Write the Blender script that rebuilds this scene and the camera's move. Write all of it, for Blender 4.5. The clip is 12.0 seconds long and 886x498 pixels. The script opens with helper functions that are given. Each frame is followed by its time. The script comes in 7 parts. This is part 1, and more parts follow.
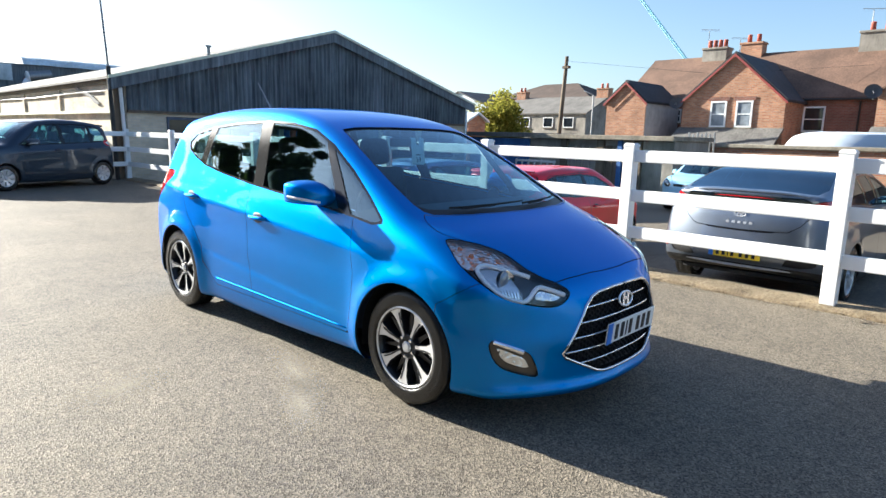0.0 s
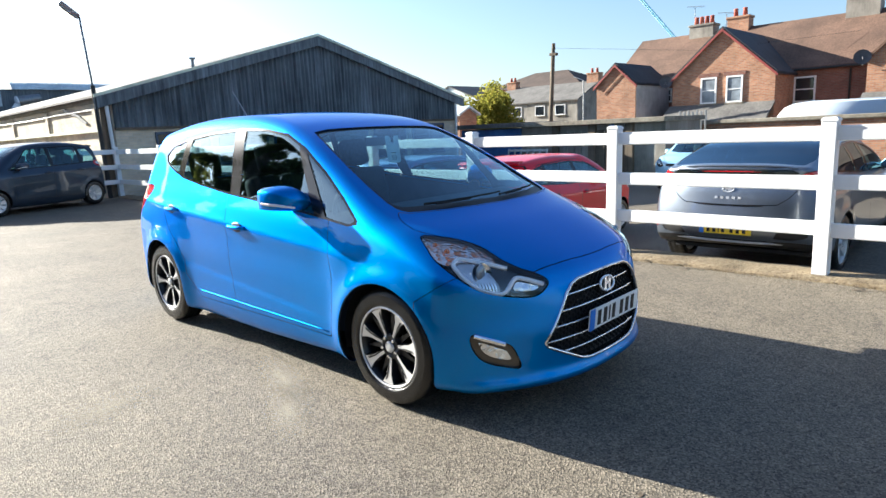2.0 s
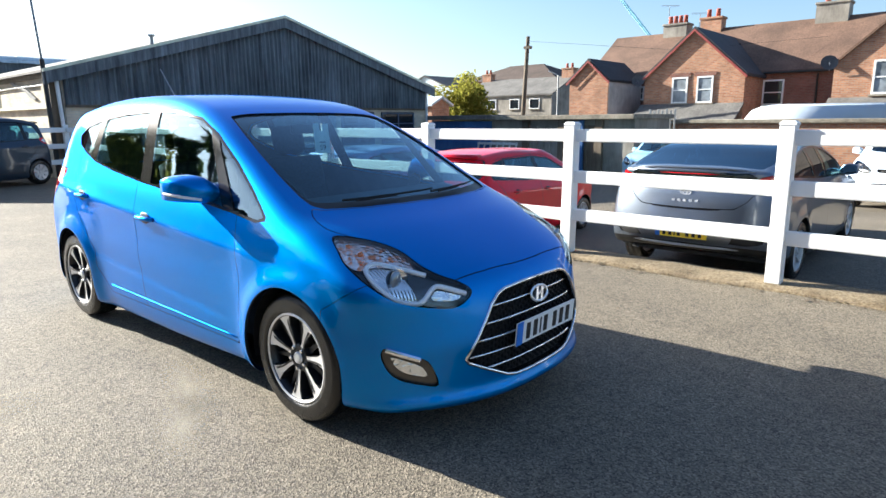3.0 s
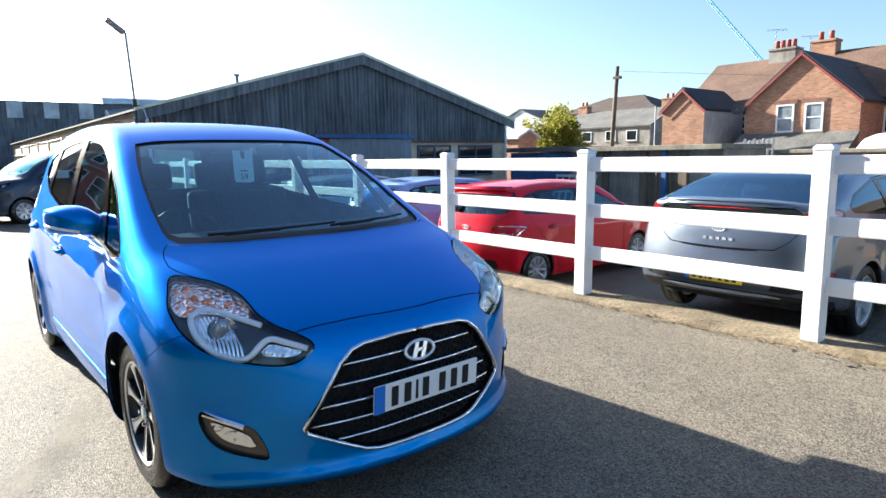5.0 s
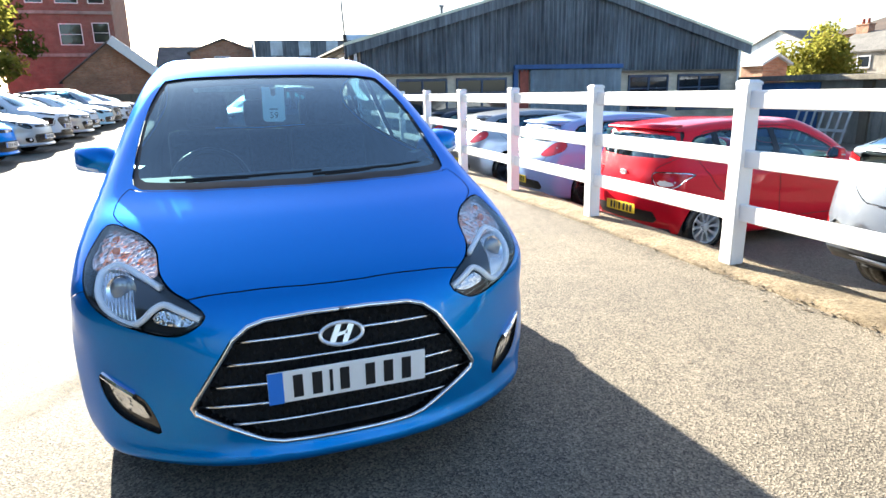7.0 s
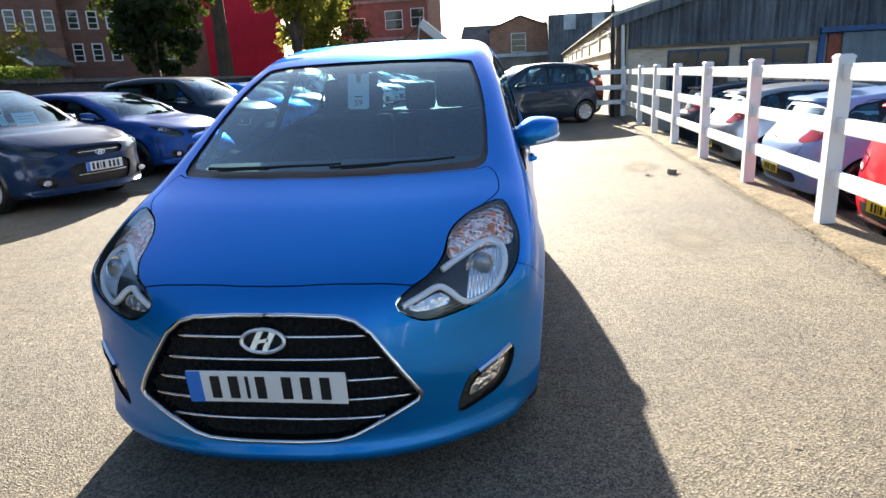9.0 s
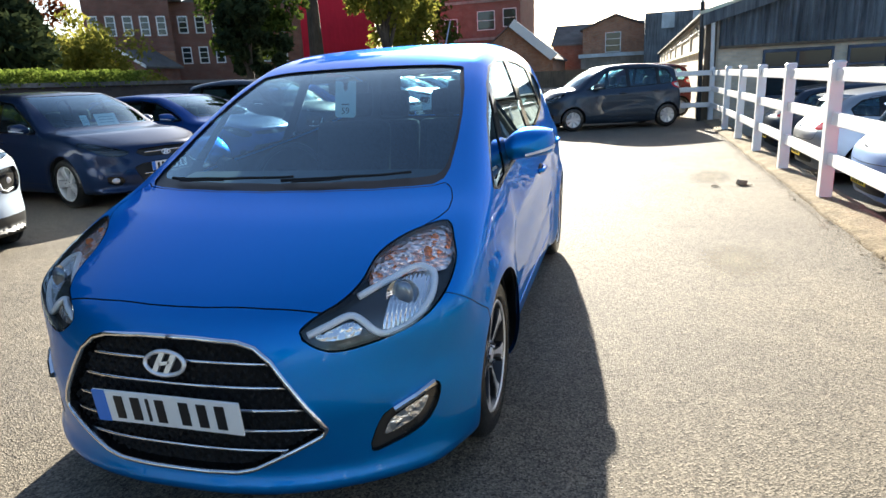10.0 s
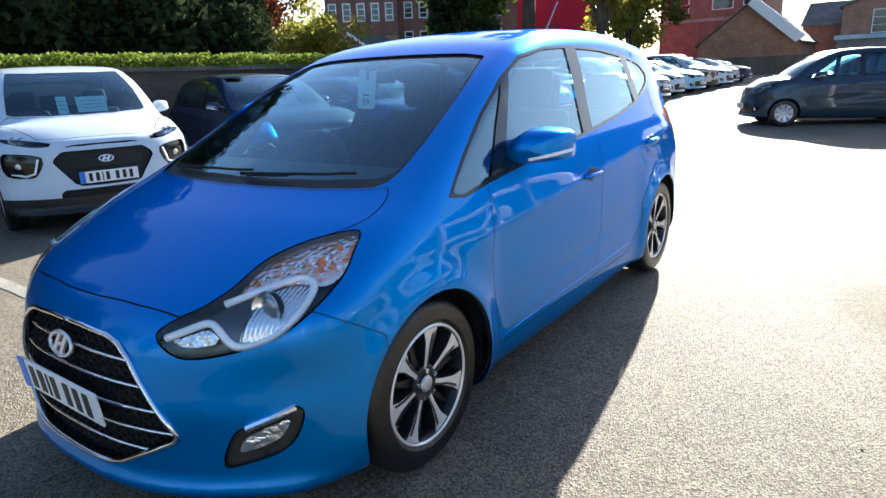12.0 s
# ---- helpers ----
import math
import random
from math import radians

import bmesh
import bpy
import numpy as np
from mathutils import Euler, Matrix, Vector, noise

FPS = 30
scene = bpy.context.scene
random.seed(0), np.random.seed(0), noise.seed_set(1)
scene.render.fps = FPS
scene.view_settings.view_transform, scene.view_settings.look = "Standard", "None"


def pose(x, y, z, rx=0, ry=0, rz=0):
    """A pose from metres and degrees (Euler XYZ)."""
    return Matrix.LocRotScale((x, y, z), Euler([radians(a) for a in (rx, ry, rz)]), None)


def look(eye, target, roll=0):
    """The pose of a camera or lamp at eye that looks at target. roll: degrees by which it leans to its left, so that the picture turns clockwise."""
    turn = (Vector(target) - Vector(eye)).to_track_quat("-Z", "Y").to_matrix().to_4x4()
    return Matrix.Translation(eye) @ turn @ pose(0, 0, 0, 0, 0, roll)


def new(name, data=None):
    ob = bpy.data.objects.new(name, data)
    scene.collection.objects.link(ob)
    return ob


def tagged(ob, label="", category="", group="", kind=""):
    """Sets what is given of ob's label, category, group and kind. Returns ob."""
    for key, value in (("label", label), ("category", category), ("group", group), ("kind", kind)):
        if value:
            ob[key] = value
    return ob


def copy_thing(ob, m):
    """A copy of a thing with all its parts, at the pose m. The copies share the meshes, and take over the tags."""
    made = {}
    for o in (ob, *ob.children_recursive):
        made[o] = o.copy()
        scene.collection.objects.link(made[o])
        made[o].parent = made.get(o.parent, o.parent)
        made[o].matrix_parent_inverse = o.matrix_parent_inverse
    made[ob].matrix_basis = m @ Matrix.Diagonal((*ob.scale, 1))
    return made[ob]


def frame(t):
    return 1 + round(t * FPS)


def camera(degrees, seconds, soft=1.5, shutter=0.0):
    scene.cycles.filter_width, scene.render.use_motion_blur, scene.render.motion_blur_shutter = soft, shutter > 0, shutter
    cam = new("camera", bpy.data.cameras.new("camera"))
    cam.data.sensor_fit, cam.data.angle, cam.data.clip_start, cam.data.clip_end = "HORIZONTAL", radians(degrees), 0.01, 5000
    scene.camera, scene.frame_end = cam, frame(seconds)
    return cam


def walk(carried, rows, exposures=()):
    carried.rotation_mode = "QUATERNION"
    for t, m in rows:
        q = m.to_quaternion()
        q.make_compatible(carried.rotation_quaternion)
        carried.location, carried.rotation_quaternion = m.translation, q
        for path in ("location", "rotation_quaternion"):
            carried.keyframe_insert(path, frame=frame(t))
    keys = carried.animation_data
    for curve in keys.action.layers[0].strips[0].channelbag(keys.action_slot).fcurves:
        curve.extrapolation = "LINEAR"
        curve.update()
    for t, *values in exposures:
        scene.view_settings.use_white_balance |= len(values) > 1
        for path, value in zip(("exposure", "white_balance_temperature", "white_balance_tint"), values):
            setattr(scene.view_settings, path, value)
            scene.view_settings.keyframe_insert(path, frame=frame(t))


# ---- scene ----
cam = camera(71.2, 12.0)
PATH = [
    (0, (-2.937, -2.332, 1.421), (-1.532, -0.955, 1.059), 1.4),
    (0.5, (-2.943, -2.333, 1.425), (-1.54, -0.955, 1.062), 0.6),
    (1, (-2.936, -2.338, 1.419), (-1.529, -0.962, 1.059), -0.1),
    (1.5, (-2.899, -2.348, 1.416), (-1.493, -0.975, 1.042), -1.2),
    (2, (-2.821, -2.405, 1.415), (-1.423, -1.025, 1.04), -2.6),
    (2.5, (-2.682, -2.428, 1.385), (-1.267, -1.069, 0.994), -3.4),
    (3, (-2.424, -2.383, 1.41), (-0.971, -1.071, 1.003), -0.5),
    (3.5, (-2.18, -2.421, 1.365), (-0.725, -1.098, 1.001), -2.9),
    (3.7, (-2.075, -2.472, 1.367), (-0.685, -1.078, 1.012), -1.4),
    (5.3, (-1.186, -2.759, 1.353), (-0.05, -1.143, 1.041), -1.0),
    (5.5, (-1.047, -2.787, 1.356), (-0.026, -1.117, 0.944), -0.3),
    (6, (-0.78, -2.811, 1.333), (0.077, -1.083, 0.805), -0.3),
    (6.5, (-0.503, -2.739, 1.365), (0.216, -0.949, 0.838), -1.3),
    (7, (-0.231, -2.715, 1.354), (0.355, -0.867, 0.861), -1.4),
    (7.5, (0.055, -2.72, 1.372), (0.395, -0.818, 0.855), 0.4),
    (7.7, (0.163, -2.704, 1.368), (0.416, -0.795, 0.83), -0.9),
    (9.3, (1.043, -2.398, 1.367), (0.647, -0.513, 0.827), -1.3),
    (9.5, (1.143, -2.332, 1.366), (0.705, -0.455, 0.833), -0.3),
    (10, (1.363, -2.182, 1.375), (0.777, -0.343, 0.852), -2.9),
    (10.5, (1.652, -2.076, 1.378), (0.852, -0.318, 0.859), -0.7),
    (11, (1.856, -1.921, 1.357), (0.933, -0.233, 0.811), -2.2),
    (11.5, (1.988, -1.709, 1.375), (0.957, -0.085, 0.829), -2.1),
    (12, (2.099, -1.505, 1.368), (0.932, 0.026, 0.825), -2.3),
]
LIGHTER = [(0, 2.00, 6050, 10), (5.5, 2.18, 6000, 10), (6.5, 2.38, 6100, 10), (6.8, 2.56, 6300, 10), (7.0, 2.70, 6400, 10), (7.7, 2.60, 6500, 11),
           (9.3, 2.06, 6600, 11), (10.0, 2.06, 6450, 10), (11.0, 2.16, 6250, 10), (12, 2.28, 6050, 10)]
walk(cam, [(t, look(eye, target, roll)) for t, eye, target, roll in PATH], LIGHTER)


# ---- daylight ----
SUN_AZIMUTH = (-0.205, 0.98)
SUN_HEIGHT = 21.0
sky = bpy.data.worlds.new("sky")
scene.world = sky
sky.use_nodes = True
sky_tree = sky.node_tree
sky_tree.nodes.clear()
sky_tex = sky_tree.nodes.new("ShaderNodeTexSky")
sky_tex.sky_type = "NISHITA"
sky_tex.sun_disc = False
sky_tex.sun_elevation = radians(SUN_HEIGHT)
sky_tex.sun_rotation = math.atan2(SUN_AZIMUTH[0], SUN_AZIMUTH[1])
sky_tex.air_density = 1.0
sky_tex.ozone_density = 2.6
sky_tex.dust_density = 1.4
sky_bg = sky_tree.nodes.new("ShaderNodeBackground")
sky_bg.inputs["Strength"].default_value = 0.058
sky_out = sky_tree.nodes.new("ShaderNodeOutputWorld")
sky_tree.links.new(sky_tex.outputs["Color"], sky_bg.inputs["Color"])
sky_tree.links.new(sky_bg.outputs["Background"], sky_out.inputs["Surface"])

sun_data = bpy.data.lights.new("sun", "SUN")
sun_data.energy = 5.0
sun_data.angle = radians(0.5)
sun_data.color = (1.0, 0.93, 0.78)
sun_lamp = new("sun", sun_data)
sun_dir = Vector((SUN_AZIMUTH[0], SUN_AZIMUTH[1], math.tan(radians(SUN_HEIGHT)))).normalized()
sun_lamp.matrix_world = look(sun_dir * 60, (0, 0, 0))


# ---- materials ----
def node_mat(name):
    m = bpy.data.materials.new(name)
    m.use_nodes = True
    return m, m.node_tree, m.node_tree.nodes["Principled BSDF"]


def texco(tree, scale=1.0, stretch=(1, 1, 1), space="Object"):
    tc = tree.nodes.new("ShaderNodeTexCoord")
    mp = tree.nodes.new("ShaderNodeMapping")
    mp.inputs["Scale"].default_value = [scale * s for s in stretch]
    tree.links.new(tc.outputs[space], mp.inputs["Vector"])
    return mp.outputs["Vector"]


def noise_node(tree, vec, scale, detail=4.0, rough=0.55):
    n = tree.nodes.new("ShaderNodeTexNoise")
    n.inputs["Scale"].default_value = scale
    n.inputs["Detail"].default_value = detail
    n.inputs["Roughness"].default_value = rough
    tree.links.new(vec, n.inputs["Vector"])
    return n.outputs["Fac"]


def ramp(tree, fac, stops):
    r = tree.nodes.new("ShaderNodeValToRGB")
    el = r.color_ramp.elements
    el[0].position, el[0].color = stops[0][0], (*stops[0][1], 1)
    el[1].position, el[1].color = stops[-1][0], (*stops[-1][1], 1)
    for p, c in stops[1:-1]:
        e = el.new(p)
        e.color = (*c, 1)
    tree.links.new(fac, r.inputs["Fac"])
    return r.outputs["Color"]


def mixc(tree, fac, a, b, mode="MIX"):
    m = tree.nodes.new("ShaderNodeMix")
    m.data_type, m.blend_type = "RGBA", mode
    for sock, v in ((m.inputs[0], fac), (m.inputs[6], a), (m.inputs[7], b)):
        if isinstance(v, (int, float)):
            sock.default_value = v
        elif isinstance(v, tuple):
            sock.default_value = (*v, 1)
        else:
            tree.links.new(v, sock)
    return m.outputs[2]


def bump(tree, bsdf, height, strength=0.3, dist=0.01):
    b = tree.nodes.new("ShaderNodeBump")
    b.inputs["Strength"].default_value = strength
    b.inputs["Distance"].default_value = dist
    tree.links.new(height, b.inputs["Height"])
    tree.links.new(b.outputs["Normal"], bsdf.inputs["Normal"])


def simple(name, color, rough=0.5, metal=0.0, coat=0.0, vary=0.12, scale=8.0, bump_s=0.0):
    """A plain material with a little large- and small-scale variation."""
    m, t, b = node_mat(name)
    v = texco(t)
    big = noise_node(t, v, scale, 5)
    lo = tuple(c * (1 - vary) for c in color)
    hi = tuple(min(1, c * (1 + vary)) for c in color)
    t.links.new(ramp(t, big, [(0.3, lo), (0.7, hi)]), b.inputs["Base Color"])
    b.inputs["Roughness"].default_value = rough
    b.inputs["Metallic"].default_value = metal
    b.inputs["Coat Weight"].default_value = coat
    b.inputs["Coat Roughness"].default_value = 0.03
    if bump_s:
        bump(t, b, noise_node(t, v, scale * 12, 3), bump_s)
    return m


def paint(name, color, metal=0.35, rough=0.38, coat=0.66, ior=1.42):
    """Car paint: fine metallic flake under a clear coat, with a thin film of dust."""
    m, t, b = node_mat(name)
    v = texco(t)
    flake = noise_node(t, v, 900.0, 1)
    dust = noise_node(t, v, 5.0, 6)
    base = ramp(t, flake, [(0.35, tuple(c * 0.86 for c in color)), (0.65, tuple(min(1, c * 1.1) for c in color))])
    t.links.new(base, b.inputs["Base Color"])
    b.inputs["Metallic"].default_value = metal
    b.inputs["Roughness"].default_value = rough
    b.inputs["Coat Weight"].default_value = coat
    b.inputs["Specular IOR Level"].default_value = 0.1
    b.inputs["Coat IOR"].default_value = ior
    r = t.nodes.new("ShaderNodeMapRange")
    r.inputs["To Min"].default_value, r.inputs["To Max"].default_value = 0.008, 0.04
    t.links.new(dust, r.inputs["Value"])
    t.links.new(r.outputs["Result"], b.inputs["Coat Roughness"])
    return m


def glass_mat(name, tint=(0.75, 0.82, 0.82), gloss=1.0, least=0.05):
    m = bpy.data.materials.new(name)
    m.use_nodes = True
    t = m.node_tree
    t.nodes.clear()
    out = t.nodes.new("ShaderNodeOutputMaterial")
    tr = t.nodes.new("ShaderNodeBsdfTransparent")
    tr.inputs["Color"].default_value = (*tint, 1)
    gl = t.nodes.new("ShaderNodeBsdfGlossy")
    gl.inputs["Roughness"].default_value = 0.015
    gl.inputs["Color"].default_value = (gloss * 0.64, gloss * 0.86, gloss, 1)
    lw = t.nodes.new("ShaderNodeLayerWeight")
    lw.inputs["Blend"].default_value = 0.5
    pw = t.nodes.new("ShaderNodeMath")
    pw.operation = "POWER"
    pw.inputs[1].default_value = 3.7
    t.links.new(lw.outputs["Facing"], pw.inputs[0])
    fr = t.nodes.new("ShaderNodeMath")
    fr.operation = "MULTIPLY_ADD"
    fr.inputs[1].default_value, fr.inputs[2].default_value = 0.97 - least, least
    t.links.new(pw.outputs[0], fr.inputs[0])
    mx = t.nodes.new("ShaderNodeMixShader")
    t.links.new(fr.outputs[0], mx.inputs["Fac"])
    t.links.new(tr.outputs["BSDF"], mx.inputs[1])
    t.links.new(gl.outputs["BSDF"], mx.inputs[2])
    t.links.new(mx.outputs["Shader"], out.inputs["Surface"])
    return m


def asphalt_mat(name, dark, light):
    m, t, b = node_mat(name)
    v = texco(t)
    grit = noise_node(t, v, 120.0, 4, 0.75)
    vor = t.nodes.new("ShaderNodeTexVoronoi")
    vor.inputs["Scale"].default_value = 130.0
    t.links.new(v, vor.inputs["Vector"])
    patch = noise_node(t, v, 0.45, 6, 0.6)
    stain = noise_node(t, v, 2.3, 5, 0.65)
    stones = ramp(t, vor.outputs["Color"], [(0.12, tuple(c * 0.80 for c in dark)), (0.55, light), (0.93, tuple(min(1, c * 1.7) for c in light))])
    tone = ramp(t, patch, [(0.3, (0.72, 0.72, 0.74)), (0.7, (1.12, 1.1, 1.06))])
    col = mixc(t, 1.0, stones, tone, "MULTIPLY")
    spots = ramp(t, stain, [(0.26, (0.74, 0.74, 0.74)), (0.43, (0.97, 0.97, 0.97)), (0.62, (1.02, 1.02, 1.02)), (0.74, (1.22, 1.20, 1.15))])
    col = mixc(t, 1.0, col, spots, "MULTIPLY")
    mid = noise_node(t, v, 11.0, 5, 0.7)
    col = mixc(t, 1.0, col, ramp(t, mid, [(0.3, (0.86, 0.86, 0.86)), (0.7, (1.13, 1.13, 1.12))]), "MULTIPLY")
    t.links.new(col, b.inputs["Base Color"])
    b.inputs["Roughness"].default_value = 0.8
    b.inputs["Specular IOR Level"].default_value = 0.3
    h = mixc(t, 0.5, grit, vor.outputs["Distance"])
    bump(t, b, h, 0.9, 0.008)
    return m


def brick_mat(name, a, b_col, mortar, scale=1.0):
    m, t, b = node_mat(name)
    tc = t.nodes.new("ShaderNodeTexCoord")
    geo = t.nodes.new("ShaderNodeNewGeometry")
    sep = t.nodes.new("ShaderNodeSeparateXYZ")
    t.links.new(tc.outputs["Object"], sep.inputs[0])
    add = t.nodes.new("ShaderNodeMath")
    t.links.new(sep.outputs["X"], add.inputs[0])
    t.links.new(sep.outputs["Y"], add.inputs[1])
    com = t.nodes.new("ShaderNodeCombineXYZ")
    t.links.new(add.outputs[0], com.inputs["X"])
    t.links.new(sep.outputs["Z"], com.inputs["Y"])
    br = t.nodes.new("ShaderNodeTexBrick")
    br.inputs["Scale"].default_value = scale
    br.inputs["Brick Width"].default_value = 0.225
    br.inputs["Row Height"].default_value = 0.075
    br.inputs["Mortar Size"].default_value = 0.010
    br.inputs["Color1"].default_value = (*a, 1)
    br.inputs["Color2"].default_value = (*b_col, 1)
    br.inputs["Mortar"].default_value = (*mortar, 1)
    t.links.new(com.outputs[0], br.inputs["Vector"])
    n = noise_node(t, texco(t), 1.2, 6, 0.65)
    col = mixc(t, 1.0, br.outputs["Color"], ramp(t, n, [(0.3, (0.68, 0.66, 0.64)), (0.7, (1.15, 1.12, 1.1))]), "MULTIPLY")
    t.links.new(col, b.inputs["Base Color"])
    b.inputs["Roughness"].default_value = 0.9
    bump(t, b, br.outputs["Fac"], -0.4, 0.01)
    return m


def streaky(name, a, b_col, rough=0.8, metal=0.0, sx=3.0, sz=0.35, relief=0.2, low=0.6):
    """Weathered sheet: streaks that run down, and blotches."""
    m, t, b = node_mat(name)
    n1 = noise_node(t, texco(t, 1.0, (sx, sx, sz)), 2.0, 7, 0.7)
    n2 = noise_node(t, texco(t), 0.7, 5, 0.6)
    c = ramp(t, n1, [(0.3, a), (0.7, b_col)])
    c = mixc(t, 1.0, c, ramp(t, n2, [(0.3, (low, low, low)), (0.7, (1 + (1 - low) / 2,) * 3)]), "MULTIPLY")
    t.links.new(c, b.inputs["Base Color"])
    b.inputs["Roughness"].default_value = rough
    b.inputs["Metallic"].default_value = metal
    bump(t, b, n1, relief, 0.01)
    return m


def rough_concrete(name, dark, mid, pale):
    """Coarse worn concrete: pitted, stained, with pale bare patches."""
    m, t, b = node_mat(name)
    v = texco(t)
    n1 = noise_node(t, v, 38.0, 6, 0.75)
    n2 = noise_node(t, v, 3.0, 6, 0.65)
    c = ramp(t, n1, [(0.32, dark), (0.5, mid), (0.7, pale)])
    c = mixc(t, 1.0, c, ramp(t, n2, [(0.3, (0.55, 0.52, 0.48)), (0.55, (1, 1, 1)), (0.75, (1.25, 1.22, 1.15))]), "MULTIPLY")
    t.links.new(c, b.inputs["Base Color"])
    b.inputs["Roughness"].default_value = 0.95
    bump(t, b, n1, 1.0, 0.02)
    return m


M_ASPHALT = asphalt_mat("asphalt_yard", (0.082, 0.070, 0.054), (0.180, 0.155, 0.120))
M_CONCRETE = streaky("old_concrete", (0.16, 0.14, 0.11), (0.36, 0.32, 0.25), 0.9, 0, 3, 3, 0.5)
M_WHITE = streaky("white_plastic_fence", (0.84, 0.84, 0.83), (0.88, 0.88, 0.87), 0.35, 0, 2, 2, 0.02, 0.93)
M_KERB = rough_concrete("worn_brown_concrete", (0.085, 0.062, 0.036), (0.25, 0.19, 0.115), (0.36, 0.30, 0.20))
M_BLUE = paint("metallic_blue_paint", (0.0006, 0.222, 0.65), 0.84, 0.44, 0.62, 1.46)
M_BLUE.node_tree.nodes["Principled BSDF"].inputs["Specular Tint"].default_value = (0.08, 0.40, 0.95, 1)
M_RED = paint("red_paint", (0.68, 0.008, 0.024), 0.0, 0.3)
M_GREY = paint("dark_grey_paint", (0.038, 0.056, 0.082), 0.6, 0.32)
M_MAROON = paint("dark_maroon_paint", (0.10, 0.012, 0.016), 0.3, 0.35)
M_NAVY = paint("navy_paint", (0.012, 0.028, 0.075), 0.5, 0.35)
M_MIDBLUE = paint("mid_blue_paint", (0.012, 0.075, 0.30), 0.5, 0.35)
M_STEEL = paint("iron_grey_paint", (0.19, 0.22, 0.27), 0.75, 0.30, 1.0, 1.5)
M_LILAC = paint("pale_blue_paint", (0.27, 0.40, 0.68), 0.0, 0.35)
# white paint, dimmed and blued in its colour for skylit shade
M_WPAINT = paint("sky_tinted_white_paint", (0.56, 0.64, 0.73), 0.0, 0.35)
M_AQUA = paint("light_blue_paint", (0.28, 0.50, 0.66), 0.1, 0.35)
M_SILVER = paint("silver_paint", (0.42, 0.44, 0.46), 0.7, 0.35)
M_BLACK = simple("black_plastic", (0.012, 0.012, 0.013), 0.45, vary=0.3)
M_GLOSSBLACK = simple("gloss_black_trim", (0.008, 0.008, 0.009), 0.12, vary=0.1)
M_TRIM = simple("dark_cabin_trim", (0.04, 0.041, 0.044), 0.7, vary=0.25)
M_SEAT = simple("charcoal_seat_cloth", (0.035, 0.035, 0.04), 0.9, vary=0.3, scale=60)
M_RUBBER = simple("tyre_rubber", (0.010, 0.010, 0.010), 0.24, vary=0.25, scale=30, bump_s=0.2)
M_RUBBER.node_tree.nodes["Principled BSDF"].inputs["Specular IOR Level"].default_value = 0.5
M_CHROME = simple("chrome", (0.82, 0.83, 0.85), 0.08, 1.0, vary=0.02)
M_BADGE = simple("satin_chrome_badge", (0.86, 0.87, 0.89), 0.24, 0.6, vary=0.02)
M_ALLOY = simple("machined_alloy", (0.82, 0.82, 0.82), 0.26, 0.5, vary=0.05)
M_ALLOYDARK = simple("dark_alloy_pocket", (0.022, 0.023, 0.026), 0.3, 0.4, vary=0.15)
M_RIMSILVER = simple("silver_wheel_cover", (0.58, 0.59, 0.60), 0.35, 0.5, vary=0.05)
M_GLASS = glass_mat("car_glass", (0.50, 0.74, 0.80), 1.0, 0.085)
M_SIDEGLASS = glass_mat("side_window_glass", (0.50, 0.64, 0.66), 1.0, 0.17)
M_DARKGLASS = glass_mat("tinted_glass", (0.04, 0.05, 0.07), 1.0, 0.09)
M_LENS = glass_mat("clear_lens", (0.96, 0.97, 0.98), 0.95, 0.05)
M_AMBER = simple("amber_lens", (0.75, 0.2, 0.05), 0.25, vary=0.1)
M_REDLENS = simple("red_lens", (0.52, 0.010, 0.016), 0.12, coat=1.0, vary=0.1)
M_PLATEW = simple("white_number_plate", (0.88, 0.88, 0.87), 0.35, vary=0.03)
M_PLATEY = simple("yellow_number_plate", (0.92, 0.66, 0.04), 0.4, vary=0.03)
M_PLATEBLUE = simple("blue_plate_band", (0.03, 0.20, 0.70), 0.4, vary=0.03)
M_INK = simple("black_ink", (0.01, 0.01, 0.012), 0.5, vary=0.05)
M_PAPER = simple("white_card", (0.82, 0.82, 0.80), 0.6, vary=0.03)


# ---- building blocks ----
def link_mesh(name, verts, faces, mat, parent=None, label="", smooth=False):
    me = bpy.data.meshes.new(name)
    me.from_pydata([tuple(v) for v in verts], [], [tuple(f) for f in faces])
    me.materials.append(mat)
    if smooth:
        me.polygons.foreach_set("use_smooth", [True] * len(me.polygons))
    me.update()
    ob = new(name, me)
    if parent is not None:
        ob.parent = parent
    if label:
        ob["label"] = label
    return ob


def part(name, bm, mat, parent=None, label="", smooth=False):
    """Links a bmesh as one mesh object under a thing or a part."""
    me = bpy.data.meshes.new(name)
    bm.to_mesh(me)
    bm.free()
    me.materials.append(mat)
    if smooth:
        me.polygons.foreach_set("use_smooth", [True] * len(me.polygons))
    ob = new(name, me)
    if parent is not None:
        ob.parent = parent
    if label:
        ob["label"] = label
    return ob


def thing(name, label, category, group="", at=None):
    ob = new(name)
    ob.empty_display_size = 0.2
    tagged(ob, label, category, group)
    if at is not None:
        ob.matrix_basis = at
    return ob


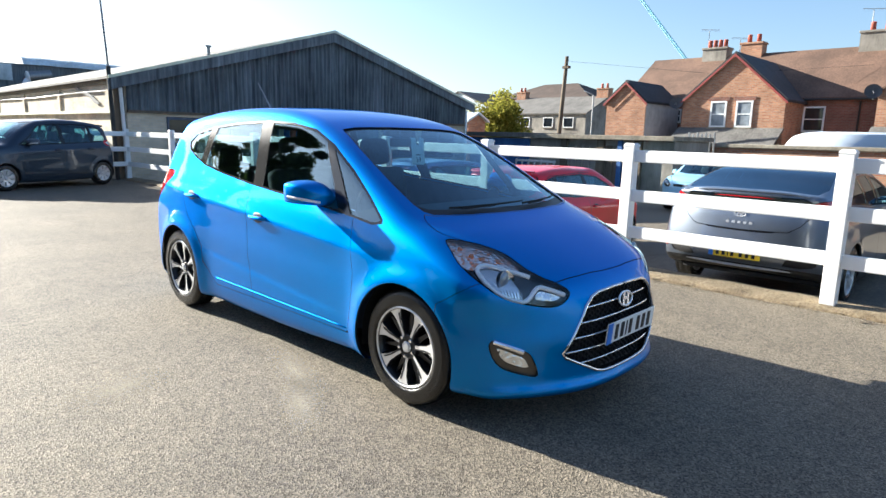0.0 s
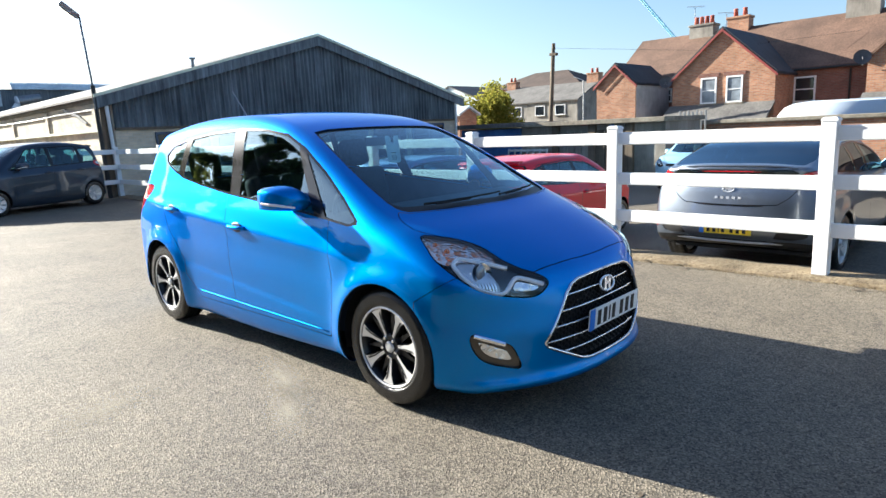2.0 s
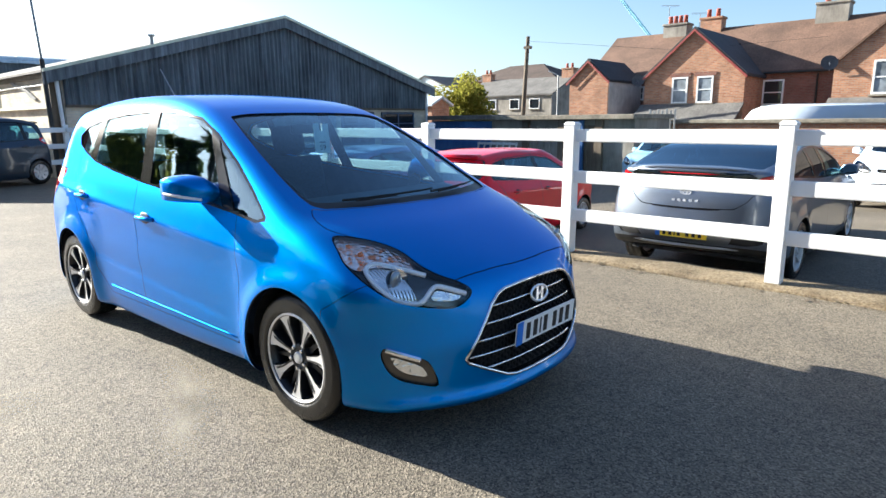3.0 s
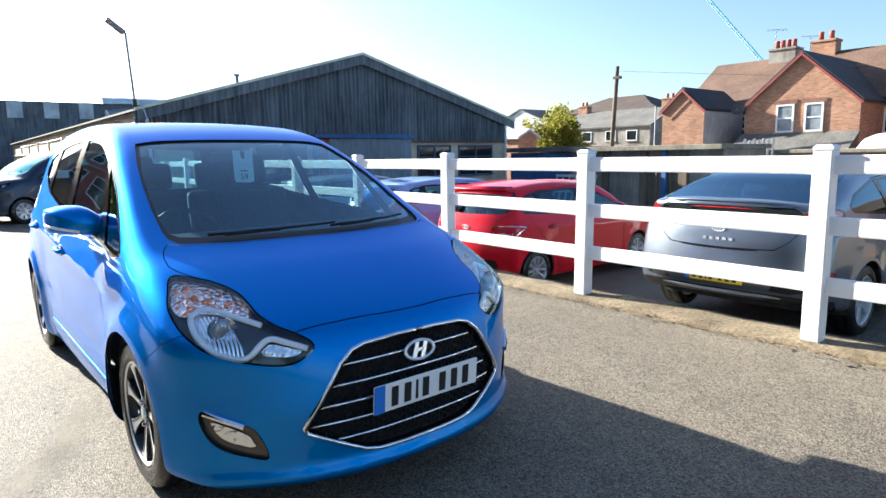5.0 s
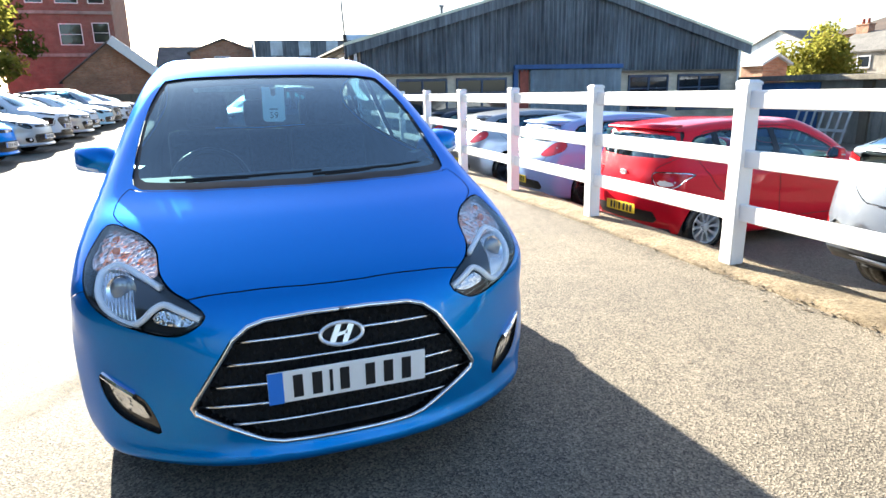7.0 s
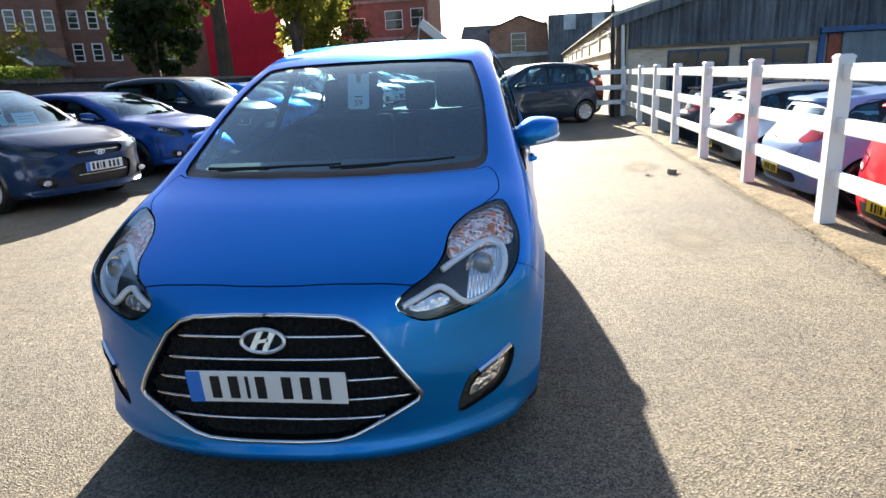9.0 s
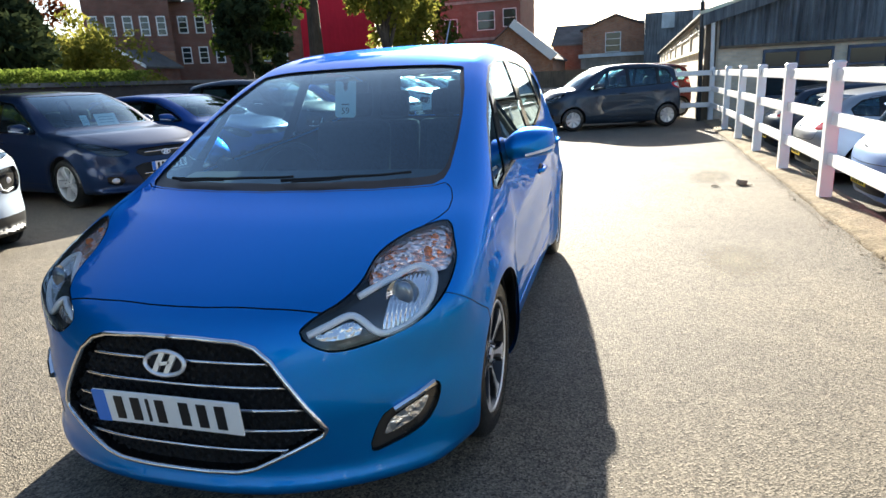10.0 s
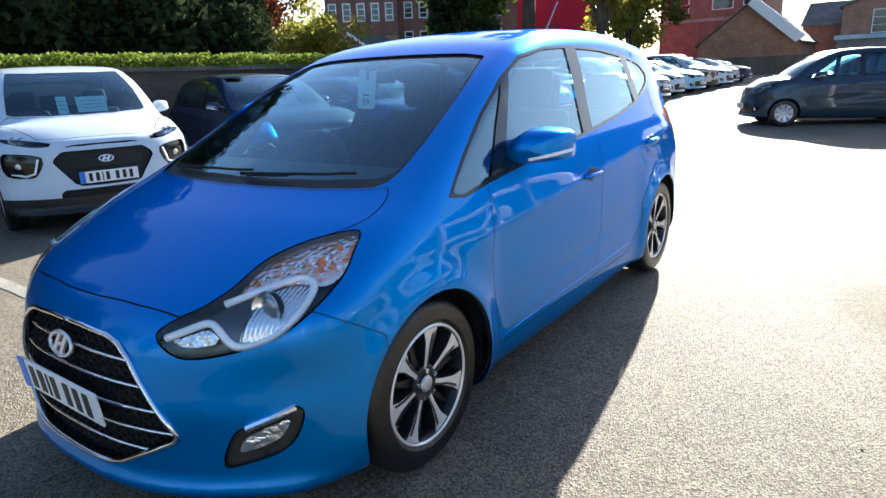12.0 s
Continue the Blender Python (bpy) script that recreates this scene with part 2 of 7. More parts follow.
def box(bm, x0, y0, z0, x1, y1, z1, bevel=0.0, m=None):
    """An axis-aligned block, with bevelled edges if asked."""
    made = bmesh.ops.create_cube(bm, size=1.0)
    vs = made["verts"]
    for v in vs:
        v.co = Vector(((x0 + x1) / 2 + v.co.x * (x1 - x0), (y0 + y1) / 2 + v.co.y * (y1 - y0), (z0 + z1) / 2 + v.co.z * (z1 - z0)))
    if bevel:
        es = list({e for v in vs for e in v.link_edges})
        vs = list({v for f in bmesh.ops.bevel(bm, geom=es, offset=bevel, segments=2, affect="EDGES", profile=0.6)["faces"] for v in f.verts} | {v for v in vs if v.is_valid})
    if m is not None:
        bmesh.ops.transform(bm, matrix=m, verts=[v for v in vs if v.is_valid])
    return vs


def blk(name, dims, mat, parent=None, label="", bevel=0.0, m=None):
    bm = bmesh.new()
    box(bm, *dims, bevel=bevel, m=m)
    return part(name, bm, mat, parent, label)


def tube(bm, pts, r, seg=8, r_end=None):
    """A tube through points, tapering to r_end."""
    rings = []
    n = len(pts)
    for i, p in enumerate(pts):
        p = Vector(p)
        d = (Vector(pts[min(i + 1, n - 1)]) - Vector(pts[max(i - 1, 0)])).normalized()
        side = d.orthogonal().normalized()
        up = d.cross(side)
        rr = r if r_end is None else r + (r_end - r) * i / max(1, n - 1)
        rings.append([bm.verts.new(p + rr * (math.cos(a) * side + math.sin(a) * up)) for a in (2 * math.pi * k / seg for k in range(seg))])
    # keep the rings from twisting
    for i in range(1, n):
        best = min(range(seg), key=lambda s: sum((rings[i][(k + s) % seg].co - rings[i - 1][k].co).length for k in range(seg)))
        rings[i] = rings[i][best:] + rings[i][:best]
        for k in range(seg):
            bm.faces.new((rings[i - 1][k], rings[i - 1][(k + 1) % seg], rings[i][(k + 1) % seg], rings[i][k]))
    bm.faces.new(rings[0][::-1])
    bm.faces.new(rings[-1])


def lathe(bm, prof, seg=40, axis="X"):
    """Turns a profile of (along, radius) round an axis."""
    rings = []
    for a, r in prof:
        ring = []
        for k in range(seg):
            t = 2 * math.pi * k / seg
            c = (a, r * math.cos(t), r * math.sin(t)) if axis == "X" else (r * math.cos(t), r * math.sin(t), a)
            ring.append(bm.verts.new(c))
        rings.append(ring)
    for p, q in zip(rings, rings[1:]):
        for k in range(seg):
            bm.faces.new((p[k], p[(k + 1) % seg], q[(k + 1) % seg], q[k]))


def poly_prism(bm, pts, axis, lo, hi, m=None):
    """A flat polygon of 2D points pushed along an axis from lo to hi."""
    def co(p, d):
        return {"X": (d, p[0], p[1]), "Y": (p[0], d, p[1]), "Z": (p[0], p[1], d)}[axis]
    a = [bm.verts.new(co(p, lo)) for p in pts]
    b = [bm.verts.new(co(p, hi)) for p in pts]
    bm.faces.new(a)
    bm.faces.new(b[::-1])
    for i in range(len(pts)):
        j = (i + 1) % len(pts)
        bm.faces.new((a[i], b[i], b[j], a[j]))
    bmesh.ops.recalc_face_normals(bm, faces=bm.faces[:])
    if m is not None:
        bmesh.ops.transform(bm, matrix=m, verts=a + b)


# ---- car bodies: one smooth skin, cut into panels ----
def smooth_line(pts, n=8, closed=True):
    """A Catmull-Rom curve through 2D points."""
    p = np.array(pts, float)
    m = len(p)
    out = []
    for i in range(m if closed else m - 1):
        a, b, c, d = (p[(i + k) % m] if closed else p[min(max(i + k, 0), m - 1)] for k in (-1, 0, 1, 2))
        for t in np.linspace(0, 1, n, endpoint=False):
            out.append(0.5 * ((2 * b) + (c - a) * t + (2 * a - 5 * b + 4 * c - d) * t ** 2 + (3 * b - a - 3 * c + d) * t ** 3))
    if not closed:
        out.append(p[-1])
    return np.array(out)


def sd_poly(poly, q):
    """Signed distance of 2D points to a closed polygon, negative inside."""
    a = np.asarray(poly, float)
    b = np.roll(a, -1, axis=0)
    e = b - a
    ee = np.maximum((e * e).sum(1), 1e-12)
    out = np.empty(len(q))
    for i in range(0, len(q), 4000):
        p = q[i:i + 4000]
        wx = p[:, 0:1] - a[:, 0]
        wy = p[:, 1:2] - a[:, 1]
        t = np.clip((wx * e[:, 0] + wy * e[:, 1]) / ee, 0, 1)
        d = np.sqrt(((wx - t * e[:, 0]) ** 2 + (wy - t * e[:, 1]) ** 2).min(1))
        up = (a[:, 1] <= p[:, 1:2]) != (b[:, 1] <= p[:, 1:2])
        with np.errstate(divide="ignore", invalid="ignore"):
            cross = up & (a[:, 0] + wy / e[:, 1] * e[:, 0] > p[:, 0:1])
        out[i:i + 4000] = np.where(cross.sum(1) % 2 == 1, -d, d)
    return out


class Outline:
    """The signed distance of a closed outline, tabled and read with cubic weights."""

    def __init__(self, poly, h=0.012):
        self.h, self.o = h, poly.min(0) - 0.35
        n = np.ceil((poly.max(0) + 0.35 - self.o) / h).astype(int) + 1
        gy, gz = np.meshgrid(np.arange(n[0]), np.arange(n[1]), indexing="ij")
        self.n = n
        self.t = sd_poly(poly, self.o + h * np.stack([gy.ravel(), gz.ravel()], 1)).reshape(n)

    def __call__(self, y, z):
        u = np.clip((y - self.o[0]) / self.h, 1, self.n[0] - 3.001)
        v = np.clip((z - self.o[1]) / self.h, 1, self.n[1] - 3.001)
        i, j = u.astype(int), v.astype(int)
        wu, wv = self.weights(u - i), self.weights(v - j)
        out = np.zeros(len(y))
        for a in range(4):
            row = np.zeros(len(y))
            for b in range(4):
                row += wv[b] * self.t[i + a - 1, j + b - 1]
            out += wu[a] * row
        return out

    def weights(self, f):
        g = 1 - f
        return (g ** 3 / 6, (3 * f ** 3 - 6 * f ** 2 + 4) / 6, (3 * g ** 3 - 6 * g ** 2 + 4) / 6, f ** 3 / 6)


def soft_table(xs, ys, sigma):
    """A smoothed table of a piecewise line."""
    g = np.linspace(xs[0] - 1, xs[-1] + 1, 900)
    v = np.interp(g, xs, ys)
    h = g[1] - g[0]
    k = np.exp(-0.5 * (np.arange(-120, 121) * h / sigma) ** 2)
    v = np.convolve(np.pad(v, 120, mode="edge"), k / k.sum(), mode="valid")
    return g, v


class Skin:
    """Triangles with normals that can be split along the zero line of a field."""

    def __init__(self, v, n, t):
        self.v, self.n, self.t = v, n, t

    def split(self, f):
        v, n, t = self.v, self.n, self.t
        s = f < 0
        k = s[t].sum(1)
        ins, outs = [t[k == 3]], [t[k == 0]]
        nv, nn, made = [], [], {}
        base = len(v)

        def cut(a, b):
            key = (a, b) if a < b else (b, a)
            if key not in made:
                u = f[key[0]] / (f[key[0]] - f[key[1]])
                nv.append(v[key[0]] * (1 - u) + v[key[1]] * u)
                nn.append(n[key[0]] * (1 - u) + n[key[1]] * u)
                made[key] = base + len(nv) - 1
            return made[key]

        li, lo = [], []
        for tri in t[(k == 1) | (k == 2)].tolist():
            one = s[tri].sum() == 1
            for r in range(3):
                a, b, c = tri[r], tri[(r + 1) % 3], tri[(r + 2) % 3]
                if bool(s[a]) == one and bool(s[b]) != one and bool(s[c]) != one:
                    ab, ac = cut(a, b), cut(a, c)
                    (li if one else lo).append((a, ab, ac))
                    (lo if one else li).extend([(ab, b, c), (ab, c, ac)])
                    break
        if nv:
            v, n = np.vstack([v, nv]), np.vstack([n, nn])
        ti = np.vstack(ins + ([np.array(li)] if li else []))
        to = np.vstack(outs + ([np.array(lo)] if lo else []))
        return Skin(v, n, ti), Skin(v, n, to)

    def take(self, f, gap=0.0):
        """Cuts out the part where f < 0 and keeps the rest, with a joint between."""
        inner, _ = self.split(f + gap)
        _, rest = self.split(f - gap)
        self.v, self.n, self.t = rest.v, rest.n, rest.t
        return inner

    def emit(self, name, mat, parent, label="", inset=0.0, thick=0.0):
        used = np.unique(self.t)
        if len(used) == 0:
            return None
        idx = np.full(len(self.v), -1)
        idx[used] = np.arange(len(used))
        n = self.n[used]
        n = n / np.linalg.norm(n, axis=1)[:, None]
        v = self.v[used] - n * inset
        tri = idx[self.t]
        me = bpy.data.meshes.new(name)
        me.from_pydata(v.tolist(), [], tri.tolist())
        me.materials.append(mat)
        me.polygons.foreach_set("use_smooth", [True] * len(me.polygons))
        me.normals_split_custom_set_from_vertices(n.tolist())
        me.update()
        ob = new(name, me)
        ob.parent = parent
        if label:
            ob["label"] = label
        if thick:
            md = ob.modifiers.new("thickness", "SOLIDIFY")
            md.thickness, md.offset = thick, -1
        return ob


def car_field(c):
    """The solid of a car: side outline, plan and cross-section softly joined."""
    prof = Outline(smooth_line(c["side"], 6))
    zt = soft_table(*zip(*c["width"]), 0.045)
    pt = soft_table(*zip(*c["plan"]), 0.16)
    bt = soft_table(*zip(*c["bow"]), 0.22)
    ct = soft_table(*zip(*c["crown"]), 0.2)
    hw, wb, r = c["half"], c["base"], c["tyre"]

    def field(p):
        x, y, z = np.abs(p[:, 0]), p[:, 1], p[:, 2]
        t = np.clip(x / (hw * 0.907), 0, 1.2)
        u = np.clip((z - 0.50) / 0.25, 0, 1) * (y < 1.2) + (y >= 1.2)
        u = u * u * (3 - 2 * u)
        ye = y - (c["nose"] + (np.interp(y, *bt) - c["nose"]) * u) * t ** 2.6
        ze = z + np.interp(y, *ct) * t ** 2.2
        fs = prof(ye, ze)
        w = np.interp(z, *zt) + np.interp(y, *pt) - c["tuck"] * np.clip((0.75 - y) / 1.0, 0, 1) * np.clip((z - 0.72) / 0.3, 0, 1)
        for yc in (0.0, wb):
            d = np.hypot(y - yc, z - r)
            w = w + c["flare"] * np.exp(-((d - r - 0.03) / 0.075) ** 2) * (z > 0.1)
        if "crease" in c:
            z0, slope, amp = c["crease"]
            w = w + amp * np.exp(-((z - z0 - slope * y) / 0.045) ** 2) * np.clip(y / 0.5, 0, 1)
            w = w - 0.9 * amp * np.exp(-((z - 0.50 - 0.10 * (y - 0.5)) / 0.11) ** 2) * np.exp(-((y - 1.3) / 0.8) ** 4)
        if "sculpt" in c:
            za, ka, zb, kb = c["sculpt"]
            u = z - za - ka * y
            along = np.clip((y - 0.15) / 0.5, 0, 1) * np.clip((3.2 - y) / 0.4, 0, 1)
            w = w + along * (0.015 * np.exp(-np.sqrt(u * u + 6e-5) / 0.05) - 0.004 * np.exp(-((u + 0.13) / 0.08) ** 2))
            v = z - zb - kb * y
            along = np.clip((y - 0.45) / 0.3, 0, 1) * np.clip((2.4 - y) / 0.3, 0, 1)
            w = w - along * 0.007 / (1 + np.exp(-v / 0.007)) * np.exp(-np.maximum(v, 0) / 0.10)
            upper = np.clip((1.0 - z) / 0.2, 0, 1)
            w = w + 0.016 * upper / (1 + np.exp((y - 0.42) / 0.035)) / (1 + np.exp(-(y + 0.45) / 0.08))
            w = w + 0.010 * upper / (1 + np.exp(-(y - 2.18) / 0.045))
        fx = (x - w) * 0.97
        k = c["round"]
        h = np.clip(0.5 + 0.5 * (fs - fx) / k, 0, 1)
        return fx + (fs - fx) * h + k * h * (1 - h)

    return field


def car_skin(c, cell):
    """Meshes the solid by surface nets and settles the points on it."""
    field = car_field(c)
    s = np.array(c["side"])
    xs = np.arange(-c["half"] - 0.1 - cell / 2, c["half"] + 0.1 + cell, cell)
    ys = np.arange(s[:, 0].min() - 0.1, s[:, 0].max() + 0.1 + cell, cell)
    zs = np.arange(s[:, 1].min() - 0.1, s[:, 1].max() + 0.1 + cell, cell)
    yy, zz = np.meshgrid(ys, zs, indexing="ij")
    flat = np.stack([yy.ravel(), zz.ravel()], 1)
    half = [field(np.column_stack([np.full(len(flat), x), flat])).reshape(yy.shape) for x in xs]
    g = np.array(half)
    neg = g < 0
    cnt = sum(neg[i:len(xs) - 1 + i, j:len(ys) - 1 + j, k:len(zs) - 1 + k].astype(int) for i in (0, 1) for j in (0, 1) for k in (0, 1))
    act = (cnt > 0) & (cnt < 8)
    ids = np.full(act.shape, -1)
    ids[act] = np.arange(act.sum())
    ci = np.argwhere(act)
    v = np.stack([xs[ci[:, 0]], ys[ci[:, 1]], zs[ci[:, 2]]], 1) + cell / 2
    quads = []
    for ax in range(3):
        a = np.take(neg, range(0, neg.shape[ax] - 1), ax)
        b = np.take(neg, range(1, neg.shape[ax]), ax)
        e = np.argwhere(a != b)
        o1, o2 = [(1, 2), (2, 0), (0, 1)][ax]
        e = e[(e[:, o1] > 0) & (e[:, o2] > 0) & (e[:, o1] < neg.shape[o1] - 1) & (e[:, o2] < neg.shape[o2] - 1)]
        q = []
        for d1, d2 in ((-1, -1), (0, -1), (0, 0), (-1, 0)):
            k = e.copy()
            k[:, o1] += d1
            k[:, o2] += d2
            q.append(ids[k[:, 0], k[:, 1], k[:, 2]])
        q = np.stack(q, 1)
        flip = ~a[e[:, 0], e[:, 1], e[:, 2]]
        q[flip] = q[flip][:, ::-1]
        quads.append(q)
    q = np.vstack(quads)

    def grad(p, h):
        out = np.zeros_like(p)
        for k in range(3):
            d = np.zeros(3)
            d[k] = h
            out[:, k] = (field(p + d) - field(p - d)) / (2 * h)
        return out

    for _ in range(4):
        gr = grad(v, 0.006)
        f = field(v)
        step = gr * (f / np.maximum((gr * gr).sum(1), 0.2))[:, None]
        ln = np.linalg.norm(step, axis=1)
        v = v - step * np.minimum(1, cell / np.maximum(ln, 1e-9))[:, None]
        nb = np.zeros_like(v)
        cn = np.zeros(len(v))
        for i in range(4):
            np.add.at(nb, q[:, i], v[q[:, (i + 1) % 4]] + v[q[:, (i - 1) % 4]])
            np.add.at(cn, q[:, i], 2)
        v = v + 0.4 * (nb / cn[:, None] - v)
    for _ in range(3):
        gr = grad(v, 0.006)
        v = v - gr * (field(v) / np.maximum((gr * gr).sum(1), 0.2))[:, None]
    n = grad(v, 0.014)
    n /= np.maximum(np.linalg.norm(n, axis=1), 1e-9)[:, None]
    t = np.vstack([q[:, [0, 1, 2]], q[:, [0, 2, 3]]])
    return Skin(v, n, t)


# fields on a skin
def f_side(sk, pts, s, round_n=0, grow=0.0):
    poly = smooth_line(pts, round_n) if round_n else np.array(pts, float)
    return np.maximum(sd_poly(poly, sk.v[:, 1:3]) - grow, 0.3 - s * sk.v[:, 0])


def f_top(sk, pts, grow=0.0, zmin=0.6):
    """A field from above, the same on both sides; points are (|x|, y)."""
    q = np.stack([np.abs(sk.v[:, 0]), sk.v[:, 1]], 1)
    return np.maximum(sd_poly(np.array(pts, float), q) - grow, zmin - sk.v[:, 2])


def f_end(sk, pts, y_lim, front=True, round_n=0, grow=0.0):
    """A field seen from the front or the back; points are (|x|, z)."""
    poly = smooth_line(pts, round_n) if round_n else np.array(pts, float)
    q = np.stack([np.abs(sk.v[:, 0]), sk.v[:, 2]], 1)
    lim = (sk.v[:, 1] - y_lim) if front else (y_lim - sk.v[:, 1])
    return np.maximum(sd_poly(poly, q) - grow, lim)


def f_way(sk, pts, way, s, round_n=0, grow=0.0):
    """A field along a slanting direction; points in 3D on the side x > 0, s = -1 mirrors them."""
    d = Vector(way).normalized()
    u = d.cross(Vector((0, 0, 1))).normalized()
    w = u.cross(d)
    ax = np.array([u, w]).T
    poly = np.array(pts, float) @ ax
    if round_n:
        poly = smooth_line(poly, round_n)
    m = np.array([s, 1, 1])
    q = (sk.v * m) @ ax
    facing = (sk.n * m) @ np.array(d)
    return np.maximum(np.maximum(sd_poly(poly, q) - grow, 0.08 - s * sk.v[:, 0]), 0.05 - facing)


def f_disc(sk, y, z, r, s):
    return np.maximum(np.hypot(sk.v[:, 1] - y, sk.v[:, 2] - z) - r, 0.45 - s * sk.v[:, 0])


# ---- wheels ----
def wheel_parts(parent, r, rim, width, style, metal, dark):
    """A wheel about the origin with its face towards +X: tyre, barrel, disc and spokes as parts."""
    bm = bmesh.new()
    h = width / 2
    prof = [(-h * 0.8, rim), (-h, rim + 0.02), (-h, (rim + r) / 2), (-h * 0.9, r - 0.022), (-h * 0.7, r - 0.004),
            (-h * 0.42, r), (-h * 0.38, r - 0.008), (-h * 0.34, r), (0, r + 0.001), (h * 0.34, r), (h * 0.38, r - 0.008), (h * 0.42, r),
            (h * 0.7, r - 0.004), (h * 0.9, r - 0.022), (h * 0.985, r - 0.040), (h * 0.975, r - 0.044), (h * 1.005, (rim + r) / 2 - 0.004), (h * 0.99, rim + 0.026), (h * 1.0, rim + 0.022), (h * 0.98, rim + 0.012), (h * 0.86, rim)]
    lathe(bm, prof, 48)
    part("tyre", bm, M_RUBBER, parent, smooth=True)
    bm = bmesh.new()
    lathe(bm, [(h * 0.86, rim + 0.003), (h * 0.92, rim - 0.003), (h * 0.86, rim - 0.012), (h * 0.5, rim - 0.022), (-h * 0.8, rim - 0.03), (-h * 0.8, rim + 0.003)], 48)
    part("rim", bm, dark if style == "seven" else metal, parent, smooth=True)
    if style == "seven":
        bm = bmesh.new()
        lathe(bm, [(h * 0.84, rim + 0.004), (h * 0.935, rim - 0.001), (h * 0.925, rim - 0.008), (h * 0.84, rim - 0.011)], 48)
        part("rim_lip", bm, metal, parent, "bright machined rim lip", smooth=True)
    bm = bmesh.new()
    lathe(bm, [(-h * 0.25, 0.001), (-h * 0.25, rim * 0.62), (-h * 0.35, rim * 0.62), (-h * 0.4, rim - 0.03)], 36)
    part("brake_disc", bm, M_ALLOYDARK, parent)
    n = {"seven": 7, "five": 5, "cover": 8, "vee": 10}[style]
    for k in range(n):
        bm = bmesh.new()
        a = 2 * math.pi * k / n + 0.2
        w0, w1 = {"seven": (0.017, 0.043), "five": (0.034, 0.05), "cover": (0.026, 0.045), "vee": (0.011, 0.017)}[style]
        x0, x1 = h * 0.62, h * 0.86
        half = [(0.03, w0), (rim * 0.55, w0 * 1.05), (rim - 0.012, w1)]
        if style == "seven":
            half = [(0.03, 0.013), (rim * 0.45, 0.0125), (rim * 0.72, 0.019), (rim * 0.88, 0.033), (rim - 0.010, 0.047)]
        pts = [(a_, -b_) for a_, b_ in half] + half[::-1]
        n_p = len(pts)
        lo = [bm.verts.new((x0 - 0.03, p[0], p[1] * 1.25)) for p in pts]
        mid = [bm.verts.new((x0 + (x1 - x0) * p[0] / rim - 0.006, p[0], p[1] * 1.12)) for p in pts]
        hi = [bm.verts.new((x0 + (x1 - x0) * p[0] / rim, p[0], p[1])) for p in pts]
        bm.faces.new(hi)
        for q0, q1 in ((lo, mid), (mid, hi)):
            for i in range(n_p):
                j = (i + 1) % n_p
                bm.faces.new((q0[i], q0[j], q1[j], q1[i]))
        bmesh.ops.recalc_face_normals(bm, faces=bm.faces[:])
        bmesh.ops.rotate(bm, verts=bm.verts[:], cent=(0, 0, 0), matrix=Matrix.Rotation(a, 3, "X"))
        ob = part("spoke", bm, metal, parent)
        if style == "seven":
            ob.data.materials.append(dark)
            for f in ob.data.polygons:
                f.material_index = 0 if abs(f.normal.x) > 0.8 else 1
    if style == "seven":
        for k in range(n):
            a = 2 * math.pi * k / n + 0.2
            bm = bmesh.new()
            x0, x1 = h * 0.62, h * 0.86
            q = [(0.06, -0.0125), (0.06, -0.004), (rim * 0.62, -0.004), (rim - 0.035, -0.012), (rim - 0.03, -0.024), (rim * 0.62, -0.013)]
            top = [bm.verts.new((x0 + (x1 - x0) * p[0] / rim + 0.0016, p[0], p[1])) for p in q]
            low = [bm.verts.new((x0 + (x1 - x0) * p[0] / rim - 0.004, p[0], p[1])) for p in q]
            bm.faces.new(top)
            for i in range(6):
                bm.faces.new((low[i], low[(i + 1) % 6], top[(i + 1) % 6], top[i]))
            bmesh.ops.recalc_face_normals(bm, faces=bm.faces[:])
            bmesh.ops.rotate(bm, verts=bm.verts[:], cent=(0, 0, 0), matrix=Matrix.Rotation(a, 3, "X"))
            part("spoke_groove", bm, dark, parent)
        # dark pockets that run beside the machined faces
        for k in range(n):
            bm = bmesh.new()
            a = 2 * math.pi * (k + 0.5) / n + 0.2
            poly_prism(bm, [(0.04, -0.022), (rim * 0.5, -0.012), (rim - 0.02, -0.006), (rim - 0.02, 0.006), (rim * 0.5, 0.012), (0.04, 0.022)], "X", h * 0.2, h * 0.5)
            bmesh.ops.rotate(bm, verts=bm.verts[:], cent=(0, 0, 0), matrix=Matrix.Rotation(a, 3, "X"))
            part("spoke_pocket", bm, dark, parent)
    bm = bmesh.new()
    lathe(bm, [(h * 0.3, 0.075), (h * 0.66, 0.068), (h * 0.7, 0.06), (h * 0.66, 0.034), (h * 0.72, 0.03), (h * 0.75, 0.022), (h * 0.76, 0.001)], 24)
    part("hub", bm, dark if style == "seven" else metal, parent, smooth=False)
    bm = bmesh.new()
    lathe(bm, [(h * 0.70, 0.031), (h * 0.78, 0.028), (h * 0.80, 0.02), (h * 0.80, 0.001)], 20)
    part("centre_cap", bm, M_RIMSILVER, parent, smooth=True)
    for k in range(5):
        bm = bmesh.new()
        a = 2 * math.pi * k / 5
        bmesh.ops.create_cone(bm, cap_ends=True, segments=6, radius1=0.011, radius2=0.009, depth=0.02,
                              matrix=Matrix.Translation((h * 0.72, 0.052 * math.cos(a), 0.052 * math.sin(a))) @ Matrix.Rotation(radians(90), 4, "Y"))
        part("wheel_nut", bm, M_CHROME, parent)


